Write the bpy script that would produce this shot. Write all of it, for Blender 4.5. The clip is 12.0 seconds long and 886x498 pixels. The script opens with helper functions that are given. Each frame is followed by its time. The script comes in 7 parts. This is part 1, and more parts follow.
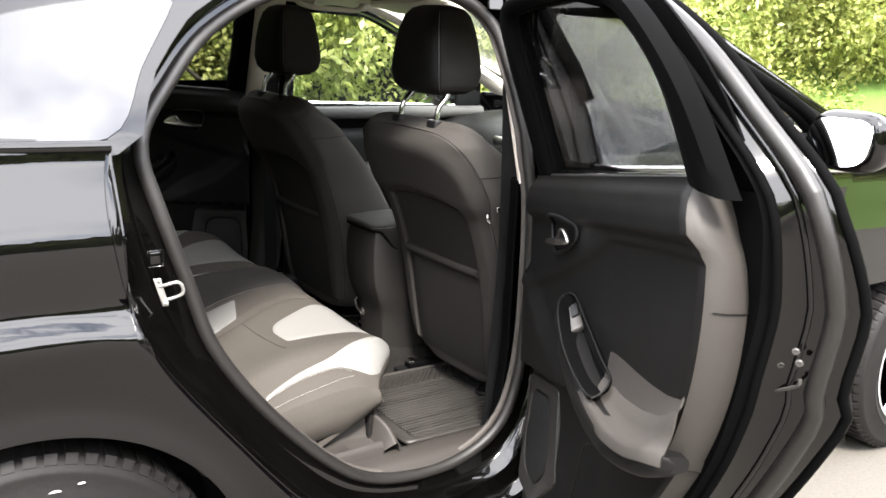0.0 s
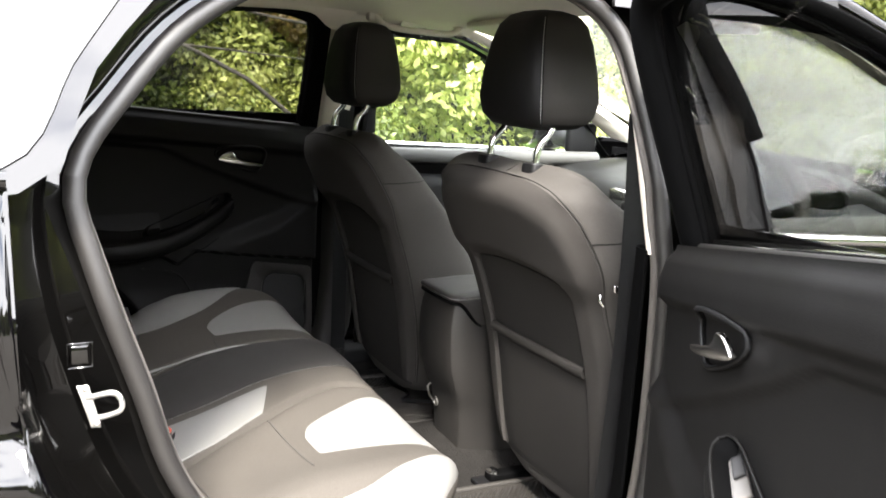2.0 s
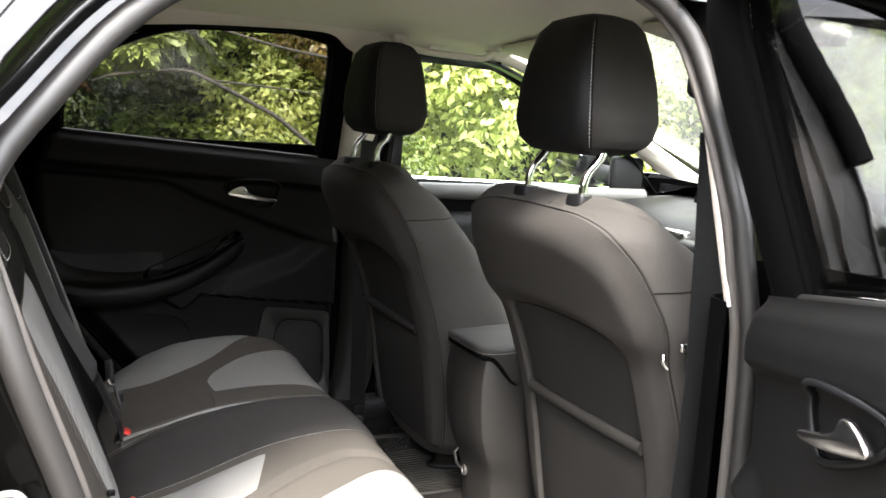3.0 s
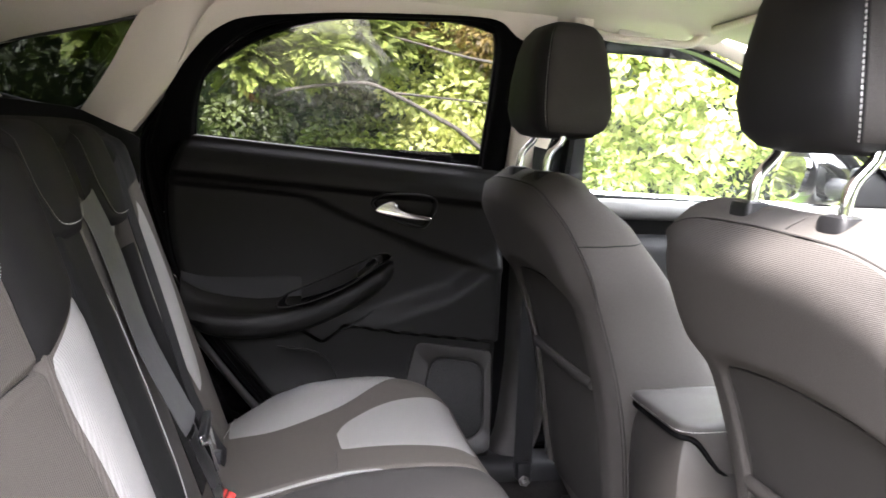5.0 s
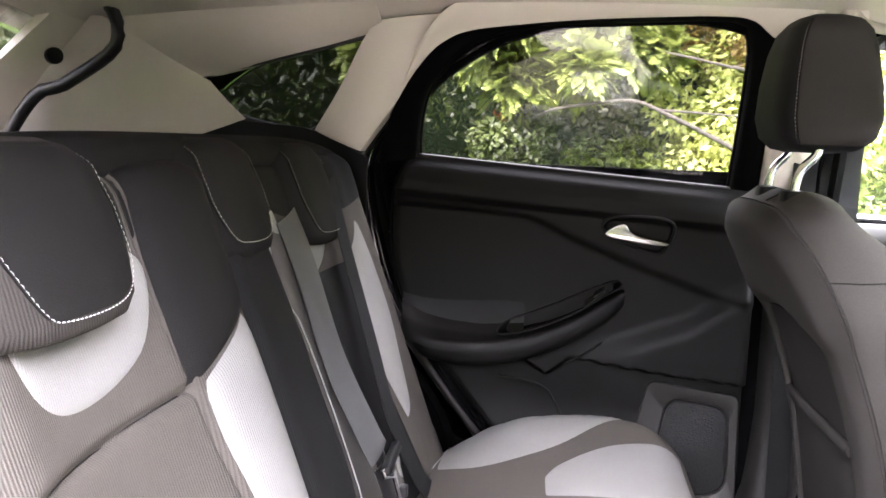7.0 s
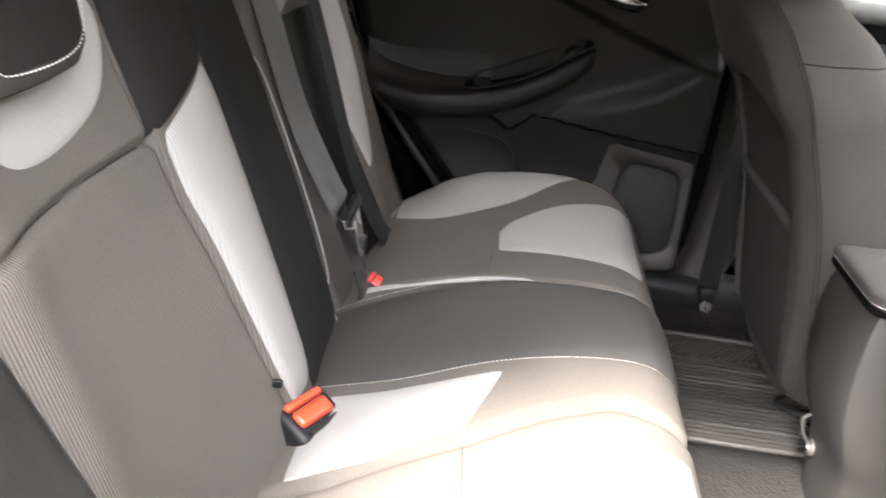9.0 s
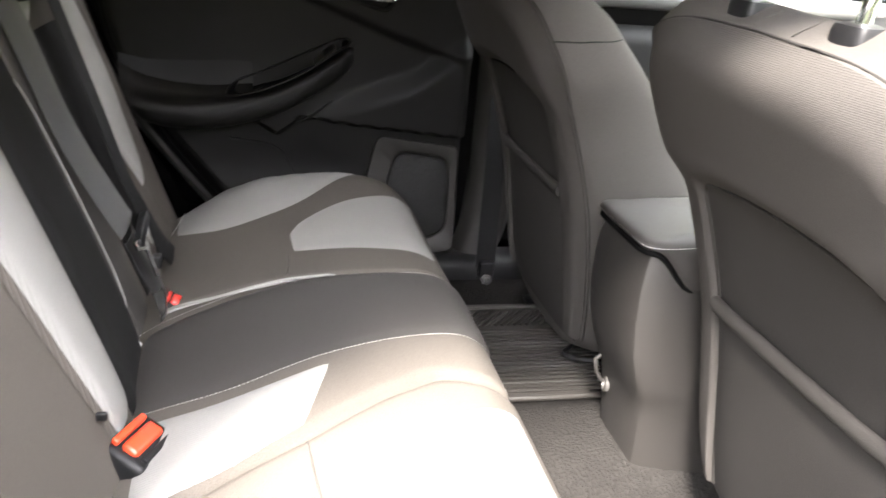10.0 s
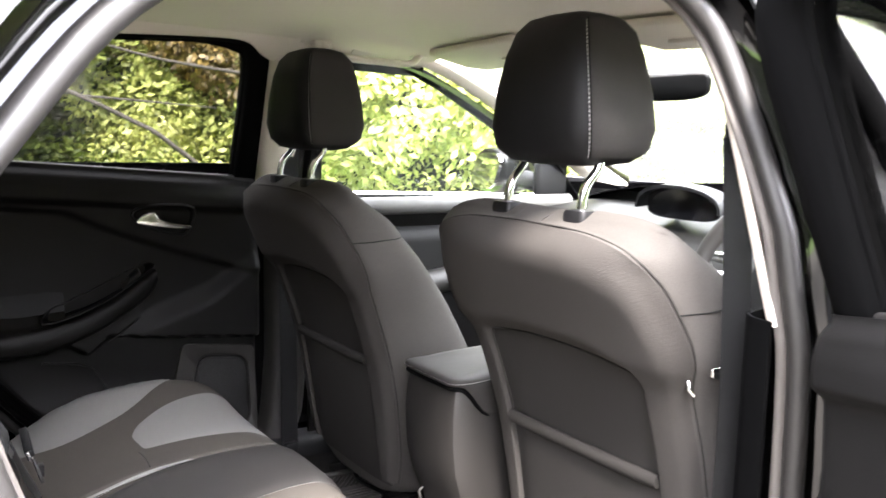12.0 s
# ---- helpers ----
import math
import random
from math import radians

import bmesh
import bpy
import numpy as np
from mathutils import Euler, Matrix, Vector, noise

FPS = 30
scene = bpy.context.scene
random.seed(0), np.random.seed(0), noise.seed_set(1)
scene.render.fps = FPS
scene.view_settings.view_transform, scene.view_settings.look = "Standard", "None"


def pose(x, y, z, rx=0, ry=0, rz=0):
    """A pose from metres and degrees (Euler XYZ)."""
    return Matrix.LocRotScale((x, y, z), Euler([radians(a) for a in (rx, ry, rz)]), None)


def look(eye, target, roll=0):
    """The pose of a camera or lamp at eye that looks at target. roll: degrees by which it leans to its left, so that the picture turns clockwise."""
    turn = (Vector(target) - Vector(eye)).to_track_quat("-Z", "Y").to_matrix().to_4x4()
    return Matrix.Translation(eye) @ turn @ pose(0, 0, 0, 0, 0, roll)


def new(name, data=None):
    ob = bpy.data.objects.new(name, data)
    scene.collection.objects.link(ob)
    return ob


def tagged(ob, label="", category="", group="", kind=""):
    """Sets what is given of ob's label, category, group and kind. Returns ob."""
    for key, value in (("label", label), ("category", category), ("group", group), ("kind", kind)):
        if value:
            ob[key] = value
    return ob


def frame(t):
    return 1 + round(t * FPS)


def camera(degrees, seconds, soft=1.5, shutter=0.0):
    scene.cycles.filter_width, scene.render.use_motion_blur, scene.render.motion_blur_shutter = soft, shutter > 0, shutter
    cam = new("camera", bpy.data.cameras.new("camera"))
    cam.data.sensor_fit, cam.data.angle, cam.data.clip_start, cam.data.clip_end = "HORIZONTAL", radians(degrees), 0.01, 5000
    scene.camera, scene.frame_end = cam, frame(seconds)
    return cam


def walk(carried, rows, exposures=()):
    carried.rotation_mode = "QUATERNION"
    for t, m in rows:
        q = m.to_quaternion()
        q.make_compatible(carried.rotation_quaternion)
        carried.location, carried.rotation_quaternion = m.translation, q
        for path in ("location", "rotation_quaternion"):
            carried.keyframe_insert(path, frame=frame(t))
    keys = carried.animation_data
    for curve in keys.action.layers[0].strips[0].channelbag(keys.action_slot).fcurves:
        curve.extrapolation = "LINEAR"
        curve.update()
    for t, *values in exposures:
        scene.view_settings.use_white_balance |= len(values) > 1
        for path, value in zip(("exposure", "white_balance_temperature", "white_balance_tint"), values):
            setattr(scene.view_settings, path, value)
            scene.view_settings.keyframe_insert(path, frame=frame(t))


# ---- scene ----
cam = camera(54.6, 12.0, shutter=0.4)
PATH = [
    (0, (-0.538, -2.162, 1.274), (0.572, -0.568, 0.794), 2.7),
    (0.5, (-0.438, -2.046, 1.259), (0.65, -0.447, 0.748), 3.9),
    (1, (-0.33, -1.909, 1.237), (0.691, -0.27, 0.715), 4.7),
    (1.5, (-0.274, -1.826, 1.226), (0.68, -0.137, 0.738), 4.3),
    (2, (-0.22, -1.739, 1.209), (0.679, 0.007, 0.83), 3.6),
    (2.5, (-0.165, -1.636, 1.188), (0.699, 0.141, 0.876), 3.3),
    (2.7, (-0.137, -1.588, 1.181), (0.714, 0.197, 0.883), 3.4),
    (4.3, (0.004, -1.321, 1.134), (0.618, 0.564, 0.869), 4.2),
    (4.5, (0.024, -1.276, 1.133), (0.58, 0.627, 0.869), 4.3),
    (5, (0.075, -1.182, 1.14), (0.475, 0.759, 0.87), 3.0),
    (5.5, (0.098, -1.135, 1.146), (0.353, 0.832, 0.884), 2.3),
    (6, (0.135, -1.102, 1.135), (0.179, 0.884, 0.901), 2.3),
    (6.5, (0.178, -1.082, 1.139), (0.037, 0.899, 0.907), 1.7),
    (6.7, (0.187, -1.073, 1.134), (-0.013, 0.903, 0.905), 1.5),
    (8.3, (0.205, -1.037, 1.14), (-0.13, 0.841, 0.539), 3.7),
    (8.5, (0.204, -1.039, 1.149), (-0.098, 0.82, 0.474), 4.5),
    (9, (0.191, -1.047, 1.161), (0.088, 0.772, 0.337), 6.6),
    (9.5, (0.156, -1.055, 1.15), (0.35, 0.756, 0.323), 7.6),
    (10, (0.121, -1.077, 1.146), (0.583, 0.717, 0.391), 5.2),
    (10.5, (0.074, -1.102, 1.15), (0.727, 0.673, 0.501), 3.3),
    (11, (-0.005, -1.171, 1.158), (0.831, 0.583, 0.681), 1.8),
    (11.5, (-0.091, -1.245, 1.168), (0.87, 0.475, 0.825), 1.5),
    (12, (-0.175, -1.323, 1.173), (0.913, 0.335, 0.913), 1.5),
]
EXPOSURES = [(0, 2.88, 6450, 12), (1.0, 3.38, 6500, 11), (2.5, 3.68, 6450, 11), (4.5, 4.62, 6330, 17), (5.0, 5.12, 6280, 18), (5.5, 5.28, 6230, 19), (6.5, 5.62, 6230, 22), (8.5, 5.63, 6550, 17), (9.0, 5.12, 6550, 15), (9.5, 4.97, 6550, 14), (10.5, 5.22, 6500, 14), (11.0, 5.40, 6350, 16), (11.5, 5.06, 6320, 16), (12, 4.60, 6350, 16)]
walk(cam, [(t, look(eye, target, roll)) for t, eye, target, roll in PATH], EXPOSURES)

# ---------------------------------------------------------------- light
SUN_ELEVATION, SUN_AZIMUTH = 50.0, 207.0
world = bpy.data.worlds.new("sky")
scene.world = world
world.use_nodes = True
wn, wl = world.node_tree.nodes, world.node_tree.links
wn.clear()
w_out = wn.new("ShaderNodeOutputWorld")
w_bg = wn.new("ShaderNodeBackground")
w_sky = wn.new("ShaderNodeTexSky")
w_sky.sky_type = "NISHITA"
w_sky.sun_disc = False
w_sky.sun_elevation = radians(SUN_ELEVATION)
w_sky.sun_rotation = radians(SUN_AZIMUTH)
w_geo = wn.new("ShaderNodeNewGeometry")
w_map = wn.new("ShaderNodeMapping")
w_map.inputs["Scale"].default_value = (1.0, 1.0, 2.6)
w_noise = wn.new("ShaderNodeTexNoise")
w_noise.inputs["Scale"].default_value = 1.9
w_noise.inputs["Detail"].default_value = 6.0
w_noise.inputs["Roughness"].default_value = 0.55
w_ramp = wn.new("ShaderNodeValToRGB")
w_ramp.color_ramp.elements[0].position, w_ramp.color_ramp.elements[1].position = 0.26, 0.50
w_mix = wn.new("ShaderNodeMix")
w_mix.data_type = "RGBA"
wl.new(w_geo.outputs["Normal"], w_map.inputs["Vector"])
wl.new(w_map.outputs["Vector"], w_noise.inputs["Vector"])
wl.new(w_noise.outputs["Fac"], w_ramp.inputs["Fac"])
wl.new(w_ramp.outputs["Color"], w_mix.inputs["Factor"])
wl.new(w_sky.outputs["Color"], w_mix.inputs["A"])
w_mix.inputs["B"].default_value = (12.0, 12.0, 12.2, 1)
wl.new(w_mix.outputs["Result"], w_bg.inputs["Color"])
w_bg.inputs["Strength"].default_value = 0.15
wl.new(w_bg.outputs["Background"], w_out.inputs["Surface"])
sun = new("sun", bpy.data.lights.new("sun", "SUN"))
sun.data.energy, sun.data.angle, sun.data.color = 2.1, radians(11), (1.0, 0.95, 0.86)
_el, _az = radians(SUN_ELEVATION), radians(SUN_AZIMUTH)
sun.matrix_world = look((20 * math.sin(_az) * math.cos(_el), 20 * math.cos(_az) * math.cos(_el), 20 * math.sin(_el)), (0, 0, 0))


# ---------------------------------------------------------------- materials
def mat(name, color, rough=0.5, metal=0.0, spec=0.5, coat=0.0, grain=0.0, grain_scale=400.0, mottle=0.12, mottle_scale=9.0, bump=0.0, bump_dist=0.001, sheen=0.0, rough_var=0.08):
    """A surface with fine grain and broad wear: colour varies at two scales, the relief at the fine one."""
    m = bpy.data.materials.new(name)
    m.use_nodes = True
    n, l = m.node_tree.nodes, m.node_tree.links
    b = n["Principled BSDF"]
    tc = n.new("ShaderNodeTexCoord")
    broad, fine = n.new("ShaderNodeTexNoise"), n.new("ShaderNodeTexNoise")
    broad.inputs["Scale"].default_value, fine.inputs["Scale"].default_value = mottle_scale, grain_scale
    broad.inputs["Detail"].default_value = 5.0
    for t in (broad, fine):
        l.new(tc.outputs["Object"], t.inputs["Vector"])
    add = n.new("ShaderNodeMath")
    add.operation = "MULTIPLY_ADD"
    l.new(broad.outputs["Fac"], add.inputs[0])
    add.inputs[1].default_value = 2.0 * mottle
    add.inputs[2].default_value = 1.0 - mottle
    add2 = n.new("ShaderNodeMath")
    add2.operation = "MULTIPLY_ADD"
    l.new(fine.outputs["Fac"], add2.inputs[0])
    add2.inputs[1].default_value = 2.0 * grain
    l.new(add.outputs[0], add2.inputs[2])
    sc = n.new("ShaderNodeVectorMath")
    sc.operation = "SCALE"
    sc.inputs[0].default_value = [c / (1.0 + grain) for c in color]
    l.new(add2.outputs[0], sc.inputs["Scale"])
    l.new(sc.outputs["Vector"], b.inputs["Base Color"])
    rr = n.new("ShaderNodeMath")
    rr.operation = "MULTIPLY_ADD"
    l.new(broad.outputs["Fac"], rr.inputs[0])
    rr.inputs[1].default_value = 2 * rough_var
    rr.inputs[2].default_value = max(0.0, rough - rough_var)
    l.new(rr.outputs[0], b.inputs["Roughness"])
    b.inputs["Metallic"].default_value = metal
    b.inputs["Specular IOR Level"].default_value = spec
    b.inputs["Coat Weight"].default_value = coat
    b.inputs["Coat Roughness"].default_value = 0.03
    b.inputs["Sheen Weight"].default_value = sheen
    if bump:
        bp = n.new("ShaderNodeBump")
        bp.inputs["Strength"].default_value, bp.inputs["Distance"].default_value = bump, bump_dist
        l.new(fine.outputs["Fac"], bp.inputs["Height"])
        l.new(bp.outputs["Normal"], b.inputs["Normal"])
    return m


def ribbed(m, scale, strength, axis="Y", tint=0.18):
    """Adds the fine parallel ribs of a woven cloth to a material."""
    n, l = m.node_tree.nodes, m.node_tree.links
    b = n["Principled BSDF"]
    tc = n.new("ShaderNodeTexCoord")
    wv = n.new("ShaderNodeTexWave")
    wv.wave_type, wv.bands_direction = "BANDS", axis
    wv.inputs["Scale"].default_value = scale
    wv.inputs["Distortion"].default_value = 0.25
    wv.inputs["Detail"].default_value = 1.0
    l.new(tc.outputs["Object"], wv.inputs["Vector"])
    bp = n.new("ShaderNodeBump")
    bp.inputs["Strength"].default_value, bp.inputs["Distance"].default_value = strength, 0.0015
    l.new(wv.outputs["Fac"], bp.inputs["Height"])
    old = b.inputs["Normal"].links
    if old:
        l.new(old[0].from_socket, bp.inputs["Normal"])
    l.new(bp.outputs["Normal"], b.inputs["Normal"])
    src = b.inputs["Base Color"].links[0].from_socket
    sc = n.new("ShaderNodeVectorMath")
    sc.operation = "SCALE"
    k = n.new("ShaderNodeMath")
    k.operation = "MULTIPLY_ADD"
    l.new(wv.outputs["Fac"], k.inputs[0])
    k.inputs[1].default_value, k.inputs[2].default_value = 2 * tint, 1 - tint
    l.new(src, sc.inputs[0])
    l.new(k.outputs[0], sc.inputs["Scale"])
    l.new(sc.outputs["Vector"], b.inputs["Base Color"])
    return m


def pane_mat(name, tint, haze=0.0):
    """A thin pane: clear or tinted, with the gloss of its faces and a whitish film that paints glare haze."""
    m = bpy.data.materials.new(name)
    m.use_nodes = True
    n, l = m.node_tree.nodes, m.node_tree.links
    n.clear()
    out, mx, tr, gl, fr = (n.new("ShaderNode" + k) for k in ("OutputMaterial", "MixShader", "BsdfTransparent", "BsdfGlossy", "LayerWeight"))
    pw, ma = n.new("ShaderNodeMath"), n.new("ShaderNodeMath")
    tr.inputs["Color"].default_value = (*tint, 1)
    gl.inputs["Roughness"].default_value = 0.01
    fr.inputs["Blend"].default_value = 0.5
    pw.operation, ma.operation = "POWER", "MULTIPLY_ADD"
    pw.inputs[1].default_value = 5.0
    ma.inputs[1].default_value, ma.inputs[2].default_value = 0.92, 0.040
    l.new(fr.outputs["Facing"], pw.inputs[0])
    l.new(pw.outputs[0], ma.inputs[0])
    l.new(ma.outputs[0], mx.inputs["Fac"])
    film, dm, dn = n.new("ShaderNodeBsdfTranslucent"), n.new("ShaderNodeMixShader"), n.new("ShaderNodeTexNoise")
    film.inputs["Color"].default_value = (.8, .8, .78, 1)
    amount = n.new("ShaderNodeMath")
    amount.operation = "MULTIPLY"
    amount.inputs[1].default_value = 2 * haze
    dn.inputs["Scale"].default_value, dn.inputs["Detail"].default_value = 2.5, 4.0
    l.new(dn.outputs["Fac"], amount.inputs[0])
    l.new(amount.outputs[0], dm.inputs["Fac"])
    l.new(tr.outputs["BSDF"], dm.inputs[1])
    l.new(film.outputs["BSDF"], dm.inputs[2])
    l.new(dm.outputs["Shader"], mx.inputs[1])
    l.new(gl.outputs["BSDF"], mx.inputs[2])
    l.new(mx.outputs["Shader"], out.inputs["Surface"])
    return m


def leaf_mat(name, dark, light, trans=0.35):
    m = bpy.data.materials.new(name)
    m.use_nodes = True
    n, l = m.node_tree.nodes, m.node_tree.links
    n.clear()
    out, mx, pr, tl, gm, rp, nz, tc, ad = (n.new("ShaderNode" + k) for k in ("OutputMaterial", "MixShader", "BsdfPrincipled", "BsdfTranslucent", "NewGeometry", "ValToRGB", "TexNoise", "TexCoord", "Math"))
    nz.inputs["Scale"].default_value = 1.1
    l.new(tc.outputs["Object"], nz.inputs["Vector"])
    ad.operation = "MULTIPLY_ADD"
    l.new(gm.outputs["Random Per Island"], ad.inputs[0])
    ad.inputs[1].default_value = 0.5
    sub = n.new("ShaderNodeMath")
    sub.operation = "MULTIPLY_ADD"
    l.new(nz.outputs["Fac"], sub.inputs[0])
    sub.inputs[1].default_value, sub.inputs[2].default_value = 1.6, -0.55
    l.new(sub.outputs[0], ad.inputs[2])
    rp.color_ramp.elements[0].color, rp.color_ramp.elements[1].color = (*dark, 1), (*light, 1)
    l.new(ad.outputs[0], rp.inputs["Fac"])
    l.new(rp.outputs["Color"], pr.inputs["Base Color"])
    l.new(rp.outputs["Color"], tl.inputs["Color"])
    pr.inputs["Roughness"].default_value = 0.45
    mx.inputs["Fac"].default_value = trans
    l.new(pr.outputs["BSDF"], mx.inputs[1])
    l.new(tl.outputs["BSDF"], mx.inputs[2])
    l.new(mx.outputs["Shader"], out.inputs["Surface"])
    return m


M_PAINT = mat("black_paint", (0.0011, 0.0010, 0.0012), 0.08, spec=0.0, coat=1.0, mottle=0.3, rough_var=0.02)
M_PAINT.node_tree.nodes["Principled BSDF"].inputs["Coat IOR"].default_value = 1.5
M_SHUT = mat("black_shut_face_paint", (0.0012, 0.0011, 0.0010), 0.2, spec=0.08, coat=0.8, mottle=0.4, rough_var=0.05)
M_SEAL = mat("rubber_weatherstrip", (0.010, 0.009, 0.0083), 0.5, grain=0.1, bump=0.1)
M_DOORSEAL = mat("brown_grey_rubber_seal", (0.0055, 0.0048, 0.0042), 0.45, grain=0.1, bump=0.1)
M_FLOCK = mat("flocked_trim_strip", (0.048, 0.042, 0.037), 0.7, grain=0.15, grain_scale=600, bump=0.15)
M_BLACKPLASTIC = mat("black_plastic", (0.0055, 0.0055, 0.006), 0.5, spec=0.2, grain=0.25, grain_scale=700, bump=0.25, bump_dist=0.0006)
M_TRIM = mat("charcoal_soft_trim", (0.0052, 0.0050, 0.0049), 0.5, grain=0.3, grain_scale=650, bump=0.35, bump_dist=0.0007, spec=0.13)
M_TRIM2 = mat("grey_brown_trim", (0.014, 0.0127, 0.0115), 0.55, grain=0.3, grain_scale=650, bump=0.35, bump_dist=0.0007, spec=0.4)
M_HEAD = mat("headliner_cloth", (0.62, 0.56, 0.485), 0.9, grain=0.08, grain_scale=500, bump=0.25, mottle=0.05, mottle_scale=4, spec=0.1)
M_PILLAR = mat("light_grey_pillar_trim", (0.62, 0.565, 0.495), 0.6, grain=0.06, grain_scale=600, bump=0.2, mottle=0.05, spec=0.3)
M_HEADREST = mat("black_headrest_cloth", (0.0042, 0.0041, 0.0042), 0.6, grain=0.3, grain_scale=700, bump=0.35, spec=0.18)
M_CLOTH_D = ribbed(mat("black_cloth", (0.0045, 0.0043, 0.0043), 0.85, grain=0.4, grain_scale=900, bump=0.4, spec=0.15), 95, 0.15, tint=0.06)
M_LEATHER = mat("charcoal_leather_cloth", (0.024, 0.022, 0.0207), 0.65, grain=0.25, grain_scale=500, bump=0.35, bump_dist=0.0008, spec=0.2)
M_CLOTH_M = ribbed(mat("grey_brown_cloth", (0.055, 0.0495, 0.0435), 0.9, grain=0.35, grain_scale=800, bump=0.4, spec=0.1), 82, 0.4, tint=0.11)
M_CLOTH_H = ribbed(mat("dark_headrest_cloth", (0.024, 0.0215, 0.0195), 0.9, grain=0.35, grain_scale=800, bump=0.4, spec=0.1), 82, 0.35, tint=0.10)
M_CLOTH_C = ribbed(mat("grey_brown_cushion_cloth", (0.055, 0.0495, 0.0435), 0.9, grain=0.4, grain_scale=620, bump=0.45, mottle=0.16, spec=0.1), 150, 0.06, tint=0.02)
M_CLOTH_L = ribbed(mat("light_grey_cloth", (0.165, 0.162, 0.154), 0.85, grain=0.18, grain_scale=800, bump=0.35, spec=0.12, mottle=0.06), 82, 0.25, tint=0.03)
M_SEAT = mat("seat_back_cloth", (0.044, 0.0407, 0.0375), 0.88, grain=0.4, grain_scale=700, bump=0.5, bump_dist=0.001, spec=0.15)
M_ROLL = mat("shiny_black_leather_cloth", (0.0075, 0.007, 0.0068), 0.38, grain=0.25, grain_scale=500, bump=0.3, bump_dist=0.0008, spec=0.35)
M_STITCH = mat("white_thread", (0.36, 0.355, 0.34), 0.8, grain=0.2)
M_CHROME = mat("chrome", (0.78, 0.78, 0.79), 0.12, metal=1.0, mottle=0.04, rough_var=0.04)
M_SATIN = mat("satin_silver", (0.52, 0.51, 0.50), 0.25, metal=1.0, mottle=0.06)
M_STEEL = mat("zinc_steel", (0.42, 0.41, 0.39), 0.4, metal=0.8, mottle=0.2, mottle_scale=60)
M_BELT = ribbed(mat("seat_belt_webbing", (0.0065, 0.0065, 0.0068), 0.75, grain=0.3, grain_scale=900, bump=0.3, spec=0.15), 420, 0.4, axis="X")
M_BELTG = ribbed(mat("grey_belt_webbing", (0.032, 0.032, 0.032), 0.5, grain=0.3, grain_scale=900, bump=0.3, spec=0.5), 420, 0.4, axis="X")
M_BELTS = mat("shiny_black_webbing", (0.016, 0.016, 0.0162), 0.28, grain=0.2, grain_scale=900, bump=0.2, spec=0.6)
M_RED = mat("red_release_button", (0.45, 0.02, 0.012), 0.4, mottle=0.1)
M_ORANGE = mat("orange_release_button", (0.50, 0.036, 0.010), 0.4, mottle=0.1)
M_CARPET = mat("grey_carpet", (0.013, 0.0122, 0.0115), 0.95, grain=0.8, grain_scale=190, bump=1.0, bump_dist=0.004, mottle=0.6, mottle_scale=26, spec=0.05)
M_CARPETD = mat("black_carpet", (0.007, 0.007, 0.007), 0.95, grain=0.7, grain_scale=380, bump=0.9, bump_dist=0.003, mottle=0.25, spec=0.05)
M_MAT = mat("ribbed_rubber_mat", (0.027, 0.0248, 0.0225), 0.5, grain=0.3, grain_scale=300, mottle=0.35, mottle_scale=20, bump=0.2)
M_TYRE = mat("tyre_rubber", (0.0065, 0.006, 0.0057), 0.6, spec=0.2, grain=0.4, grain_scale=120, mottle=0.5, mottle_scale=14, bump=0.3, bump_dist=0.002)
M_ALLOY = mat("alloy_silver", (0.60, 0.60, 0.60), 0.3, metal=0.7, mottle=0.1)
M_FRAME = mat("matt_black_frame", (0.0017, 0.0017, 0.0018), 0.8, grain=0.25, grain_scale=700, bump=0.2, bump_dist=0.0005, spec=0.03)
M_BOLT = mat("dull_zinc", (0.055, 0.052, 0.049), 0.4, metal=0.2, spec=0.3, mottle=0.2, mottle_scale=60)
M_BAND = ribbed(mat("upper_seat_back_cloth", (0.030, 0.0274, 0.0252), 0.85, grain=0.4, grain_scale=700, bump=0.5, bump_dist=0.001, spec=0.15, mottle=0.16, mottle_scale=7), 190, 0.25, axis="Z", tint=0.05)
M_SIDE = mat("headrest_side_cloth", (0.021, 0.0192, 0.018), 0.8, grain=0.35, grain_scale=700, bump=0.4, spec=0.2)
# shaded copy of the armrest top, for the closed far door
M_SHELF = mat("shaded_armrest_vinyl", (0.0062, 0.0058, 0.0055), 0.5, grain=0.3, grain_scale=650, bump=0.35, bump_dist=0.0007, spec=0.15)
M_PAD = mat("black_pad_cloth", (0.0062, 0.0058, 0.0057), 0.75, grain=0.3, grain_scale=700, bump=0.35, spec=0.12)
M_LEDGE = mat("grey_window_ledge", (0.065, 0.063, 0.060), 0.55, grain=0.1, grain_scale=600, bump=0.2, spec=0.3)
# near-black green carries the shade between the leaves
M_CORE = mat("foliage_shade_colour", (0.006, 0.010, 0.004), 0.9, grain=0.6, grain_scale=40, bump=0.8, bump_dist=0.05, spec=0.05)
# lit copy of the dark door trim: near-side daylight put into the colour
M_CAP = mat("lit_grey_brown_trim", (0.027, 0.0238, 0.021), 0.6, grain=0.3, grain_scale=650, bump=0.35, bump_dist=0.0007, spec=0.35)
M_MUD = mat("dried_mud_and_droppings", (0.5, 0.48, 0.44), 0.9, grain=0.3, grain_scale=150)
M_GLASS = pane_mat("clear_glass", (0.93, 0.95, 0.94), 0.004)
# milky film stands in for the glare that veils the view ahead
M_SCREEN_GLASS = pane_mat("hazed_windscreen", (0.90, 0.92, 0.91), 0.030)
M_TINT = pane_mat("privacy_glass", (0.54, 0.54, 0.535))
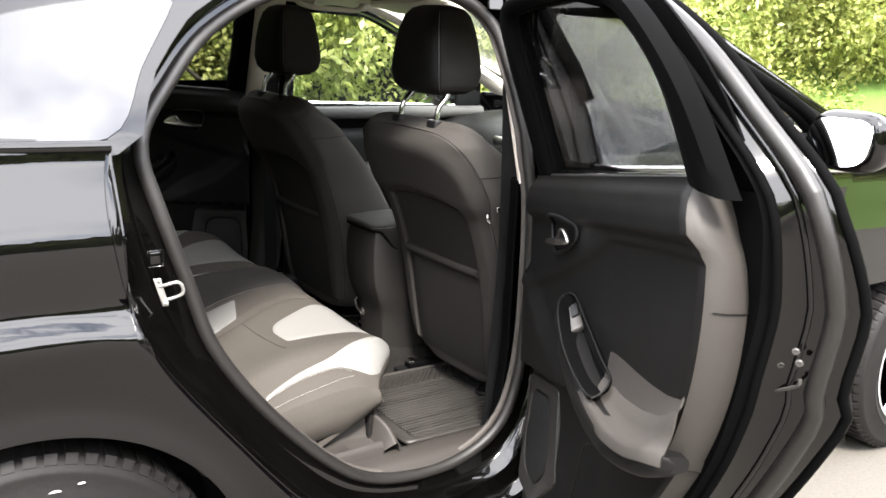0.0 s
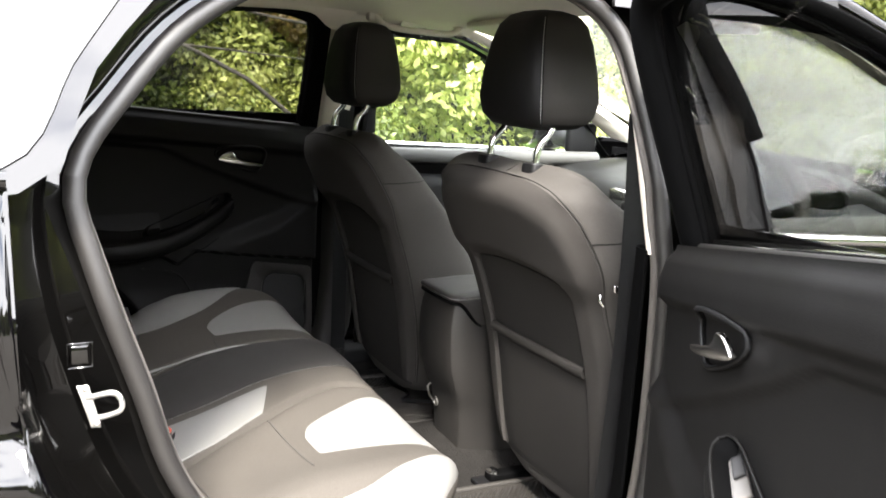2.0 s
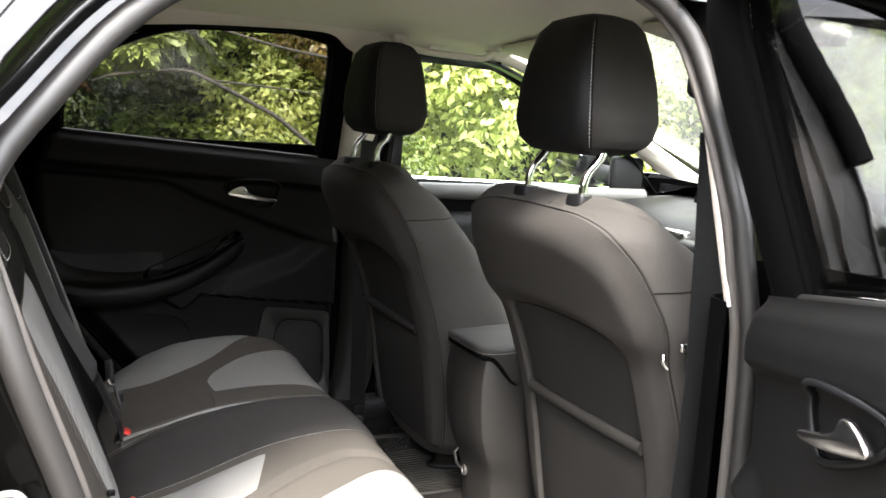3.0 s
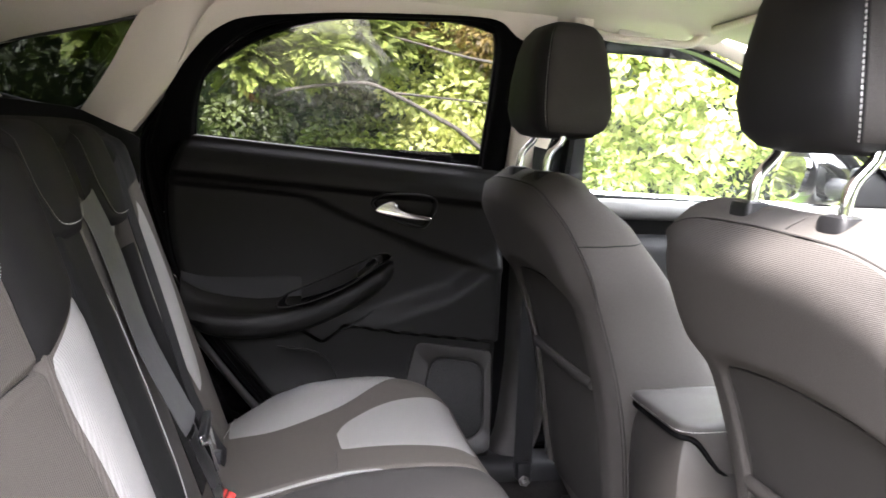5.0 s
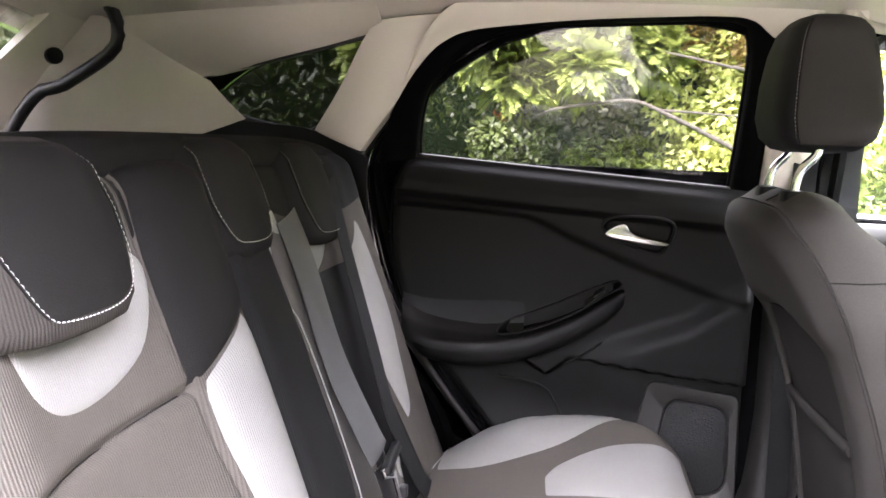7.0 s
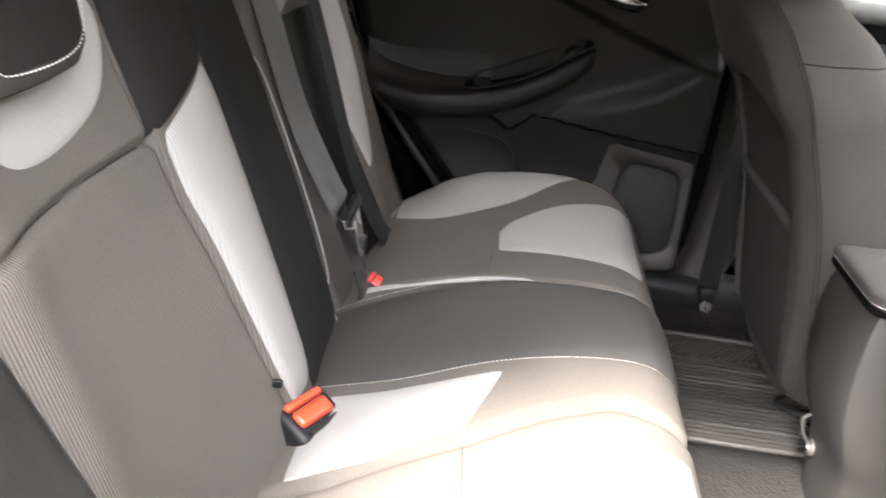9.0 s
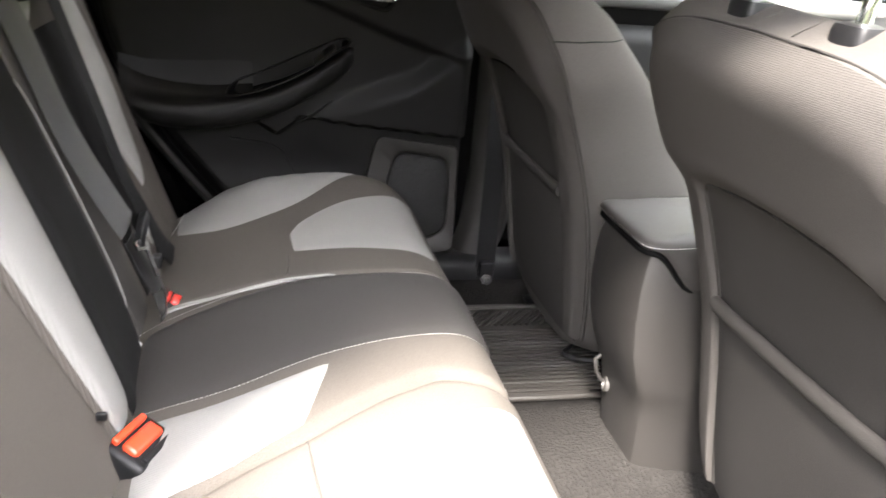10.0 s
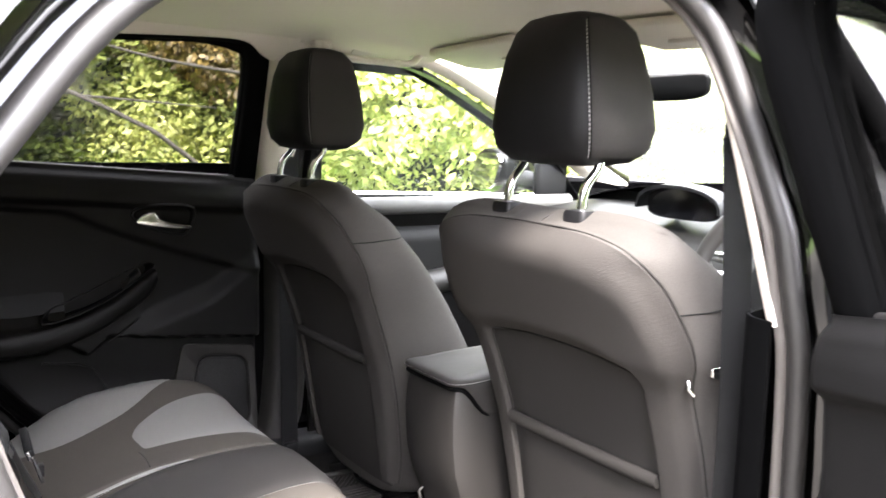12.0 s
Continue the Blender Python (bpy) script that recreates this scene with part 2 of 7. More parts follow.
M_MIRROR = mat("mirror_glass", (0.85, 0.86, 0.86), 0.015, metal=1.0, mottle=0.0, rough_var=0.0)
M_CONCRETE = mat("driveway_concrete", (0.085, 0.077, 0.066), 0.85, grain=0.35, grain_scale=90, mottle=0.2, mottle_scale=1.4, bump=0.5, bump_dist=0.004)
M_GRASS = mat("lawn", (0.11, 0.19, 0.035), 0.85, grain=0.6, grain_scale=45, mottle=0.35, mottle_scale=0.8, bump=0.9, bump_dist=0.03)
M_BARK = mat("bark", (0.030, 0.026, 0.020), 0.9, grain=0.5, grain_scale=60, bump=0.9, bump_dist=0.01, mottle=0.4)
M_LEAF = leaf_mat("yellow_green_leaves", (0.085, 0.13, 0.020), (0.58, 0.60, 0.20), 0.45)
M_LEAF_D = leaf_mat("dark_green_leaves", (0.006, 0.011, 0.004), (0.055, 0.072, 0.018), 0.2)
M_LEAF_S = leaf_mat("mixed_shrub_leaves", (0.020, 0.035, 0.008), (0.16, 0.20, 0.035), 0.3)
M_LEAF_C = leaf_mat("cypress_sprays", (0.014, 0.028, 0.008), (0.30, 0.35, 0.085), 0.3)
M_LEAF_R = leaf_mat("copper_leaves", (0.04, 0.03, 0.012), (0.24, 0.17, 0.04), 0.3)
M_SCREEN = mat("dark_display_glass", (0.01, 0.01, 0.012), 0.08, mottle=0.1)
M_QUARTER = pane_mat("dark_quarter_glass", (0.15, 0.155, 0.155))
M_PRIVACY = mat("privacy_glass_dark", (0.006, 0.006, 0.007), 0.03, spec=0.95, mottle=0.2, rough_var=0.01)
M_GRILLE = mat("speaker_grille_mesh", (0.012, 0.012, 0.012), 0.6, grain=0.6, grain_scale=260, bump=1.0, bump_dist=0.002, spec=0.2)
M_POCKET = mat("pocket_cloth", (0.018, 0.0166, 0.0153), 0.88, grain=0.4, grain_scale=700, bump=0.5, bump_dist=0.001, spec=0.15)


# ---------------------------------------------------------------- mesh helpers
FLIP = False  # mirrors what is built across the car's centre line


def thing(name, label, category, group="", kind=""):
    return tagged(new(name), label, category, group, kind)


def part(name, verts, faces, material, parent=None, label="", angle=40.0):
    """Links vertices and faces as one smooth-shaded mesh object under a thing or a part."""
    v = np.asarray(verts, float).reshape(-1, 3)
    if FLIP:
        v = v * (1, -1, 1)
        faces = [tuple(reversed(f)) for f in faces]
    me = bpy.data.meshes.new(name)
    me.from_pydata([tuple(p) for p in v], [], [tuple(f) for f in faces])
    me.materials.append(material)
    me.polygons.foreach_set("use_smooth", [True] * len(me.polygons))
    me.set_sharp_from_angle(angle=radians(angle))
    me.update()
    ob = new(name, me)
    if parent:
        ob.parent = parent
    return tagged(ob, label)


def recalc(ob):
    bm = bmesh.new()
    bm.from_mesh(ob.data)
    bmesh.ops.recalc_face_normals(bm, faces=bm.faces)
    bm.to_mesh(ob.data)
    bm.free()
    return ob


def bevel(ob, width, segments=2):
    """Rounds the sharp edges of a part."""
    bm = bmesh.new()
    bm.from_mesh(ob.data)
    bmesh.ops.recalc_face_normals(bm, faces=bm.faces)
    edges = [e for e in bm.edges if len(e.link_faces) == 2 and e.calc_face_angle(0) > radians(35)]
    bmesh.ops.bevel(bm, geom=edges, offset=width, segments=segments, profile=0.5, affect="EDGES", clamp_overlap=True)
    for f in bm.faces:
        f.smooth = True
    bm.to_mesh(ob.data)
    bm.free()
    ob.data.set_sharp_from_angle(angle=radians(50))
    return ob


def spline(pts, n, closed=False):
    """n points along a smooth curve through pts, evenly spaced by length."""
    p = np.asarray(pts, float)
    m = len(p)
    out = []
    spans = m if closed else m - 1
    for i in range(spans):
        if closed:
            a, b, c, d = p[(i - 1) % m], p[i], p[(i + 1) % m], p[(i + 2) % m]
        else:
            b, c = p[i], p[i + 1]
            a = p[i - 1] if i else 2 * b - c
            d = p[i + 2] if i + 2 < m else 2 * c - b
        for t in np.arange(12) / 12:
            out.append(0.5 * (2 * b + (c - a) * t + (2 * a - 5 * b + 4 * c - d) * t**2 + (3 * b - a - 3 * c + d) * t**3))
    out.append(p[0] if closed else p[-1])
    out = np.array(out)
    s = np.r_[0, np.cumsum(np.linalg.norm(np.diff(out, axis=0), axis=1))]
    at = np.linspace(0, s[-1], n + 1)[:-1] if closed else np.linspace(0, s[-1], n)
    return np.stack([np.interp(at, s, out[:, k]) for k in range(p.shape[1])], 1)


def grid_faces(nu, nv, base=0, wrap=False):
    f = []
    for i in range(nu - 1):
        for j in range(nv if wrap else nv - 1):
            k = (j + 1) % nv
            f.append((base + i * nv + j, base + i * nv + k, base + (i + 1) * nv + k, base + (i + 1) * nv + j))
    return f


def sheet(name, pts, material, parent=None, label="", thick=0.004, angle=40.0, out=None):
    """A solid sheet over an nu x nv grid of points. out: a point towards which its face looks."""
    p = np.asarray(pts, float)
    nu, nv = p.shape[:2]
    du, dv = np.gradient(p, axis=0), np.gradient(p, axis=1)
    nrm = np.cross(du, dv)
    nrm /= np.linalg.norm(nrm, axis=2, keepdims=True) + 1e-12
    if out is not None and ((np.asarray(out) - p) * nrm).sum() < 0:
        p, nrm = p[::-1].copy(), -nrm[::-1]
    a, b = p.reshape(-1, 3), (p - nrm * thick).reshape(-1, 3)
    n = nu * nv
    f = grid_faces(nu, nv)
    f += [tuple(n + k for k in reversed(q)) for q in grid_faces(nu, nv)]
    rim = [i * nv for i in range(nu)] + [(nu - 1) * nv + j for j in range(1, nv)] + [i * nv + nv - 1 for i in range(nu - 2, -1, -1)] + list(range(nv - 2, 0, -1))
    for i, r in enumerate(rim):
        s = rim[(i + 1) % len(rim)]
        f.append((r, s, s + n, r + n))
    return recalc(part(name, np.r_[a, b], f, material, parent, label, angle))


def loft(name, rings, material, parent=None, label="", caps=True, angle=50.0):
    """A closed skin through rings of equal length."""
    r = np.asarray(rings, float)
    k, n = r.shape[:2]
    v = r.reshape(-1, 3)
    f = grid_faces(k, n, wrap=True)
    if caps:
        v = np.r_[v, [r[0].mean(0)], [r[-1].mean(0)]]
        f += [(k * n, (j + 1) % n, j) for j in range(n)] + [(k * n + 1, (k - 1) * n + j, (k - 1) * n + (j + 1) % n) for j in range(n)]
    return recalc(part(name, v, f, material, parent, label, angle))


def tube(name, path, radius, material, parent=None, label="", closed=False, sides=8, flat=1.0, up=(0, 0, 1), angle=60.0):
    """A bar of round or flattened section along a path. flat: height over width, the height along up."""
    p = np.asarray(path, float)
    n = len(p)
    tan = np.roll(p, -1, 0) - np.roll(p, 1, 0) if closed else np.gradient(p, axis=0)
    tan /= np.linalg.norm(tan, axis=1, keepdims=True) + 1e-12
    u = np.asarray(up, float)
    side = np.cross(tan, u)
    side /= np.linalg.norm(side, axis=1, keepdims=True) + 1e-9
    hi = np.cross(side, tan)
    rad = np.broadcast_to(np.asarray(radius, float), (n,))
    ang = np.arange(sides) * 2 * math.pi / sides + math.pi / sides
    rings = p[:, None] + rad[:, None, None] * (np.cos(ang)[None, :, None] * side[:, None] + flat * np.sin(ang)[None, :, None] * hi[:, None])
    if closed:
        rings = np.r_[rings, rings[:1]]
    return loft(name, rings, material, parent, label, caps=not closed, angle=angle)


def rbox(name, lo, hi, material, parent=None, label="", r=0.004, seg=2):
    x0, y0, z0 = lo
    x1, y1, z1 = hi
    v = [(x, y, z) for x in (x0, x1) for y in (y0, y1) for z in (z0, z1)]
    f = [(0, 1, 3, 2), (4, 6, 7, 5), (0, 4, 5, 1), (2, 3, 7, 6), (0, 2, 6, 4), (1, 5, 7, 3)]
    return bevel(part(name, v, f, material, parent, label), r, seg)


def prism(name, loop, depth, material, parent=None, label="", r=0.0):
    """A plate: a loop of points in space, thickened by the vector depth, with rounded edges."""
    a = np.asarray(loop, float)
    n = len(a)
    f = [tuple(range(n)), tuple(range(2 * n - 1, n - 1, -1))] + [(i, (i + 1) % n, n + (i + 1) % n, n + i) for i in range(n)]
    ob = recalc(part(name, np.r_[a, a + np.asarray(depth, float)], f, material, parent, label))
    return bevel(ob, r) if r else ob


def lathe(name, profile, centre, axis, material, parent=None, label="", n=48, angle=35.0):
    """A turned piece: profile rows of (radius, along) about an axis through centre."""
    ax = Vector(axis).normalized()
    e1 = ax.orthogonal().normalized()
    e2 = ax.cross(e1)
    rings = []
    for rr, h in profile:
        rings.append([Vector(centre) + ax * h + (e1 * math.cos(a) + e2 * math.sin(a)) * rr for a in np.arange(n) * 2 * math.pi / n])
    return loft(name, rings, material, parent, label, caps=profile[0][0] > 1e-4, angle=angle)


def superring(cx, cy, z, hx, hy, n=40, e=3.5):
    """A rounded-rectangle ring at height z."""
    a = np.arange(n) * 2 * math.pi / n
    c, s = np.cos(a), np.sin(a)
    return np.stack([cx + hx * np.sign(c) * np.abs(c) ** (2 / e), cy + hy * np.sign(s) * np.abs(s) ** (2 / e), np.full(n, z)], 1)


def stitching(name, path, parent, normal, dash=0.0045, gap=0.0013, r=0.0007, lift=0.0012):
    """A row of short thread stitches along a path on a surface."""
    p = np.asarray(path, float)
    s = np.r_[0, np.cumsum(np.linalg.norm(np.diff(p, axis=0), axis=1))]
    starts = np.arange(0, s[-1] - dash, dash + gap)
    at = lambda q: np.stack([np.interp(q, s, p[:, k]) for k in range(3)], 1)
    a, b = at(starts), at(starts + dash)
    nn = np.asarray(normal, float)
    nn = nn / np.linalg.norm(nn)
    t = b - a
    t /= np.linalg.norm(t, axis=1, keepdims=True) + 1e-12
    w = np.cross(t, nn) * r
    a, b = a + nn * lift, b + nn * lift
    mid = (a + b) / 2 + nn * r
    v = np.stack([a - w * 0.4, a + w * 0.4, mid + w, mid - w, b + w * 0.4, b - w * 0.4], 1).reshape(-1, 3)
    f = []
    for i in range(len(a)):
        k = 6 * i
        f += [(k, k + 1, k + 2, k + 3), (k + 3, k + 2, k + 4, k + 5)]
    return part(name, v, f, M_STITCH, parent, "white thread stitching")


def sstep(a, b, x):
    t = np.clip((np.asarray(x, float) - a) / (b - a), 0, 1)
    return t * t * (3 - 2 * t)


def patch(name, F, lo, hi, material, parent, label="", h=0.003, n=28, m=12):
    """An upholstery panel sewn onto a surface: F(a, b) gives places, lo and hi are its two long edges as (a, b) points."""
    A, B = spline(lo, n), spline(hi, n)
    w = np.linspace(0, 1, m)
    ab = A[:, None] * (1 - w)[None, :, None] + B[:, None] * w[None, :, None]
    P = F(ab[..., 0], ab[..., 1])
    d = 1e-3
    pu = F(ab[..., 0] + d, ab[..., 1]) - P
    pv = F(ab[..., 0], ab[..., 1] + d) - P
    nr = np.cross(pu, pv)
    nr /= np.linalg.norm(nr, axis=2, keepdims=True)
    s = np.linspace(-1, 1, n)[:, None]
    puff = (1 - np.abs(s) ** 14) * (1 - np.abs(2 * w - 1)[None] ** 8)
    P = P + nr * (-0.002 + (h + 0.002) * puff[..., None])
    return sheet(name, P, material, parent, label, thick=0.004)


# ---------------------------------------------------------------- car body
_skin = spline([(.18, .800), (.30, .845), (.45, .862), (.60, .870), (.74, .877), (.80, .885), (.822, .885), (.848, .868), (.88, .868), (.945, .872), (.975, .866), (1.03, .846), (1.075, .828), (1.10, .822), (1.25, .748), (1.41, .665), (1.46, .60)], 160)
SKIN_Z, SKIN_Y = _skin[:, 0], _skin[:, 1]


def y_out(z):
    """Half width of the outer skin at height z."""
    return np.interp(z, SKIN_Z, SKIN_Y)


def y_in(z):
    """Half width of the door aperture's inner flange at height z."""
    return np.interp(z, [0.3, 0.45, 0.95, 1.08, 1.39], [0.755, 0.765, 0.765, 0.745, 0.625])


def y_glass(z):
    return 0.722 - 0.33 * (np.asarray(z) - 1.06)


AP_IN = [(-.155, 1.085), (-.135, .985), (-.09, .85), (-.045, .72), (.06, .572), (.2, .432), (.3, .375), (.42, .358), (.52, .372), (.60, .42), (.645, .51), (.663, .65), (.66, .88), (.645, 1.05), (.632, 1.2), (.60, 1.31), (.50, 1.362), (.32, 1.37), (.13, 1.34), (-.01, 1.27), (-.10, 1.175)]
AP_OUT = [(-.222, 1.10), (-.238, .98), (-.21, .84), (-.165, .745), (-.05, .592), (.08, .435), (.2, .33), (.4, .27), (.56, .27), (.66, .32), (.72, .45), (.735, .65), (.735, .88), (.72, 1.05), (.70, 1.2), (.66, 1.335), (.53, 1.40), (.32, 1.41), (.1, 1.38), (-.06, 1.295), (-.155, 1.19)]
AP_I, AP_O = spline(AP_IN, 120, True), spline(AP_OUT, 120, True)


def ap_ring(f, y):
    """A ring round the door aperture: f from 0 (inner flange) to 1 (shut line), at half width y(z)."""
    q = AP_I * (1 - f) + AP_O * f
    return np.stack([q[:, 0], y(q[:, 1]) * np.ones(len(q)), q[:, 1]], 1)


car = thing("car", "glossy black hatchback car with the rear door open, on a driveway", "car")


def aperture(side):
    global FLIP
    FLIP = side < 0
    step = lambda k: (lambda z: y_in(z) * (1 - k) + y_out(z) * k)
    prof = [(0.0, lambda z: y_in(z) - 0.012), (0.0, y_in), (0.05, lambda z: y_in(z) + 0.004), (0.42, step(0.10)), (0.50, step(0.22)), (0.58, step(0.52)), (0.86, step(0.62)), (0.93, step(0.72)), (0.985, lambda z: y_out(z) - 0.010), (1.0, lambda z: y_out(z) - 0.003), (1.012, y_out)]
    out = 0.22 if side > 0 else 0.0
    rings = [ap_ring(out + f * (1 - out), y) for f, y in prof]
    loft("door_aperture", rings, M_SHUT, car, "black painted door shut with stepped flanges", caps=False)
    # rubber weatherstrip pushed onto the flange
    ring = ap_ring(out + 0.03, lambda z: y_in(z) + 0.006)
    # far-side strip and lip take matt black, their shade put into the colour
    tube("weatherstrip", ring, 0.0125, M_SEAL if side < 0 else M_FRAME, car, "rubber weatherstrip, grey near, shaded black far", closed=True, sides=10, up=(0, 1, 0.2))
    ring = ap_ring(-0.02 + .7 * out, lambda z: y_in(z) - 0.012)
    tube("weatherstrip_lip", ring, 0.010 - .018 * out, M_FLOCK if side < 0 else M_FRAME, car, "flocked inner lip", closed=True, sides=8, flat=0.6, up=(0, 1, 0.2))
    # quarter panel, lofted from the wheel arch to the shut line, belt and tail
    XC, ZC, RA = -0.377, 0.316, 0.353
    i0 = int(np.argmin(np.hypot(AP_O[:, 0] - 0.20, AP_O[:, 1] - 0.33)))
    i1 = int(np.argmin(np.hypot(AP_O[:, 0] + 0.222, AP_O[:, 1] - 1.10)))
    idx = np.arange(i0, (i1 if i1 < i0 else i1 - len(AP_O)) - 1, -1)
    shut = AP_O[idx % len(AP_O)]
    outer = np.r_[spline([(.05, .235), (.20, .24), (.20, .33)], 8)[:-1], shut[:-1], spline([(-.222, 1.10), (-.6, 1.115), (-.95, 1.10), (-1.12, 1.0), (-1.17, .8), (-1.16, .5), (-1.1, .3), (-.72, .23)], 60)]
    n = len(outer)
    s = np.r_[0, np.cumsum(np.hypot(*np.diff(outer, axis=0).T))]
    ang = np.radians(-15 + 210 * s / s[-1])
    arch = np.stack([XC + RA * np.cos(ang), ZC + RA * np.sin(ang)], 1)
    rows = []
    for w in np.r_[0, 0.03, np.linspace(0.06, 1, 64)]:
        q = arch * (1 - w) + outer * w
        y = y_out(q[:, 1])
        y = y - 0.12 * np.clip((-q[:, 0] - 0.55), 0, 1) ** 2  # rounds in towards the tail
        flare = 0.010 * np.exp(-((np.hypot(q[:, 0] - XC, q[:, 1] - ZC) - RA) / 0.03) ** 2)
        rr = np.hypot(q[:, 0] - XC, q[:, 1] - ZC)
        brow = .013 * (1 - sstep(.512, .540, rr)) * sstep(.37, .50, rr) * (1 - sstep(.90, .99, w)) * sstep(.0, .12, q[:, 1] - ZC)
        rows.append(np.stack([q[:, 0], y + flare + brow, q[:, 1]], 1))
    first = rows[0].copy()
    first[:, 1] -= 0.03
    sheet("quarter_panel", np.array([first] + rows), M_PAINT, car, "glossy black quarter panel", thick=0.003, out=(-0.3, 3, 0.8), angle=60)
    # wheel house
    ar = np.linspace(-20, 200, 30)
    sheet("wheel_arch_liner", [[(XC + 0.362 * math.cos(radians(a)), y, ZC + 0.362 * math.sin(radians(a))) for y in (0.60, 0.845)] for a in ar], M_BLACKPLASTIC, car, "black plastic arch liner", thick=0.004)
    # sill below the doors
    zz = [(0.20, 0.775), (0.215, 0.80), (0.25, 0.835), (0.275, 0.846)]
    sheet("sill", [[(x, y, z) for z, y in zz] for x in np.linspace(0.03, 1.95, 12)], M_PAINT, car, "black painted sill", thick=0.004, out=(1, 4, 0.3))
    # B pillar outside, between the two door apertures
    zs = np.linspace(0.28, 1.40, 20)
    xa = np.interp(zs, [0.28, 0.45, 0.9, 1.2, 1.40], [0.64, 0.722, 0.737, 0.702, 0.62])
    sheet("centre_pillar", [[(x0 + w * 0.10, float(y_in(z)) * 0.35 + float(y_out(z)) * 0.65 - 0.004, z) for w in (0, 0.5, 1)] for z, x0 in zip(zs, xa)], M_SHUT, car, "black centre pillar", thick=0.004, out=(0.7, 4, 1))
    FLIP = False


aperture(-1)
aperture(1)


def striker():
    """The steel loop that the door latch closes on."""
    s_ = .7
    t = thing("door_striker", "bright steel door striker loop bolted to the black pillar", "door striker")
    prism("plate", [(-.163, -.815, .822), (-.150, -.815, .815), (-.140, -.815, .885), (-.156, -.815, .893)], (0, -0.004, 0), M_STEEL, t, r=0.0015)
    loop = spline([(-.152, -.815, .832), (-.140, -.824, .832), (-.118, -.836, .834), (-.109, -.838, .842), (-.108, -.838, .858), (-.116, -.836, .867), (-.138, -.824, .868), (-.152, -.815, .868)], 40)
    tube("loop", loop, 0.0042, M_STEEL, t, sides=10)
    for z in (0.826, 0.884):
        lathe("bolt", [(0.006, 0), (0.006, 0.003), (0.003, 0.005)], (-.154 + (z - .82) * 0.13, -.819, z), (0, -1, 0), M_STEEL, t, n=6)
    c_ = Vector((-.148, -.815, .852))
    t.matrix_world = Matrix.Translation(c_) @ Matrix.Rotation(radians(-22), 4, "Y") @ Matrix.Scale(s_, 4) @ Matrix.Translation(-c_)
    rb = thing("pillar_bump_stop", "small black rubber door buffer on the shut face", "rubber buffer")
    rbox("pad", (-.170, -.822, .900), (-.150, -.810, .922), M_SHUT, rb, r=0.003)
    tube("rim", [(-.172, -.823, .898), (-.172, -.823, .924), (-.148, -.821, .924), (-.148, -.821, .898)], .0012, M_SHUT, rb, "raised rim", closed=True, up=(0, 1, 0), sides=6)


striker()


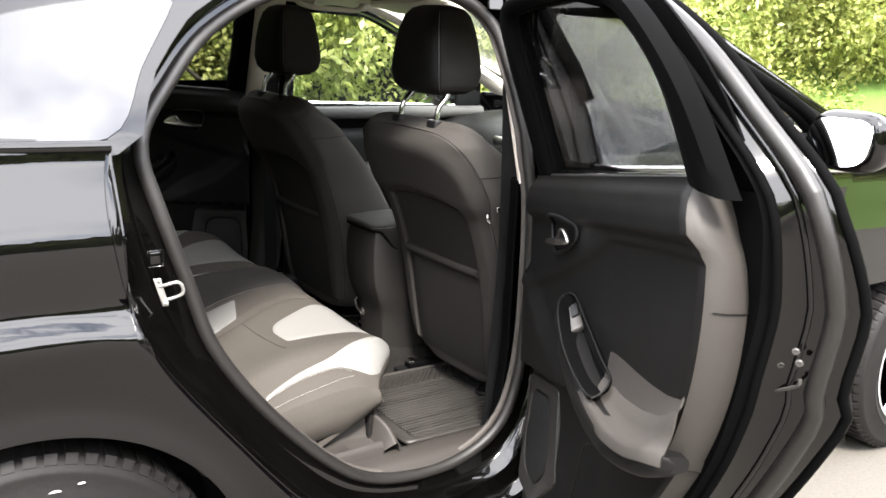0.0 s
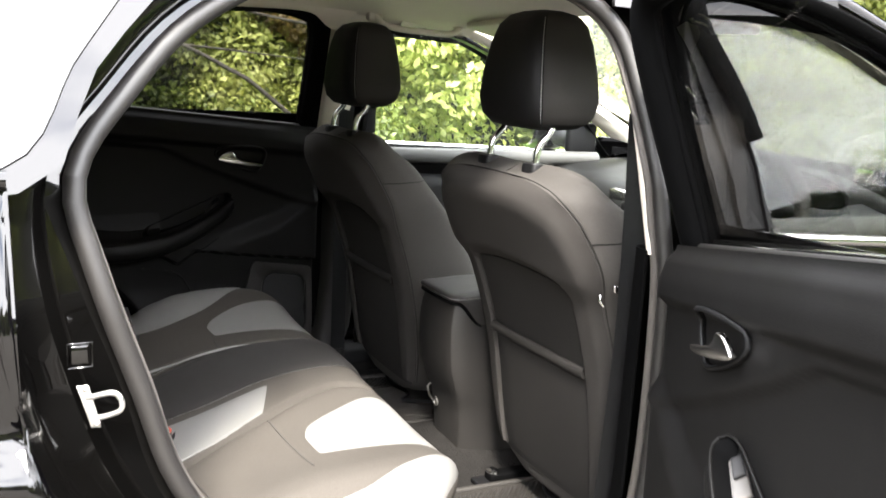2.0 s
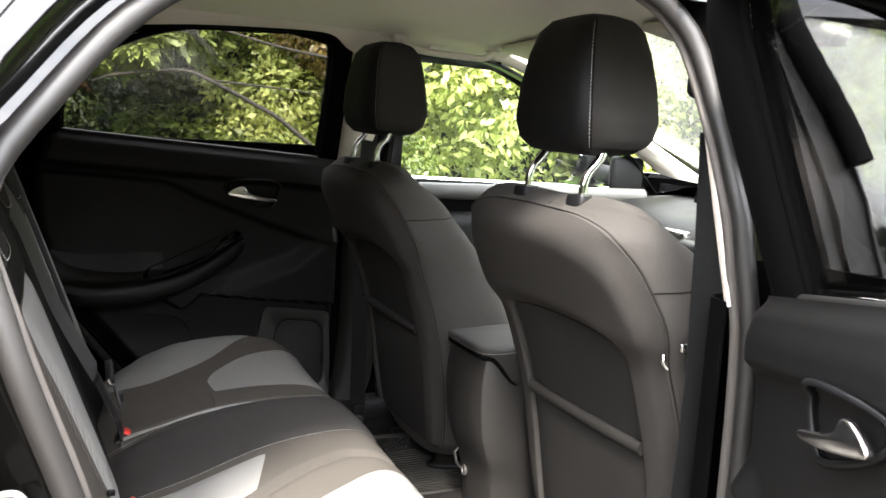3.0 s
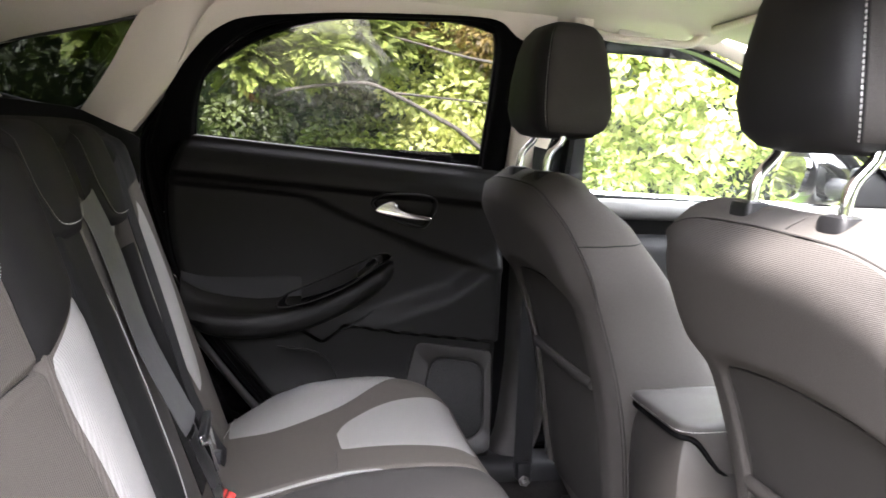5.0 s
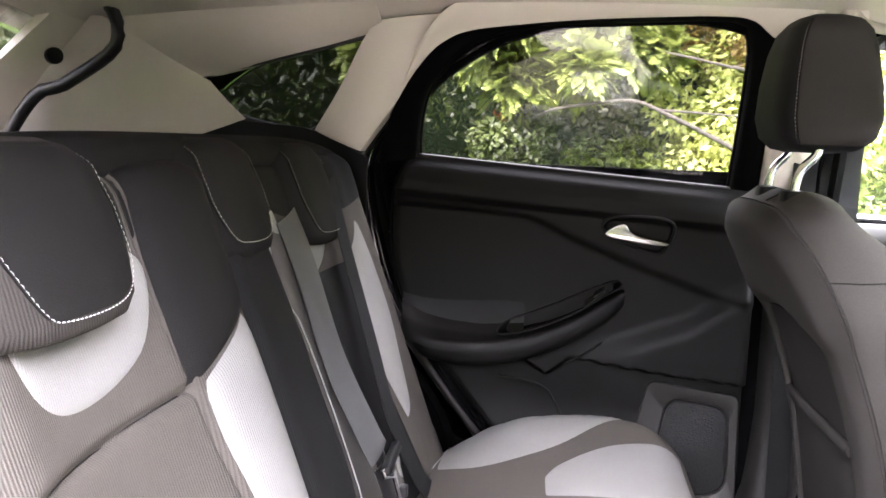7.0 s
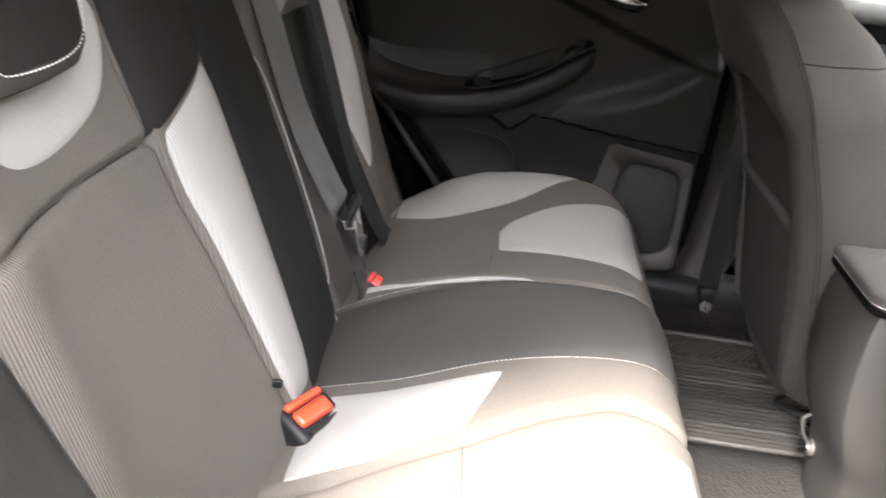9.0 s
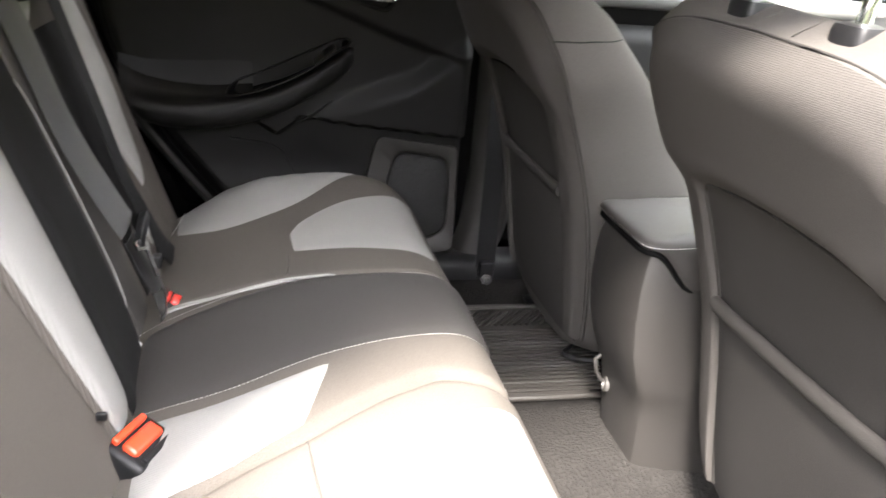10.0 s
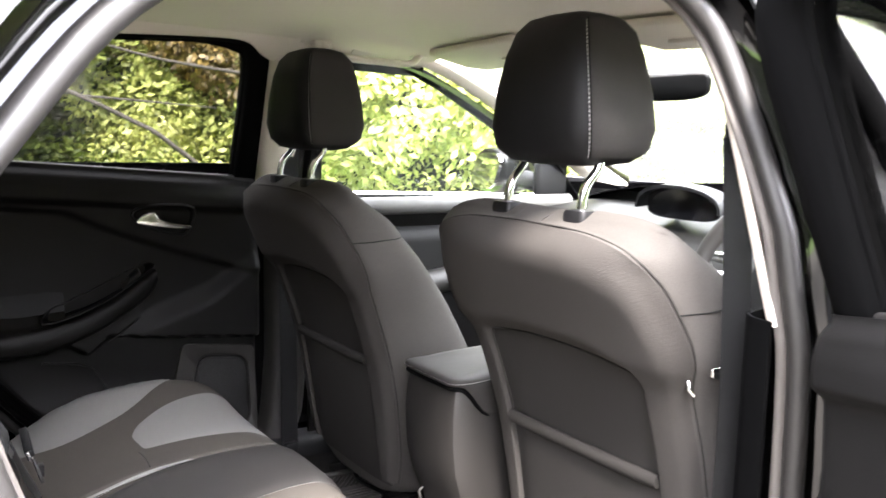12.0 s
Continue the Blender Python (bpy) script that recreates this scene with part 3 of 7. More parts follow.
# roof skin, headliner, pillars and glass of the greenhouse
def greenhouse():
    global FLIP
    xs, ys = np.linspace(-0.95, 1.0, 26), np.linspace(-0.66, 0.66, 17)
    zr = lambda x, y: 1.478 - 0.055 * ((np.asarray(x) - 0.35) / 1.0) ** 2 - 0.055 * (np.abs(y) / 0.66) ** 3.2
    sheet("roof", [[(x, y, float(zr(x, y))) for y in ys] for x in xs], M_PAINT, car, "black painted roof", thick=0.004, out=(0, 0, 5))
    zh = lambda x, y: 1.415 - 0.045 * ((np.asarray(x) - 0.30) / 0.9) ** 2 - 0.030 * (np.abs(y) / 0.62) ** 4
    ceil = sheet("ceiling", [[(x, y * 0.635 / 0.66, float(zh(x, y))) for y in ys] for x in np.linspace(-0.86, 1.02, 40)], M_HEAD, None, "", thick=0.006, out=(0.2, 0, 0.5))
    tagged(ceil, "warm light grey cloth headliner", "headliner", kind="structure")
    for side in (1, -1):
        FLIP = side < 0
        # roof rail between headliner and door frames
        top = spline([(-.14, .672, 1.200), (-.072, .628, 1.288), (-.019, .606, 1.329), (.030, .598, 1.346), (.118, .592, 1.357), (.212, .589, 1.366), (.331, .587, 1.373), (.478, .585, 1.378), (.538, .587, 1.372), (.574, .594, 1.346), (.600, .600, 1.335)], 60)
        inner = [(p[0] + .6 * max(0, p[0] - .50), 0.545, float(zh(p[0], 0.566)) + 0.006) for p in top]
        inner = [np.array(a) + (np.array(b) - a) * float(sstep(-.14, .04, a[0])) for a, b in zip(top, inner)]
        sheet("roof_rail_trim", [[np.array(a) + (0, .035, .012)] + [np.array(a) * (1 - w) + np.array(b) * w + (0, -0.006 * math.sin(w * math.pi), 0) for w in np.linspace(0, 1, 6)] for a, b in zip(top, inner)], M_HEAD, car, "light headliner edge above the door", thick=0.004, out=(0.2, 0, 1.1))
        # light C-pillar trim behind the rear door
        lo = spline([(.02, .605, 1.378), (-.053, .632, 1.312), (-.12, .655, 1.218), (-.205, .690, 1.108)], 16)
        hi = spline([(-.165, .618, 1.362), (-.198, .640, 1.318), (-.245, .668, 1.235), (-.305, .70, 1.148)], 16)
        mid = (lo + hi) / 2 - (0, 0.020, 0)
        sheet("rear_pillar_trim", np.stack([lo + (0.004, 0.03, 0), lo, lo * .8 + hi * .2 - (0, 0.016, 0), mid, lo * .2 + hi * .8 - (0, 0.014, 0), hi, hi + (0, 0.02, 0)], 1), M_PILLAR, car, "light grey pillar trim", thick=0.004, out=(0, 0, 1.1))
        # fixed quarter window, inner edge
        loop = spline([(-.188, .660, 1.335), (-.198, .668, 1.305), (-.245, .690, 1.232), (-.303, .712, 1.150), (-.371, .708, 1.150), (-.479, .690, 1.176), (-.565, .668, 1.232), (-.55, .664, 1.246), (-.36, .662, 1.292)], 48, True)
        tube("quarter_window_seal", loop - (0, 0.004, 0), 0.006, M_SEAL, car, "black window seal", closed=True, up=(0, 1, 0))
        # headliner edge above the quarter window
        up0 = spline([(-.15, .640, 1.350), (-.36, .655, 1.291), (-.56, .640, 1.246), (-.66, .545, 1.318)], 14)
        up1 = np.array([(p[0], .52, float(zh(p[0], .54)) + .003) for p in up0])
        sheet("rear_roof_rail_trim", np.stack([up0 + (0, .02, 0), up0, up0 * .6 + up1 * .4 + (0, -.01, .004), up0 * .25 + up1 * .75, up1], 1), M_HEAD, car, "light headliner edge", thick=.004, out=(0, 0, 1.1))
        # outer skin of the greenhouse side, with the flush quarter glass on it
        gq = spline([(-.225, 1.104), (-.155, 1.21), (-.090, 1.308), (-.105, 1.318), (-.199, 1.308), (-.346, 1.275), (-.50, 1.215), (-.585, 1.165), (-.57, 1.13), (-.42, 1.112)], 48, True)
        if side > 0:
            gq = gq + np.stack([0 * gq[:, 0], .035 * sstep(1.16, 1.25, gq[:, 1])], 1)
        sk = lambda q, o: np.stack([q[:, 0], y_out(q[:, 1]) + o - .2 * (.82 * np.clip((-q[:, 0] - .2) / .82, 0, 1)) ** 2, q[:, 1]], 1)
        half = [[gq[i] * (1 - w) + gq[-i % 48] * w for w in np.linspace(0, 1, 10)] for i in range(25)]
        P = np.array([sk(np.array(r), .003) for r in half])
        rim_o = spline([(-.212, 1.080), (-.140, 1.195), (-.050, 1.302), (.06, 1.378), (-.19, 1.400), (-.46, 1.372), (-.80, 1.30), (-1.0, 1.20), (-.97, 1.085), (-.55, 1.078)], 48, True)
        loft("side_surround", [sk(gq, -.02), sk(gq, .0), sk(gq * .5 + rim_o * .5, .0), sk(rim_o, .0), sk(rim_o, -.02)], M_PAINT, car, "glossy black pillar skin", caps=False)
        sheet("quarter_window", P, M_PRIVACY if side < 0 else M_QUARTER, car, "dark tinted quarter window", thick=.005, out=(-.4, 4, 1.2))
        # black reveal between the inner window edge and the glass
        ang = lambda q: np.arctan2((q[:, 1] - 1.215) / .10, (q[:, 0] + .37) / .2)
        by_angle = np.argsort(ang(gq))
        seat_ = np.stack([np.interp(ang(loop[:, ::2]), ang(gq)[by_angle], gq[by_angle, k], period=2 * math.pi) for k in (0, 1)], 1)
        loft("window_reveal", [loop, loop * .5 + sk(seat_, -.006) * .5, sk(seat_, -.006)], M_FRAME, car, "black window reveal", caps=False)
        tube("quarter_window_gasket", sk(gq, .001), .0016, M_SEAL, car, "thin black window gasket", closed=True, up=(0, 1, 0))
        xs = np.linspace(-.222, -.95, 14)
        tube("belt_moulding", np.stack([xs, y_out(1.092) - .2 * (.82 * np.clip((-xs - .2) / .82, 0, 1)) ** 2, 1.092 + .006 * (-xs - .2)], 1), .010, M_PAINT, car, "gloss black belt moulding", up=(0, 1, 0), flat=1.1)
        # dark lower trim of the luggage side and shelf support
        xq = np.linspace(-0.19, -1.05, 20)
        zt = np.interp(-xq, [.19, .215, .30, .42, .50, .56, .60, 1.1], [1.095, 1.108, 1.150, 1.160, 1.165, 1.135, 1.112, 1.10])
        sheet("luggage_side_trim", [[(x, 0.712 - 0.10 * max(0, -x - .3) - .02 * w, .45 + (z1 - .45) * w) for w in np.linspace(0, 1, 8)] for x, z1 in zip(xq, zt)], M_BLACKPLASTIC, car, "black luggage area side trim", thick=0.01, out=(0, 0, 1))
        # light tail pillar trim
        a = spline([(-.51, .645, 1.238), (-.57, .60, 1.275), (-.62, .555, 1.312), (-.68, .50, 1.352)], 12)
        b = spline([(-.445, .672, 1.165), (-.57, .645, 1.120), (-.75, .60, 1.10), (-.95, .56, 1.08)], 12)
        sheet("tail_pillar_trim", np.stack([a, a * .6 + b * .4 - (0, .006, 0), a * .3 + b * .7 - (0, .008, 0), b], 1), M_PILLAR, car, "light grey tail pillar trim", thick=0.004, out=(0, 0, 1.1))
        FLIP = False
    # tailgate
    tg = thing("tailgate", "closed tailgate with a light inner trim and rear window", "tailgate")
    for side in (1, -1):
        FLIP = side < 0
        sheet("window_frame", [[(-.70, .545, 1.350), (-.74, .46, 1.345)], [(-.78, .548, 1.26), (-.86, .47, 1.25)], [(-.88, .55, 1.15), (-.98, .48, 1.10)], [(-1.05, .55, .80), (-1.10, .50, .80)]], M_PILLAR, tg, "light grey inner trim", thick=0.02, out=(0, 0, 1.1))
        sealp = spline([(-.58, .30, 1.385), (-.628, .43, 1.378), (-.634, .485, 1.350), (-.630, .498, 1.315), (-.650, .500, 1.275), (-.746, .505, 1.215), (-.83, .505, 1.165), (-1.02, .51, .85)], 40)
        tube("tailgate_seal", sealp, 0.013, M_SEAL, tg, "black tailgate weatherstrip", sides=8)
        FLIP = False
    for side in (1, -1):
        lathe("buffer", [(0.016, 0), (0.016, 0.012), (0.008, 0.016)], (-.765, side * .50, 1.268), (.8, -side * 0.6, 0), M_BLACKPLASTIC, tg, "black rubber buffer", n=16)
    g = [[(-.74 - .36 * w, y, 1.375 - .30 * w) for y in np.linspace(-.54, .54, 6)] for w in (0, .5, 1)]
    sheet("rear_window", g, M_TINT, tg, "tinted rear window", thick=0.004)
    sheet("upper_trim", [[(-.62 - .14 * w, y, 1.392 - .022 * w - .03 * abs(y)) for y in np.linspace(-.55, .55, 9)] for w in (0, 1)], M_PILLAR, tg, "light grey trim over the window", thick=0.01, out=(0, 0, 1))
    sheet("lower_panel", [[(-1.09 - .05 * w, y, 1.08 - .6 * w) for y in np.linspace(-.6, .6, 6)] for w in (0, .5, 1)], M_PAINT, tg, "painted lower panel", thick=0.03)


greenhouse()


def wheel(x, y):
    """A wheel with a blocked tread, a ribbed side wall and a spoked alloy rim."""
    t = thing("wheel", "muddy black tyre on a silver alloy rim under the wheel arch", "wheel", "wheels of the car")
    s = 1 if y > 0 else -1
    c = (x, y, 0.316)
    ax = (0, s, 0)
    lathe("tyre", [(0.205, -.105), (0.235, -.108), (0.275, -.105), (0.300, -.095), (0.309, -.080), (0.312, 0), (0.309, .078), (0.302, .090), (0.292, .099), (0.286, .101), (0.281, .100), (0.262, .107), (0.245, .109), (0.238, .112), (0.232, .109), (0.216, .102), (0.205, .098)], c, ax, M_TYRE, t, "dusty black tyre", n=72)
    # tread blocks at the shoulder
    v, f = [], []
    for k in range(64):
        a0, a1 = 2 * math.pi * k / 64, 2 * math.pi * (k + 0.62) / 64
        b = len(v)
        for a in (a0, a1):
            for rr, h in ((0.3075, .030), (0.3155, .030), (0.3135, .082), (0.300, .094), (0.296, .090)):
                v.append((x + rr * math.cos(a + h * 0.4), y + s * h, 0.316 + rr * math.sin(a + h * 0.4)))
        f += [(b + i, b + i + 1, b + 6 + i, b + 5 + i) for i in range(4)] + [(b + 4, b, b + 5, b + 9), (b, b + 1, b + 2, b + 3, b + 4), (b + 9, b + 8, b + 7, b + 6, b + 5)]
    recalc(part("tread", v, f, M_TYRE, t, "tread blocks"))
    rim = lathe("rim", [(0.207, .098), (0.212, .104), (0.206, .106), (0.200, .098), (0.196, .03), (0.19, -.05)], c, ax, M_ALLOY, t, "silver alloy rim", n=64)
    for k in range(5):
        a = 2 * math.pi * k / 5 + 0.3
        d = np.array((math.cos(a), 0, math.sin(a)))
        tube("spoke", [np.array(c) + d * 0.045 + (0, s * .075, 0), np.array(c) + d * 0.12 + (0, s * .092, 0), np.array(c) + d * 0.20 + (0, s * .090, 0)], [.030, .022, .030], M_ALLOY, t, sides=10, flat=0.5, up=(0, 1, 0))
    lathe("hub_cap", [(0.06, .06), (0.06, .085), (0.035, .094)], c, ax, M_ALLOY, t, n=32)
    lathe("brake_disc", [(0.14, .0), (0.14, .02), (0.05, .022)], c, ax, M_STEEL, t, "dull steel brake disc", n=40)
    return t


wheel(-0.377, -0.765)
wheel(-0.377, 0.765)
wheel(2.27, -0.765)
wheel(2.27, 0.765)


def mud_specks():
    """Dried splashes on the tyre and the panel above it."""
    rng = random.Random(4)
    t = thing("mud_splashes", "pale dried splashes on the tyre side wall", "dirt", kind="stuff")
    v, f = [], []
    for k in range(14):
        a, rr = radians(rng.uniform(20, 150)), rng.uniform(0.255, 0.275)
        c = np.array((-0.377 + rr * math.cos(a), -0.765 - 0.1085, 0.316 + rr * math.sin(a)))
        w, h = rng.uniform(.003, .010), rng.uniform(.002, .005)
        b, n = len(v), 9
        v.append(tuple(c + (0, -0.001, 0)))
        for i in range(n):
            q, k2 = 2 * math.pi * i / n, rng.uniform(0.6, 1.2)
            v.append((c[0] + w * k2 * math.cos(q), c[1] + 0.001, c[2] + h * k2 * math.sin(q)))
        f += [(b, b + 1 + i, b + 1 + (i + 1) % n) for i in range(n)]
    part("splashes", v, f, M_MUD, t)


mud_specks()


# ---------------------------------------------------------------- rear doors
def belt(x):
    return 1.0945 - 0.0676 * np.asarray(x)


_tr = spline([(.33, .35), (.40, .235), (.50, .12), (.60, .03), (.68, -.035), (.76, -.085), (.84, -.118), (.92, -.133), (1.0, -.134), (1.06, -.120), (1.10, -.098)], 60)
TRIM_Z, TRIM_X = _tr[:, 0], _tr[:, 1]


def trim_rear_x(z):
    """Rear edge of the door trim at height z."""
    return np.interp(z, TRIM_Z, TRIM_X)


def trim_y(x, z):
    """Inner face of the door trim: a rolled belt, a raised handle wedge, a recessed insert and a lower pocket."""
    x, z = np.asarray(x, float), np.asarray(z, float)
    t = belt(x) - z
    y = 0.698 - 0.014 * sstep(-0.002, 0.02, t) - 0.008 * sstep(0.01, 0.05, t) + 0.016 * sstep(0.066, 0.085, t)
    sweep = np.interp(x, [-.3, .0, .15, .24, .41, .53, .62], [1.02, 1.015, 1.0, .957, .893, .853, .835])
    y = y + 0.010 * sstep(0.0, 0.018, sweep - z) * sstep(0.0, 0.02, t - 0.085)
    # raised lower front sweep
    lip = np.interp(x, [-.1, .25, .33, .40, .48, .56, .62], [.70, .70, .735, .762, .79, .85, .88])
    y = y - 0.022 * sstep(-0.022, 0.038, lip - z) * sstep(.22, .40, x)
    # waist line: the panel below it sits back
    waist = np.interp(x, [-.3, .15, .20, .25, .60], [.705, .69, .66, .70, .667])
    y = y + 0.030 * sstep(0.0, 0.006, waist - z)
    y = y - 0.012 * sstep(0.0, 0.10, 0.60 - z)
    y = y + 0.005 * np.clip(1 - (x - trim_rear_x(z)) / 0.01, 0, 1) ** 2 + 0.02 * np.clip((x - .585) / 0.02, 0, 1) ** 2
    return y


def rear_door(side):
    global FLIP
    FLIP = side < 0
    state = "open rear door" if side < 0 else "closed rear door"
    d = thing("rear_door", f"black {state} with charcoal trim and tinted window", "car door", "rear doors")
    # soft trim
    zs = np.r_[np.linspace(.335, .65, 28), np.linspace(.655, .72, 16), np.linspace(.725, .98, 40), np.linspace(.985, 1.0, 6)]
    ws = np.linspace(0, 1, 84)
    pts = []
    for k, z in enumerate(np.r_[zs, np.full(20, 1.0)]):
        row = []
        for w in ws:
            x0 = float(trim_rear_x(z))
            x = x0 + w * (0.602 - x0)
            zz = z if k < len(zs) else 1.0 + (float(belt(x)) + 0.004 - 1.0) * (k - len(zs) + 1) / 20
            if k >= len(zs):
                x0 = float(trim_rear_x(zz))
                x = x0 + w * (0.602 - x0)
            row.append((x, float(trim_y(x, zz)), zz))
        pts.append(row)
    pts = np.array(pts)
    sheet("trim_panel", pts, M_TRIM, d, "charcoal soft door trim", thick=0.004, out=(0.2, 0, 0.8), angle=70)
    # turned edge of the trim at the latch side
    ze = np.linspace(.345, 1.095, 40)
    e = np.stack([trim_rear_x(ze), trim_y(trim_rear_x(ze) + 0.001, ze), ze], 1)
    # same part on both doors: sunlit tone when open, shaded tone when closed
    sheet("trim_end_cap", np.stack([e + (-.001, -.001, 0), e + (-.007, .008, 0), e + (-.009, 0.026, -.002), e + (-.006, 0.050, -.003), e + (.002, 0.074, -.003)], 1), M_CAP if side < 0 else M_FRAME, d, "end face of the trim in a sunlit grey-brown" if side < 0 else "end face of the trim in a shaded black", thick=0.003, out=(-2, 0.4, 0.8), angle=60)
    for zc in (.70, .945):
        i = int(np.argmin(np.abs(ze - zc)))
        tube("trim_joint", [e[i] + (-.0095, .008, 0), e[i] + (-.0115, .026, -.002), e[i] + (-.0085, .050, -.003), e[i] + (-.001, .072, -.003)], 0.0009, M_TRIM, d, "fine joint line", sides=6, up=(1, 0, 0))
    # armrest with pull cup
    path = spline([(-.088, .716), (-.02, .704), (.06, .707), (.13, .718), (.21, .746), (.29, .790), (.350, .832)], 40)
    rings = []
    for i, (x, z) in enumerate(path):
        w = i / 39
        hh = np.interp(w, [0, .06, .3, .6, .9, .97, 1], [.012, .024, .030, .030, .029, .024, .016])
        dd = np.interp(w, [0, .06, .25, .55, .8, .95, 1], [.014, .046, .064, .060, .052, .042, .026])
        a = np.arange(24) * 2 * math.pi / 24
        cx, sx = np.cos(a), np.sin(a)
        yy = 0.708 - dd * np.sign(cx).clip(0) * np.abs(cx) ** 0.5 + 0.02 * (cx < 0) * np.abs(cx)
        rings.append(np.stack([np.full(24, x), yy, z + hh * np.sign(sx) * np.abs(sx) ** 0.6], 1))
    loft("armrest", rings, M_TRIM, d, "padded charcoal armrest")
    xr = np.linspace(-.106, .150, 16)
    zr = np.interp(xr, path[:, 0], path[:, 1])
    dr = np.interp(xr, [-.106, -.09, -.05, .03, .15], [.030, .044, .054, .062, .056])
    ridge = spline([(-.106, .834), (-.04, .849), (.06, .869), (.12, .871), (.150, .860)], 16)[:, 1]
    top = np.stack([xr, trim_y(xr, ridge) + .002, ridge], 1)
    edge = np.stack([xr, .708 - dr + .004, zr + .026], 1)
    back_ = np.stack([xr, np.full(16, .694), np.interp(xr, [-.106, -.06, .0, .06, .15], [.800, .776, .764, .760, .768])], 1)
    # ramp and pad: daylight in the open door's colours, shade in the closed one's
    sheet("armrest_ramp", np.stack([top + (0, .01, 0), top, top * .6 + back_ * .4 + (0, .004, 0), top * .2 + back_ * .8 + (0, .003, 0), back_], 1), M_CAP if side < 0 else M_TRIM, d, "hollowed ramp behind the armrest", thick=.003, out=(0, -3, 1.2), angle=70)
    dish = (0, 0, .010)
    sheet("armrest_pad", np.stack([back_ + (0, .003, .001), back_, back_ * .75 + edge * .25 - dish, back_ * .45 + edge * .55 - dish, back_ * .15 + edge * .85 - (0, 0, .003), edge, edge + (0, -.005, -.006), edge + (0, -.006, -.020)], 1), M_CAP if side < 0 else M_SHELF, d, "padded top of the armrest in a sunlit grey-brown" if side < 0 else "padded top of the armrest in a shaded charcoal", thick=.003, out=(0, 0, 3), angle=70)
    rim = spline([(.10, .656, .750), (.16, .650, .762), (.24, .652, .796), (.31, .664, .840), (.343, .682, .858), (.325, .698, .864), (.25, .697, .830), (.17, .694, .793), (.115, .690, .771)], 48, True)
    mean = rim.mean(0)
    cup = np.stack([rim, rim * (.9, 1, .9) + mean * (.1, 0, .1) + (0, .010, -.004), rim * (.8, 1, .8) + mean * (.2, 0, .2) + (0, .040, -.014)])
    loft("pull_cup", np.r_[cup, [np.repeat(cup[-1].mean(0)[None], 48, 0)]], M_FRAME, d, "black pull cup", caps=False)
    tube("pull_cup_rim", rim, 0.0022, M_TRIM, d, "rounded rim of the pull cup", closed=True, up=(0, 1, 0), flat=0.9)
    sw = prism("window_switch", [(.312, .684, .846), (.312, .702, .854), (.270, .698, .822), (.270, .676, .812)], (.004, .006, -.010), M_BOLT, d, "satin silver window switch", r=0.003)
    prism("switch_paddle", [(.309, .685, .849), (.309, .698, .855), (.288, .696, .840), (.288, .682, .833)], (.004, .006, -.010), M_BLACKPLASTIC, sw, "black switch paddle", r=0.002)
    tube("armrest_groove", [(.240, .694, .690), (.270, .690, .706), (.310, .688, .738)], 0.0022, M_BLACKPLASTIC, d, "dark groove under the armrest", up=(0, 1, 0))
    # inner handle
    bez = spline([(.300, .985), (.330, .998), (.395, 1.000), (.432, .992), (.440, .972), (.425, .938), (.405, .928), (.345, .945), (.302, .968)], 40, True)
    by = lambda q, o: np.stack([q[:, 0], trim_y(q[:, 0], q[:, 1]) + o, q[:, 1]], 1)
    small = bez * 0.88 + bez.mean(0) * 0.12
    deep = bez * 0.70 + bez.mean(0) * 0.30
    hd = loft("handle_bezel", [by(bez, 0.002), by(bez, -.004), by(small, -.004), by(small, 0.004), by(deep, 0.022), np.repeat(by(deep, .024).mean(0)[None], 40, 0)], M_FRAME, d, "black handle bowl", caps=False)
    tube("bezel_ring", by(bez, -.003), .0035, M_BLACKPLASTIC, hd, "fine ring round the handle bowl", closed=True, up=(0, 1, 0))
    lv = spline([(.301, .963), (.314, .975), (.332, .983), (.345, .982), (.351, .971), (.366, .963), (.395, .957), (.427, .951), (.426, .944), (.39, .945), (.345, .951), (.312, .957)], 40, True)
    prism("door_handle", np.stack([lv[:, 0], .668 + .05 * np.abs(lv[:, 0] - .36), lv[:, 1]], 1), (.001, .009, 0), M_SATIN, d, "satin silver inner door handle", r=.0028)
    # speaker panel and grille
    def rounded(poly, rad, n=6):
        out = []
        p = np.array(poly, float)
        for i in range(len(p)):
            a0, c0, b0 = p[i - 1], p[i], p[(i + 1) % len(p)]
            u, v = (a0 - c0) / np.linalg.norm(a0 - c0) * rad, (b0 - c0) / np.linalg.norm(b0 - c0) * rad
            out += [(c0 + u) * (1 - t) ** 2 + 2 * c0 * t * (1 - t) + (c0 + v) * t * t for t in np.linspace(0, 1, n)]
        return np.array(out)
    sp = rounded([(.412, .662), (.594, .640), (.598, .400), (.50, .385), (.372, .480)], .018)
    sy = lambda q, o: np.stack([q[:, 0], .714 + .30 * (q[:, 1] - .66) * .25 + o, q[:, 1]], 1)
    gr = rounded([(.452, .628), (.574, .614), (.578, .440), (.50, .420), (.425, .485)], .035)
    mid_ = lambda q, o: np.repeat(sy(q, o).mean(0)[None], len(q), 0)
    loft("speaker_panel", [sy(sp, .03), sy(sp, -.002), sy(sp * .985 + sp.mean(0) * .015, -.006), sy(gr * 1.04 - gr.mean(0) * .04, -.006), sy(gr, -.002), sy(gr, .004), mid_(gr, .004)], M_TRIM2, d, "grey-brown speaker panel", caps=False)
    g2 = gr * .95 + gr.mean(0) * .05
    loft("speaker_grille", [sy(g2, .006), sy(g2, -.003), sy(g2 * .9 + g2.mean(0) * .1, -.006), mid_(g2, -.006)], M_GRILLE, d, "black perforated speaker grille", caps=False)
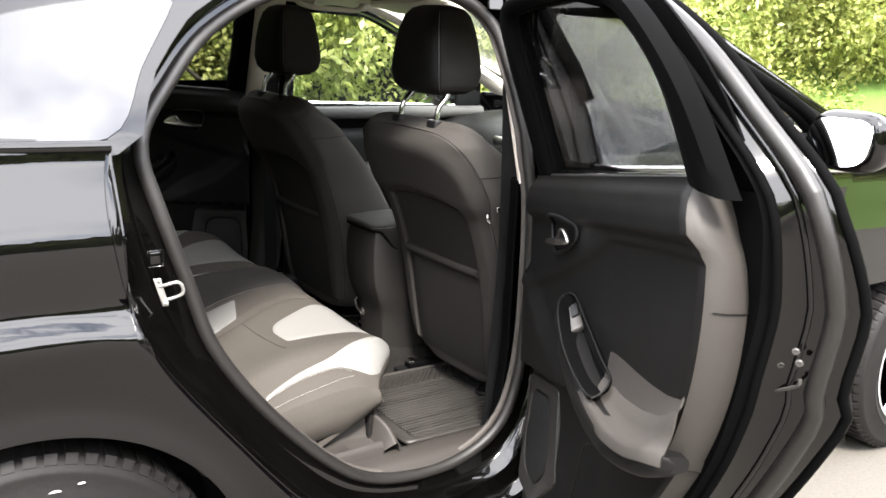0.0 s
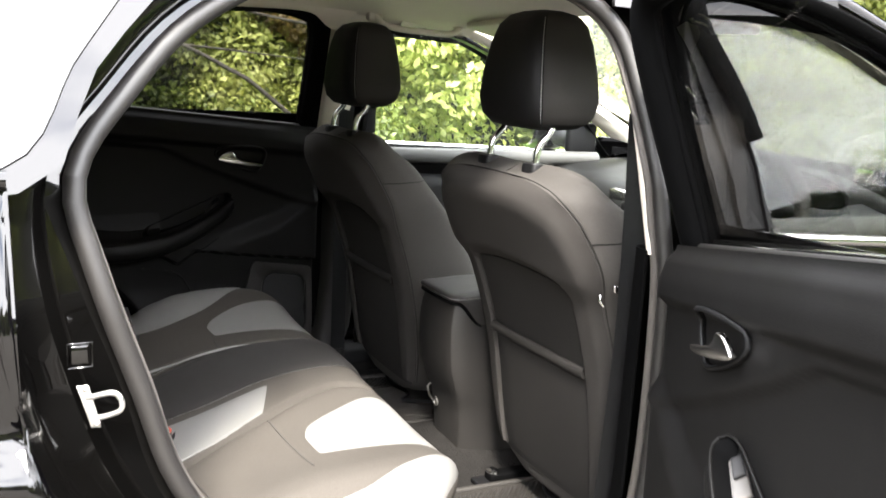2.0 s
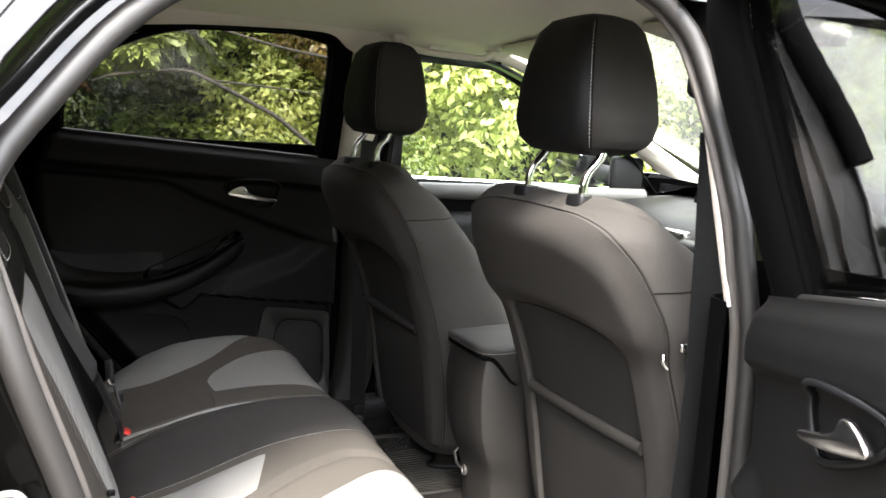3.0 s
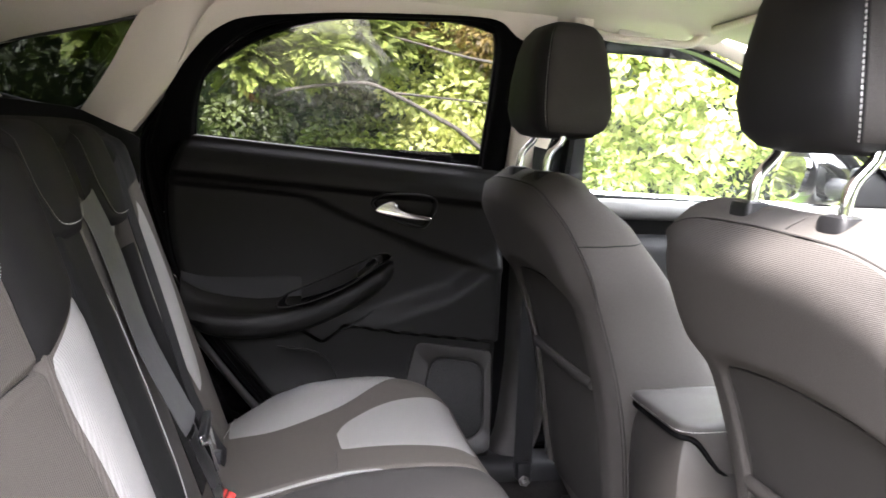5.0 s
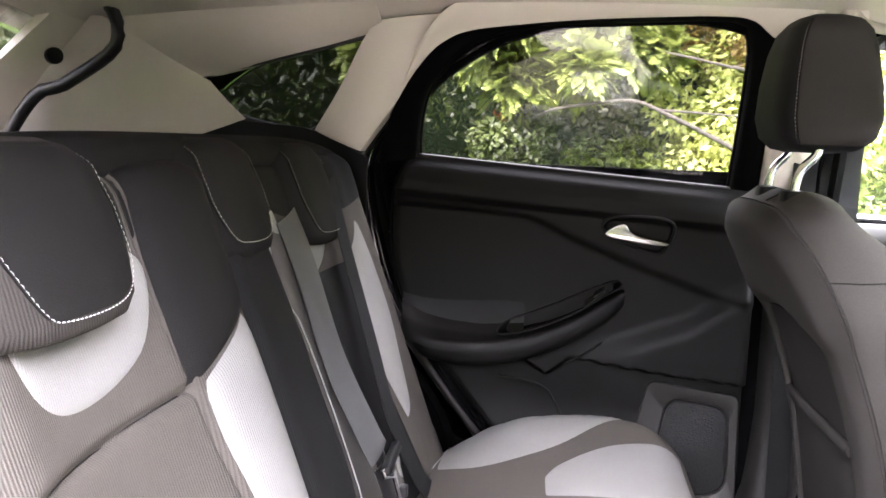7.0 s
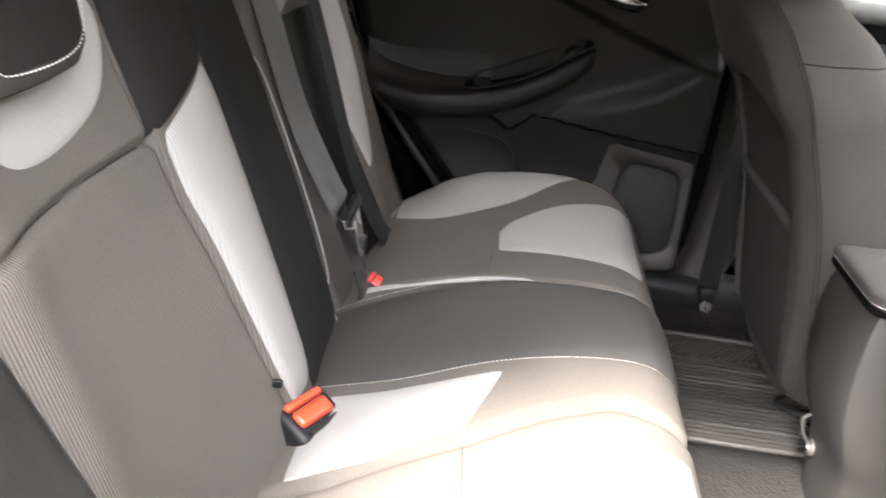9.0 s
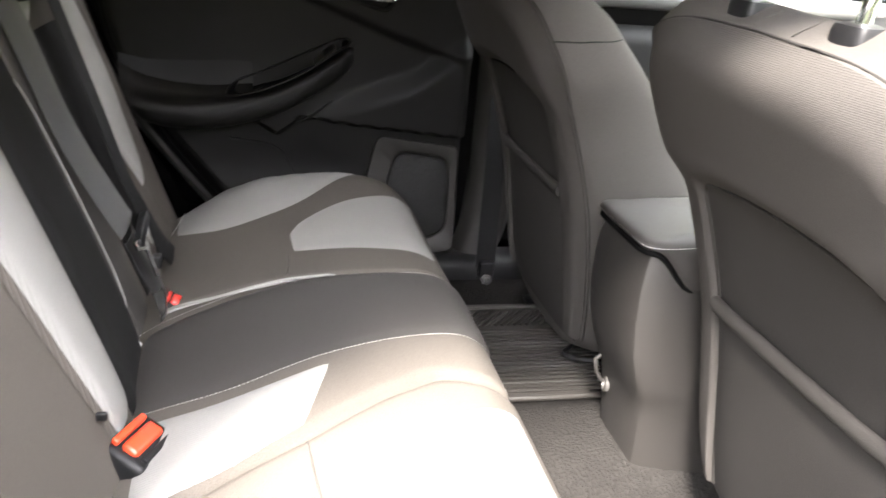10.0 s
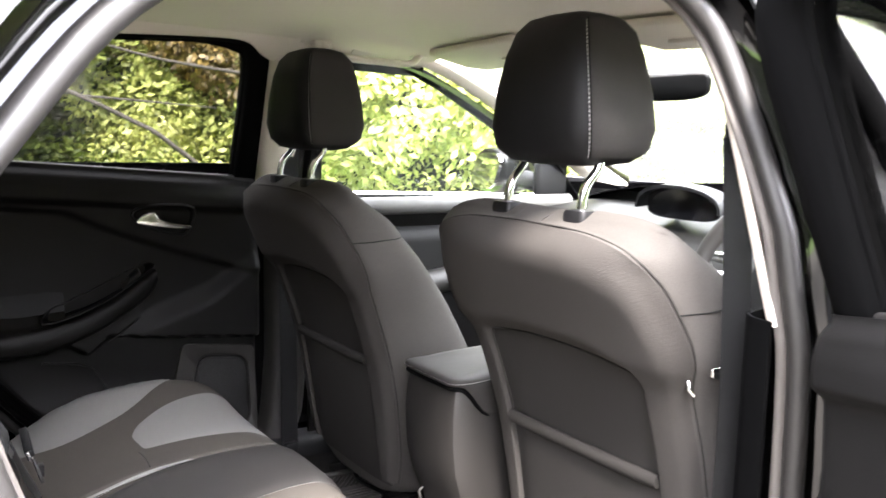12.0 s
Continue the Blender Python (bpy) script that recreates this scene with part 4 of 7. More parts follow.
    # lower pocket
    pk = [(.10, .655), (.19, .64), (.225, .60), (.27, .50), (.345, .42), (.33, .36)]
    pp = spline(pk, 20)
    tube("pocket_edge", np.stack([pp[:, 0], np.full(20, .69), pp[:, 1]], 1), 0.0022, M_TRIM, d, "rolled edge of the door pocket", up=(0, 1, 0))
    # steel shell: stepped shut face and outer skin
    g = lambda f, k: ap_ring(f, lambda z: y_in(z) * (1 - k) + y_out(z) * k)
    keep = [g(.30, .02), g(.36, .0), g(.46, .10), g(.60, .42), g(.72, .46), g(.90, .80), g(.965, .93), g(.975, 1.0)]
    loft("inner_flange", keep[:3], M_FRAME, d, "matt black inner door flange", caps=False)
    loft("door_shell", keep[2:], M_SHUT, d, "black painted door edge with stepped faces", caps=False)
    tube("door_seal", g(.87, .62), 0.0125, M_DOORSEAL, d, "brown-grey rubber door seal", closed=True, sides=10, up=(0, 1, 0))
    tube("flange_bead", g(.66, .45), 0.005, M_PAINT, d, "gloss black flange bead", closed=True, sides=8, up=(0, 1, 0))
    tube("edge_seal", g(.955, .93), 0.007, M_FRAME, d, "black outer edge seal", closed=True, sides=8, up=(0, 1, 0))
    tube("inner_door_seal", g(.50, .12), 0.006, M_FRAME, d, "thin black outer seal", closed=True, sides=8, up=(0, 1, 0))
    zz = np.linspace(.285, 1.085, 26)
    o = ap_ring(.975, y_out)
    def xspan(z):
        xs = []
        for a, b in zip(o, np.roll(o, -1, 0)):
            if (a[2] - z) * (b[2] - z) <= 0 and abs(a[2] - b[2]) > 1e-9:
                xs.append(a[0] + (b[0] - a[0]) * (z - a[2]) / (b[2] - a[2]))
        return min(xs), max(xs)
    sheet("outer_skin", [[(xspan(z)[0] + w * (xspan(z)[1] - xspan(z)[0]), float(y_out(z)), z) for w in np.linspace(0, 1, 10)] for z in zz], M_PAINT, d, "glossy black outer door skin", thick=0.003, out=(0.2, 4, 0.8))
    oi = ap_ring(.33, y_in)
    def xspan2(z):
        xs = [a[0] + (b[0] - a[0]) * (z - a[2]) / (b[2] - a[2]) for a, b in zip(oi, np.roll(oi, -1, 0)) if (a[2] - z) * (b[2] - z) <= 0 and abs(a[2] - b[2]) > 1e-9]
        return min(xs), max(xs)
    zz = np.linspace(.345, 1.094, 22)
    sheet("inner_skin", [[(xspan2(z)[0] + w * (xspan2(z)[1] - xspan2(z)[0]), float(y_in(z)) + .001, z) for w in np.linspace(0, 1, 10)] for z in zz], M_FRAME, d, "black painted inner panel", thick=0.003, out=(0.2, 0, 0.8))
    # window frame, black inside, and the glass
    fo = spline([(-.172, 1.085), (-.132, 1.205), (-.065, 1.298), (.014, 1.355), (.15, 1.380), (.30, 1.388), (.52, 1.392), (.595, 1.362), (.612, 1.30), (.608, 1.20), (.603, 1.055)], 50)
    fi = spline([(-.082, 1.098), (-.078, 1.17), (-.055, 1.245), (.01, 1.312), (.09, 1.346), (.19, 1.360), (.30, 1.366), (.49, 1.372), (.540, 1.352), (.548, 1.25), (.544, 1.055)], 50)
    P = lambda q, o: np.stack([q[:, 0], y_glass(q[:, 1]) + o, q[:, 1]], 1)
    mid = (fo + fi) / 2
    sheet("window_frame", np.stack([P(fo, .012 if side < 0 else .05), P(fo, .0), P(fo * .9 + fi * .1, -.016), P(mid, -.020), P(fo * .1 + fi * .9, -.014), P(fi, -.004), P(fi, .03)], 1), M_FRAME, d, "matt black window frame", thick=0.003, out=(.2, 0, 1.2), angle=60)
    sheet("outer_frame", np.stack([P(fi, .02), P(fi, .035), P(fo, .045)], 1), M_FRAME, d, "black outer window frame", thick=0.004, out=(.2, 4, 1.2))
    tube("glass_run", P(fi, .006), 0.005, M_FRAME, d, "rubber glass channel", sides=6, up=(0, 1, 0))
    gl = np.r_[P(fi, .012)]
    half = [[gl[i] * (1 - w) + gl[-1 - i] * w for w in np.linspace(0, 1, 8)] for i in range(25)]
    sheet("window", half, M_TINT, d, "tinted door window", thick=0.004)
    # bright sill strip under the glass, rubber wipe and outer waist rail
    xb = np.linspace(-.082, .546, 16)
    tube("glass_wipe", np.stack([xb, y_glass(belt(xb)) - .004, belt(xb) + .003], 1), 0.006, M_SEAL, d, "rubber glass wipe", up=(0, 1, 0), sides=8)
    tube("waist_strip", np.stack([xb, y_glass(belt(xb)) + .024, belt(xb) + (.003 if side < 0 else -.003)], 1), 0.010, M_CHROME, d, "bright waist strip", up=(0, 1, 0), sides=8, flat=1.2)
    # latch, bolts and child lock on the latch edge
    for x, z in ((-.170, .879), (-.208, .892), (-.199, .904), (-.140, .811)):
        lathe("bolt", [(0.0048, 0), (0.0048, .002), (0.0035, .003), (0.0018, .003), (0.0018, .002)], (x + .004, .80, z), (-.80, -.55, -.15), M_BOLT, d, "dull steel latch bolt", n=12)
    tube("latch", spline([(-.084, .799, .846), (-.098, .800, .828), (-.120, .801, .825), (-.160, .804, .843), (-.194, .808, .860), (-.197, .808, .869)], 24), 0.0026, M_BOLT, d, "bright latch lip", up=(0, 1, 0))
    prism("latch_slot", [(-.094, .797, .862), (-.102, .797, .834), (-.140, .800, .842), (-.150, .800, .858)], (.01, .012, 0), M_BLACKPLASTIC, d, "black latch slot", r=0.002)
    lathe("child_lock", [(0.006, 0), (0.006, .003), (0.002, .004)], (-.127, .797, .903), (-.80, -.55, -.15), M_BOLT, d, "small child lock", n=12)
    FLIP = False
    if side < 0:
        p = Vector((.708, -.749, 0))
        q = Vector((0, -.75, .95))
        rise = Matrix.Translation(q) @ Matrix.Rotation(radians(5.1), 4, "Y") @ Matrix.Translation(-q)
        d.matrix_world = Matrix.Translation(p) @ Matrix.Rotation(radians(66), 4, "Z") @ Matrix.Translation(-p) @ rise
    return d


rear_door(1)
rear_door(-1)


# ---------------------------------------------------------------- rear bench
CUSH = spline([(-.05, .500), (0.0, .533), (.08, .562), (.17, .583), (.27, .594), (.36, .595), (.415, .588), (.450, .568), (.466, .545), (.458, .520), (.430, .496), (.385, .468), (.33, .440)], 200)
CUSH_S = np.r_[0, np.cumsum(np.hypot(*np.diff(CUSH, axis=0).T))]
CUSH_S = CUSH_S - np.interp(0.0, CUSH[:100, 0], CUSH_S[:100])


def cushion(a, y):
    """The bench cushion: a metres forward of the seat bight along its skin, y across the car."""
    a, y = np.asarray(a, float), np.asarray(y, float)
    x, z = np.interp(a, CUSH_S, CUSH[:, 0]), np.interp(a, CUSH_S, CUSH[:, 1])
    top = 1 - sstep(.43, .52, a)
    dish = -.010 * np.exp(-((y + .38) / .13) ** 2) - .010 * np.exp(-((y - .34) / .13) ** 2)
    hump = .010 * np.exp(-((y - .03) / .13) ** 2) + (.012 + .010 * (y > 0)) * np.exp(-((np.abs(y) - .56) / .06) ** 2) * sstep(.02, .2, a)
    edge = -.06 * sstep(.575, .70, np.abs(y)) - .018 * sstep(.42, .6, np.abs(y)) * (1 - sstep(0, .12, a))
    valley = np.interp(a, [-.02, .057, .20, .293, .37, .46, .7], [-.338, -.325, -.265, -.207, -.170, -.176, -.176])
    cut = -.014 * np.exp(-((y - valley) / .009) ** 2) - .010 * np.exp(-((y - .135 - .05 * (a - .4)) / .008) ** 2) * sstep(.02, .1, a)
    z = z + top * (dish + hump + edge) + cut + .35 * (1 - top) * edge
    x = x + (1 - top) * cut - .026 * sstep(.56, .69, np.abs(y)) * sstep(.44, .52, a) - .10 * sstep(.50, .69, np.abs(y)) * sstep(.20, .46, a)
    return np.stack([x, y + 0 * a, z], -1)


bench = thing("rear_bench", "grey-brown and black cloth rear bench with light grey insets", "car seat")
ca = np.r_[np.linspace(-.05, .30, 44), np.linspace(.31, CUSH_S[-1], 40)]
cy = np.r_[np.linspace(-.672, .672, 240)]
sheet("cushion", cushion(ca[:, None] + 0 * cy[None], cy[None] + 0 * ca[:, None]), M_CLOTH_C, bench, "grey-brown cloth", thick=0.01, out=(.2, 0, 3), angle=80)
for s in (-1, 1):
    p = cushion(ca[ca < .50], np.full(int((ca < .50).sum()), s * .672))
    low = np.minimum(np.interp(p[:, 0], [-.05, .18, .272, .313, .36, .402, .45], [.42, .425, .435, .459, .494, .530, .55]), p[:, 2] - .004)
    under = lambda w, dy: np.stack([p[:, 0], p[:, 1] + s * dy, p[:, 2] * (1 - w) + low * w], 1)
    sheet("side_wall", np.stack([p + (0, 0, .001), under(.15, .007), under(.5, .010), under(.85, .002), under(1.0, -.02), under(1.0, -.05)], 1), M_CLOTH_C, bench, thick=0.004, out=(.2, s * 4, .5), angle=80)
for lo, hi in (([(.238, -.455), (.31, -.468), (.40, -.480), (.475, -.486)], [(.238, -.375), (.262, -.325), (.335, -.274), (.40, -.234), (.475, -.215)]), ([(.212, .25), (.30, .245), (.40, .235), (.475, .23)], [(.212, .345), (.245, .41), (.33, .485), (.475, .525)])):
    patch("front_inset", cushion, lo, hi, M_CLOTH_L, bench, "light grey cloth inset")
for e in ([(.200, -.268), (.205, -.34), (.212, -.42), (.216, -.50)], [(.03, -.345), (.045, -.42), (.055, -.50)], [(.206, .25), (.205, .20), (.20, .145)]):
    q = spline(e, 24)
    tube("cushion_seam", cushion(q[:, 0], q[:, 1]) + (0, 0, .0004), .0013, M_SEAT, bench, "sewn cushion seam", sides=6)
# side wing insets
patch("side_inset", cushion, [(.0, .445), (.10, .405), (.20, .440), (.31, .525), (.43, .60)], [(.0, .60), (.10, .655), (.20, .668), (.31, .668), (.43, .655)], M_CLOTH_L, bench, "light grey cloth side inset")
patch("wedge_inset", cushion, [(.0, -.332), (.062, -.318), (.122, -.295), (.200, -.256)], [(.0, -.160), (.085, -.166), (.160, -.152), (.248, -.120)], M_CLOTH_L, bench, "light grey cloth wedge")
patch("outer_stripe", cushion, [(.10, -.640), (.20, -.628), (.30, -.628), (.37, -.640), (.43, -.650), (.485, -.640)], [(.10, -.634), (.20, -.614), (.30, -.600), (.38, -.566), (.45, -.520), (.51, -.470)], M_CLOTH_L, bench, "light grey cloth stripe")
patch("inner_stripe", cushion, [(.0, .102), (.10, .115), (.20, .130), (.28, .135)], [(.0, .125), (.10, .128), (.20, .135), (.28, .137)], M_CLOTH_L, bench, "narrow light grey stripe")
# black centre place
patch("centre_panel", cushion, [(-.02, -.145), (.11, -.152), (.235, -.112), (.345, -.085), (.445, -.072), (.53, -.072)], [(-.02, .055), (.09, .082), (.21, .118), (.345, .131), (.445, .140), (.53, .140)], M_LEATHER, bench, "charcoal centre panel", h=0.006, m=20)
seam1 = [(-.02, .058), (.09, .085), (.21, .121), (.345, .134), (.445, .143), (.50, .143)]
seam2 = [(-.02, -.148), (.11, -.155), (.235, -.115), (.345, -.088), (.445, -.075), (.50, -.075)]
for sm in (seam1, seam2):
    q = spline(sm, 60)
    stitching("stitching", cushion(q[:, 0], q[:, 1]) + (0, 0, .003), bench, (0, 0, 1))
for sm in ([(.10, -.642), (.20, -.631), (.30, -.631), (.37, -.642)], [(.08, -.662), (.20, -.656), (.30, -.652), (.38, -.650)], [(.0, .46), (.01, .52), (.02, .60)]):
    q = spline(sm, 40)
    stitching("stitching", cushion(q[:, 0], q[:, 1]) + (0, 0, .002), bench, (0, 0, 1))

# seat back: h metres up the reclined face, y across
RX, RZ = -.02, .53


def backrest(y, h):
    y, h = np.asarray(y, float), np.asarray(h, float)
    px, pz = RX - .339 * h, RZ + .941 * h
    bulge = .008 * np.exp(-((y + .40) / .05 - 3.2) ** 2) + .018 * np.exp(-(((y + .17)) / .06) ** 2) + .018 * np.exp(-(((y - .44)) / .07) ** 2) + .018 * np.exp(-((np.abs(y) - .56) / .06) ** 2)
    bulge = bulge - .012 * np.exp(-((y + .40) / .10) ** 2) - .010 * np.exp(-((y - .27) / .09) ** 2)
    seam = -.010 * np.exp(-((h - .3745 - .03 * (y + .28)) / .006) ** 2) * (y < -.27) - .005 * np.exp(-((y + .006 - np.interp(h, [0, .138, .244, .308, .376, .45, .6], [-.210, -.232, -.248, -.262, -.268, -.277, -.277])) / .005) ** 2) - .016 * np.exp(-((y - .043) / .006) ** 2)
    roll = -.10 * sstep(.56, .66, h) ** 2 - .08 * sstep(.62, .70, np.abs(y)) ** 2
    d = bulge + seam + roll
    return np.stack([px + .941 * d, y + 0 * h, pz + .339 * d], -1)


back = bench
by, bh = np.sort(np.r_[np.linspace(-.68, -.30, 50), np.linspace(-.296, -.190, 60), np.linspace(-.186, .018, 22), np.linspace(.022, .064, 24), np.linspace(.070, .68, 66)]), np.linspace(-.04, .645, 170)
sheet("backrest", backrest(by[:, None] + 0 * bh[None], bh[None] + 0 * by[:, None]), M_CLOTH_M, back, "grey-brown ribbed cloth", thick=0.05, out=(2, 0, 1.2), angle=80)
H_ = lambda z: (z - RZ) / .941
patch("collar_inset", backrest, [(-.548, .53), (-.530, .470), (-.506, .428), (-.460, .407), (-.392, .407), (-.328, .427), (-.296, .466), (-.283, .515)], [(-.525, .55), (-.505, .515), (-.48, .482), (-.45, .47), (-.41, .47), (-.37, .482), (-.34, .51), (-.312, .54)], M_CLOTH_L, back, "light grey collar under the headrest")
dy = .645
patch("collar_inset", backrest, [(-.565 + dy, H_(1.02)), (-.55 + dy, H_(.96)), (-.49 + dy, H_(.918)), (-.40 + dy, H_(.918)), (-.325 + dy, H_(.945)), (-.285 + dy, H_(1.01))], [(-.53 + dy, H_(1.04)), (-.52 + dy, H_(1.0)), (-.47 + dy, H_(.98)), (-.41 + dy, H_(.98)), (-.35 + dy, H_(1.0)), (-.31 + dy, H_(1.03))], M_CLOTH_L, back, "light grey collar under the headrest")
patch("light_stripe", backrest, [(-.271, H_(.884)), (-.266, H_(.82)), (-.252, H_(.76)), (-.235, H_(.66)), (-.214, H_(.545))], [(-.124, H_(.938)), (-.112, H_(.85)), (-.108, H_(.74)), (-.115, H_(.63)), (-.140, H_(.54))], M_CLOTH_L, back, "light grey cloth stripe", h=.007)
patch("light_stripe", backrest, [(.385, H_(.925)), (.37, H_(.85)), (.375, H_(.76)), (.40, H_(.68)), (.42, H_(.63))], [(.50, H_(.99)), (.525, H_(.88)), (.52, H_(.78)), (.47, H_(.70)), (.425, H_(.63))], M_CLOTH_L, back, "light grey cloth stripe", h=.007)
patch("wing_panel", backrest, [(-.274, H_(.887)), (-.280, H_(.96)), (-.280, H_(1.03)), (-.276, H_(1.10))], [(-.125, H_(.939)), (-.122, H_(.98)), (-.125, H_(1.05)), (-.125, H_(1.10))], M_PAD, back, "charcoal wing panel", h=.004)
patch("centre_panel", backrest, [(-.138, -.02), (-.108, H_(.63)), (-.100, H_(.74)), (-.104, H_(.85)), (-.116, H_(.94)), (-.118, H_(1.10))], [(.038, -.02), (.060, .10), (.064, .20), (.056, .32), (.038, .43), (.020, .60)], M_CLOTH_D, back, "black centre panel", h=.012, m=22)
patch("belt_side_panel", backrest, [(.05, -.02), (.05, H_(.75)), (.05, H_(1.0))], [(.19, -.02), (.19, H_(.75)), (.17, H_(1.0))], M_SEAT, back, "dark grey panel beside the belt")
patch("outer_panel", backrest, [(.235, -.02), (.235, H_(.75)), (.235, H_(.92))], [(.415, -.02), (.372, H_(.75)), (.375, H_(.92))], M_CLOTH_D, back, "black side panel")
patch("top_panel", backrest, [(-.672, H_(1.03)), (-.57, H_(1.035)), (-.42, H_(.99)), (-.27, H_(1.03))], [(-.672, .642), (-.57, .642), (-.42, .642), (-.27, .642)], M_CLOTH_D, back, "black upper panel", h=.002)
patch("top_panel", backrest, [(.05, H_(1.03)), (.22, H_(1.0)), (.35, H_(.99)), (.50, H_(1.0)), (.672, H_(1.02))], [(.05, .642), (.22, .642), (.35, .642), (.50, .642), (.672, .642)], M_CLOTH_D, back, "black upper panel", h=.002)
q = spline([(.030, .0), (.064, .10), (.069, .20), (.061, .32), (.043, .43), (.030, .50)], 60)
tube("centre_piping", backrest(q[:, 0], q[:, 1]) + (.010, 0, .003), .0011, M_CLOTH_L, back, "pale piping along the centre panel", up=(1, 0, 0), sides=6)
# dark outer roll beside the door, with its sewn edge
patch("outer_roll", backrest, [(-.672, .0), (-.675, .15), (-.675, .30), (-.668, .40)], [(-.560, .0), (-.578, .15), (-.598, .30), (-.616, .40)], M_ROLL, back, "shiny black leather-cloth outer roll", h=.022, m=18)
q = spline([(-.556, .0), (-.574, .15), (-.594, .30), (-.612, .40)], 50)
tube("outer_piping", backrest(q[:, 0], q[:, 1]) + (.003, 0, .001), .0017, M_CLOTH_L, back, "pale piping beside the outer roll", up=(1, 0, 0), sides=6)
q = spline([(-.60, .365), (-.45, .370), (-.28, .3745)], 30)
tube("cross_seam", backrest(q[:, 0], q[:, 1]) + (-.002, 0, 0), 0.003, M_CLOTH_D, back, "sewn cross seam", up=(1, 0, 0))
rbox("guide_cap", (-.03, -.243, .596), (-.018, -.237, .606), M_BLACKPLASTIC, back, r=.002)


def bench_headrest(y, w, label, z0, z1, out, wide=False):
    t = thing("rear_headrest", label, "headrest", "rear headrests")
    hs = [(0.0, .55), (.03, .80), (.12, .94), (.3, 1.0), (.6, .99), (.85, .90), (.96, .72), (1.0, .45)]
    rings = []
    for k, sc in hs:
        z = z0 + (z1 - z0) * k
        xx = RX - .36 * (z - RZ) + out
        rings.append(superring(xx, y, z, .062 * (0.55 + .45 * sc), w * sc, 44, 3.2))
    loft("pad", rings, M_CLOTH_H if wide else M_PAD, t, "dark grey-brown ribbed cloth pad" if wide else "charcoal cloth pad", angle=70)

    def face(yo, zz, lift=0.0):
        k = (np.asarray(zz) - z0) / (z1 - z0)
        sc = np.interp(k, [a for a, _ in hs], [b for _, b in hs])
        hy, hx = w * sc, .062 * (0.55 + .45 * sc)
        u = np.clip(np.abs(np.asarray(yo)) / hy, 0, .995)
        return np.stack([RX - .36 * (zz - RZ) + out + hx * (1 - u**3.2) ** (1 / 3.2) + lift, y + yo, zz], -1)

    left, right, low = ((-.76, -.60, -.40), (.74, .86, .66), .016) if wide else ((-.70, -.74, -.58), (.70, .74, .58), .020)
    q = spline([(left[0] * w, z1 - .010), (left[1] * w, (z0 + z1) / 2), (left[2] * w, z0 + low + .010), (left[2] * w * .5, z0 + low), (right[2] * w * .5, z0 + low), (right[2] * w, z0 + low + .014), (right[1] * w, (z0 + z1) / 2), (right[0] * w, z1 - .010)], 90)
    stitching("stitching", face(q[:, 0], q[:, 1]) + (.002, 0, 0), t, (.94, 0, .34), r=.0006)
    zr = np.linspace(z0 + low + .001, z1 - .003, 24)
    cut = lambda e: np.array([np.interp(zz, *zip(*sorted((b, a) for a, b in e))) for zz in zr])
    lo_, hi_ = cut(q[:46]), cut(q[44:])
    wv = np.linspace(0, 1, 20)
    yo = lo_[:, None] * (1 - wv) + hi_[:, None] * wv
    sheet("face_panel", face(yo, zr[:, None] + 0 * yo, .0012), M_PAD, t, "black stitched face panel", thick=.003, out=(3, 0, 1.2), angle=75)
    for s in (-1, 1):
        zz = np.linspace(z0 - .02, z0 + .05, 4)
        tube("post", np.stack([RX - .36 * (zz - RZ) + out - .05, np.full(4, y + s * w * .45), zz], 1), .006, M_CHROME, t, "steel headrest post", up=(0, 1, 0))
    return t


bench_headrest(-.462, .130, "charcoal headrest with white stitching, pushed down on the bench", .978, 1.125, -.022, True)
bench_headrest(-.040, .118, "low black centre headrest with white stitching", .985, 1.128, -.034)
bench_headrest(.320, .125, "charcoal far headrest pushed down on the bench", .962, 1.122, -.040)
tube("top_roll", np.stack([RX - .36 * (1.10 - RZ) - .03 + 0 * by, by * .98, 1.105 - .02 * (np.abs(by) / .6) ** 4], 1), .028, M_CLOTH_D, back, "black rolled top edge of the bench", up=(0, 0, 1), sides=12)
shelf = sheet("parcel_shelf", [[(-.28 - .60 * w, y, 1.105 + .01 * w) for y in np.linspace(-.62, .62, 8)] for w in np.linspace(0, 1, 8)], M_CARPETD, None, "", thick=.02, out=(0, 0, 3))
tagged(shelf, "black fabric parcel shelf behind the bench", "parcel shelf")


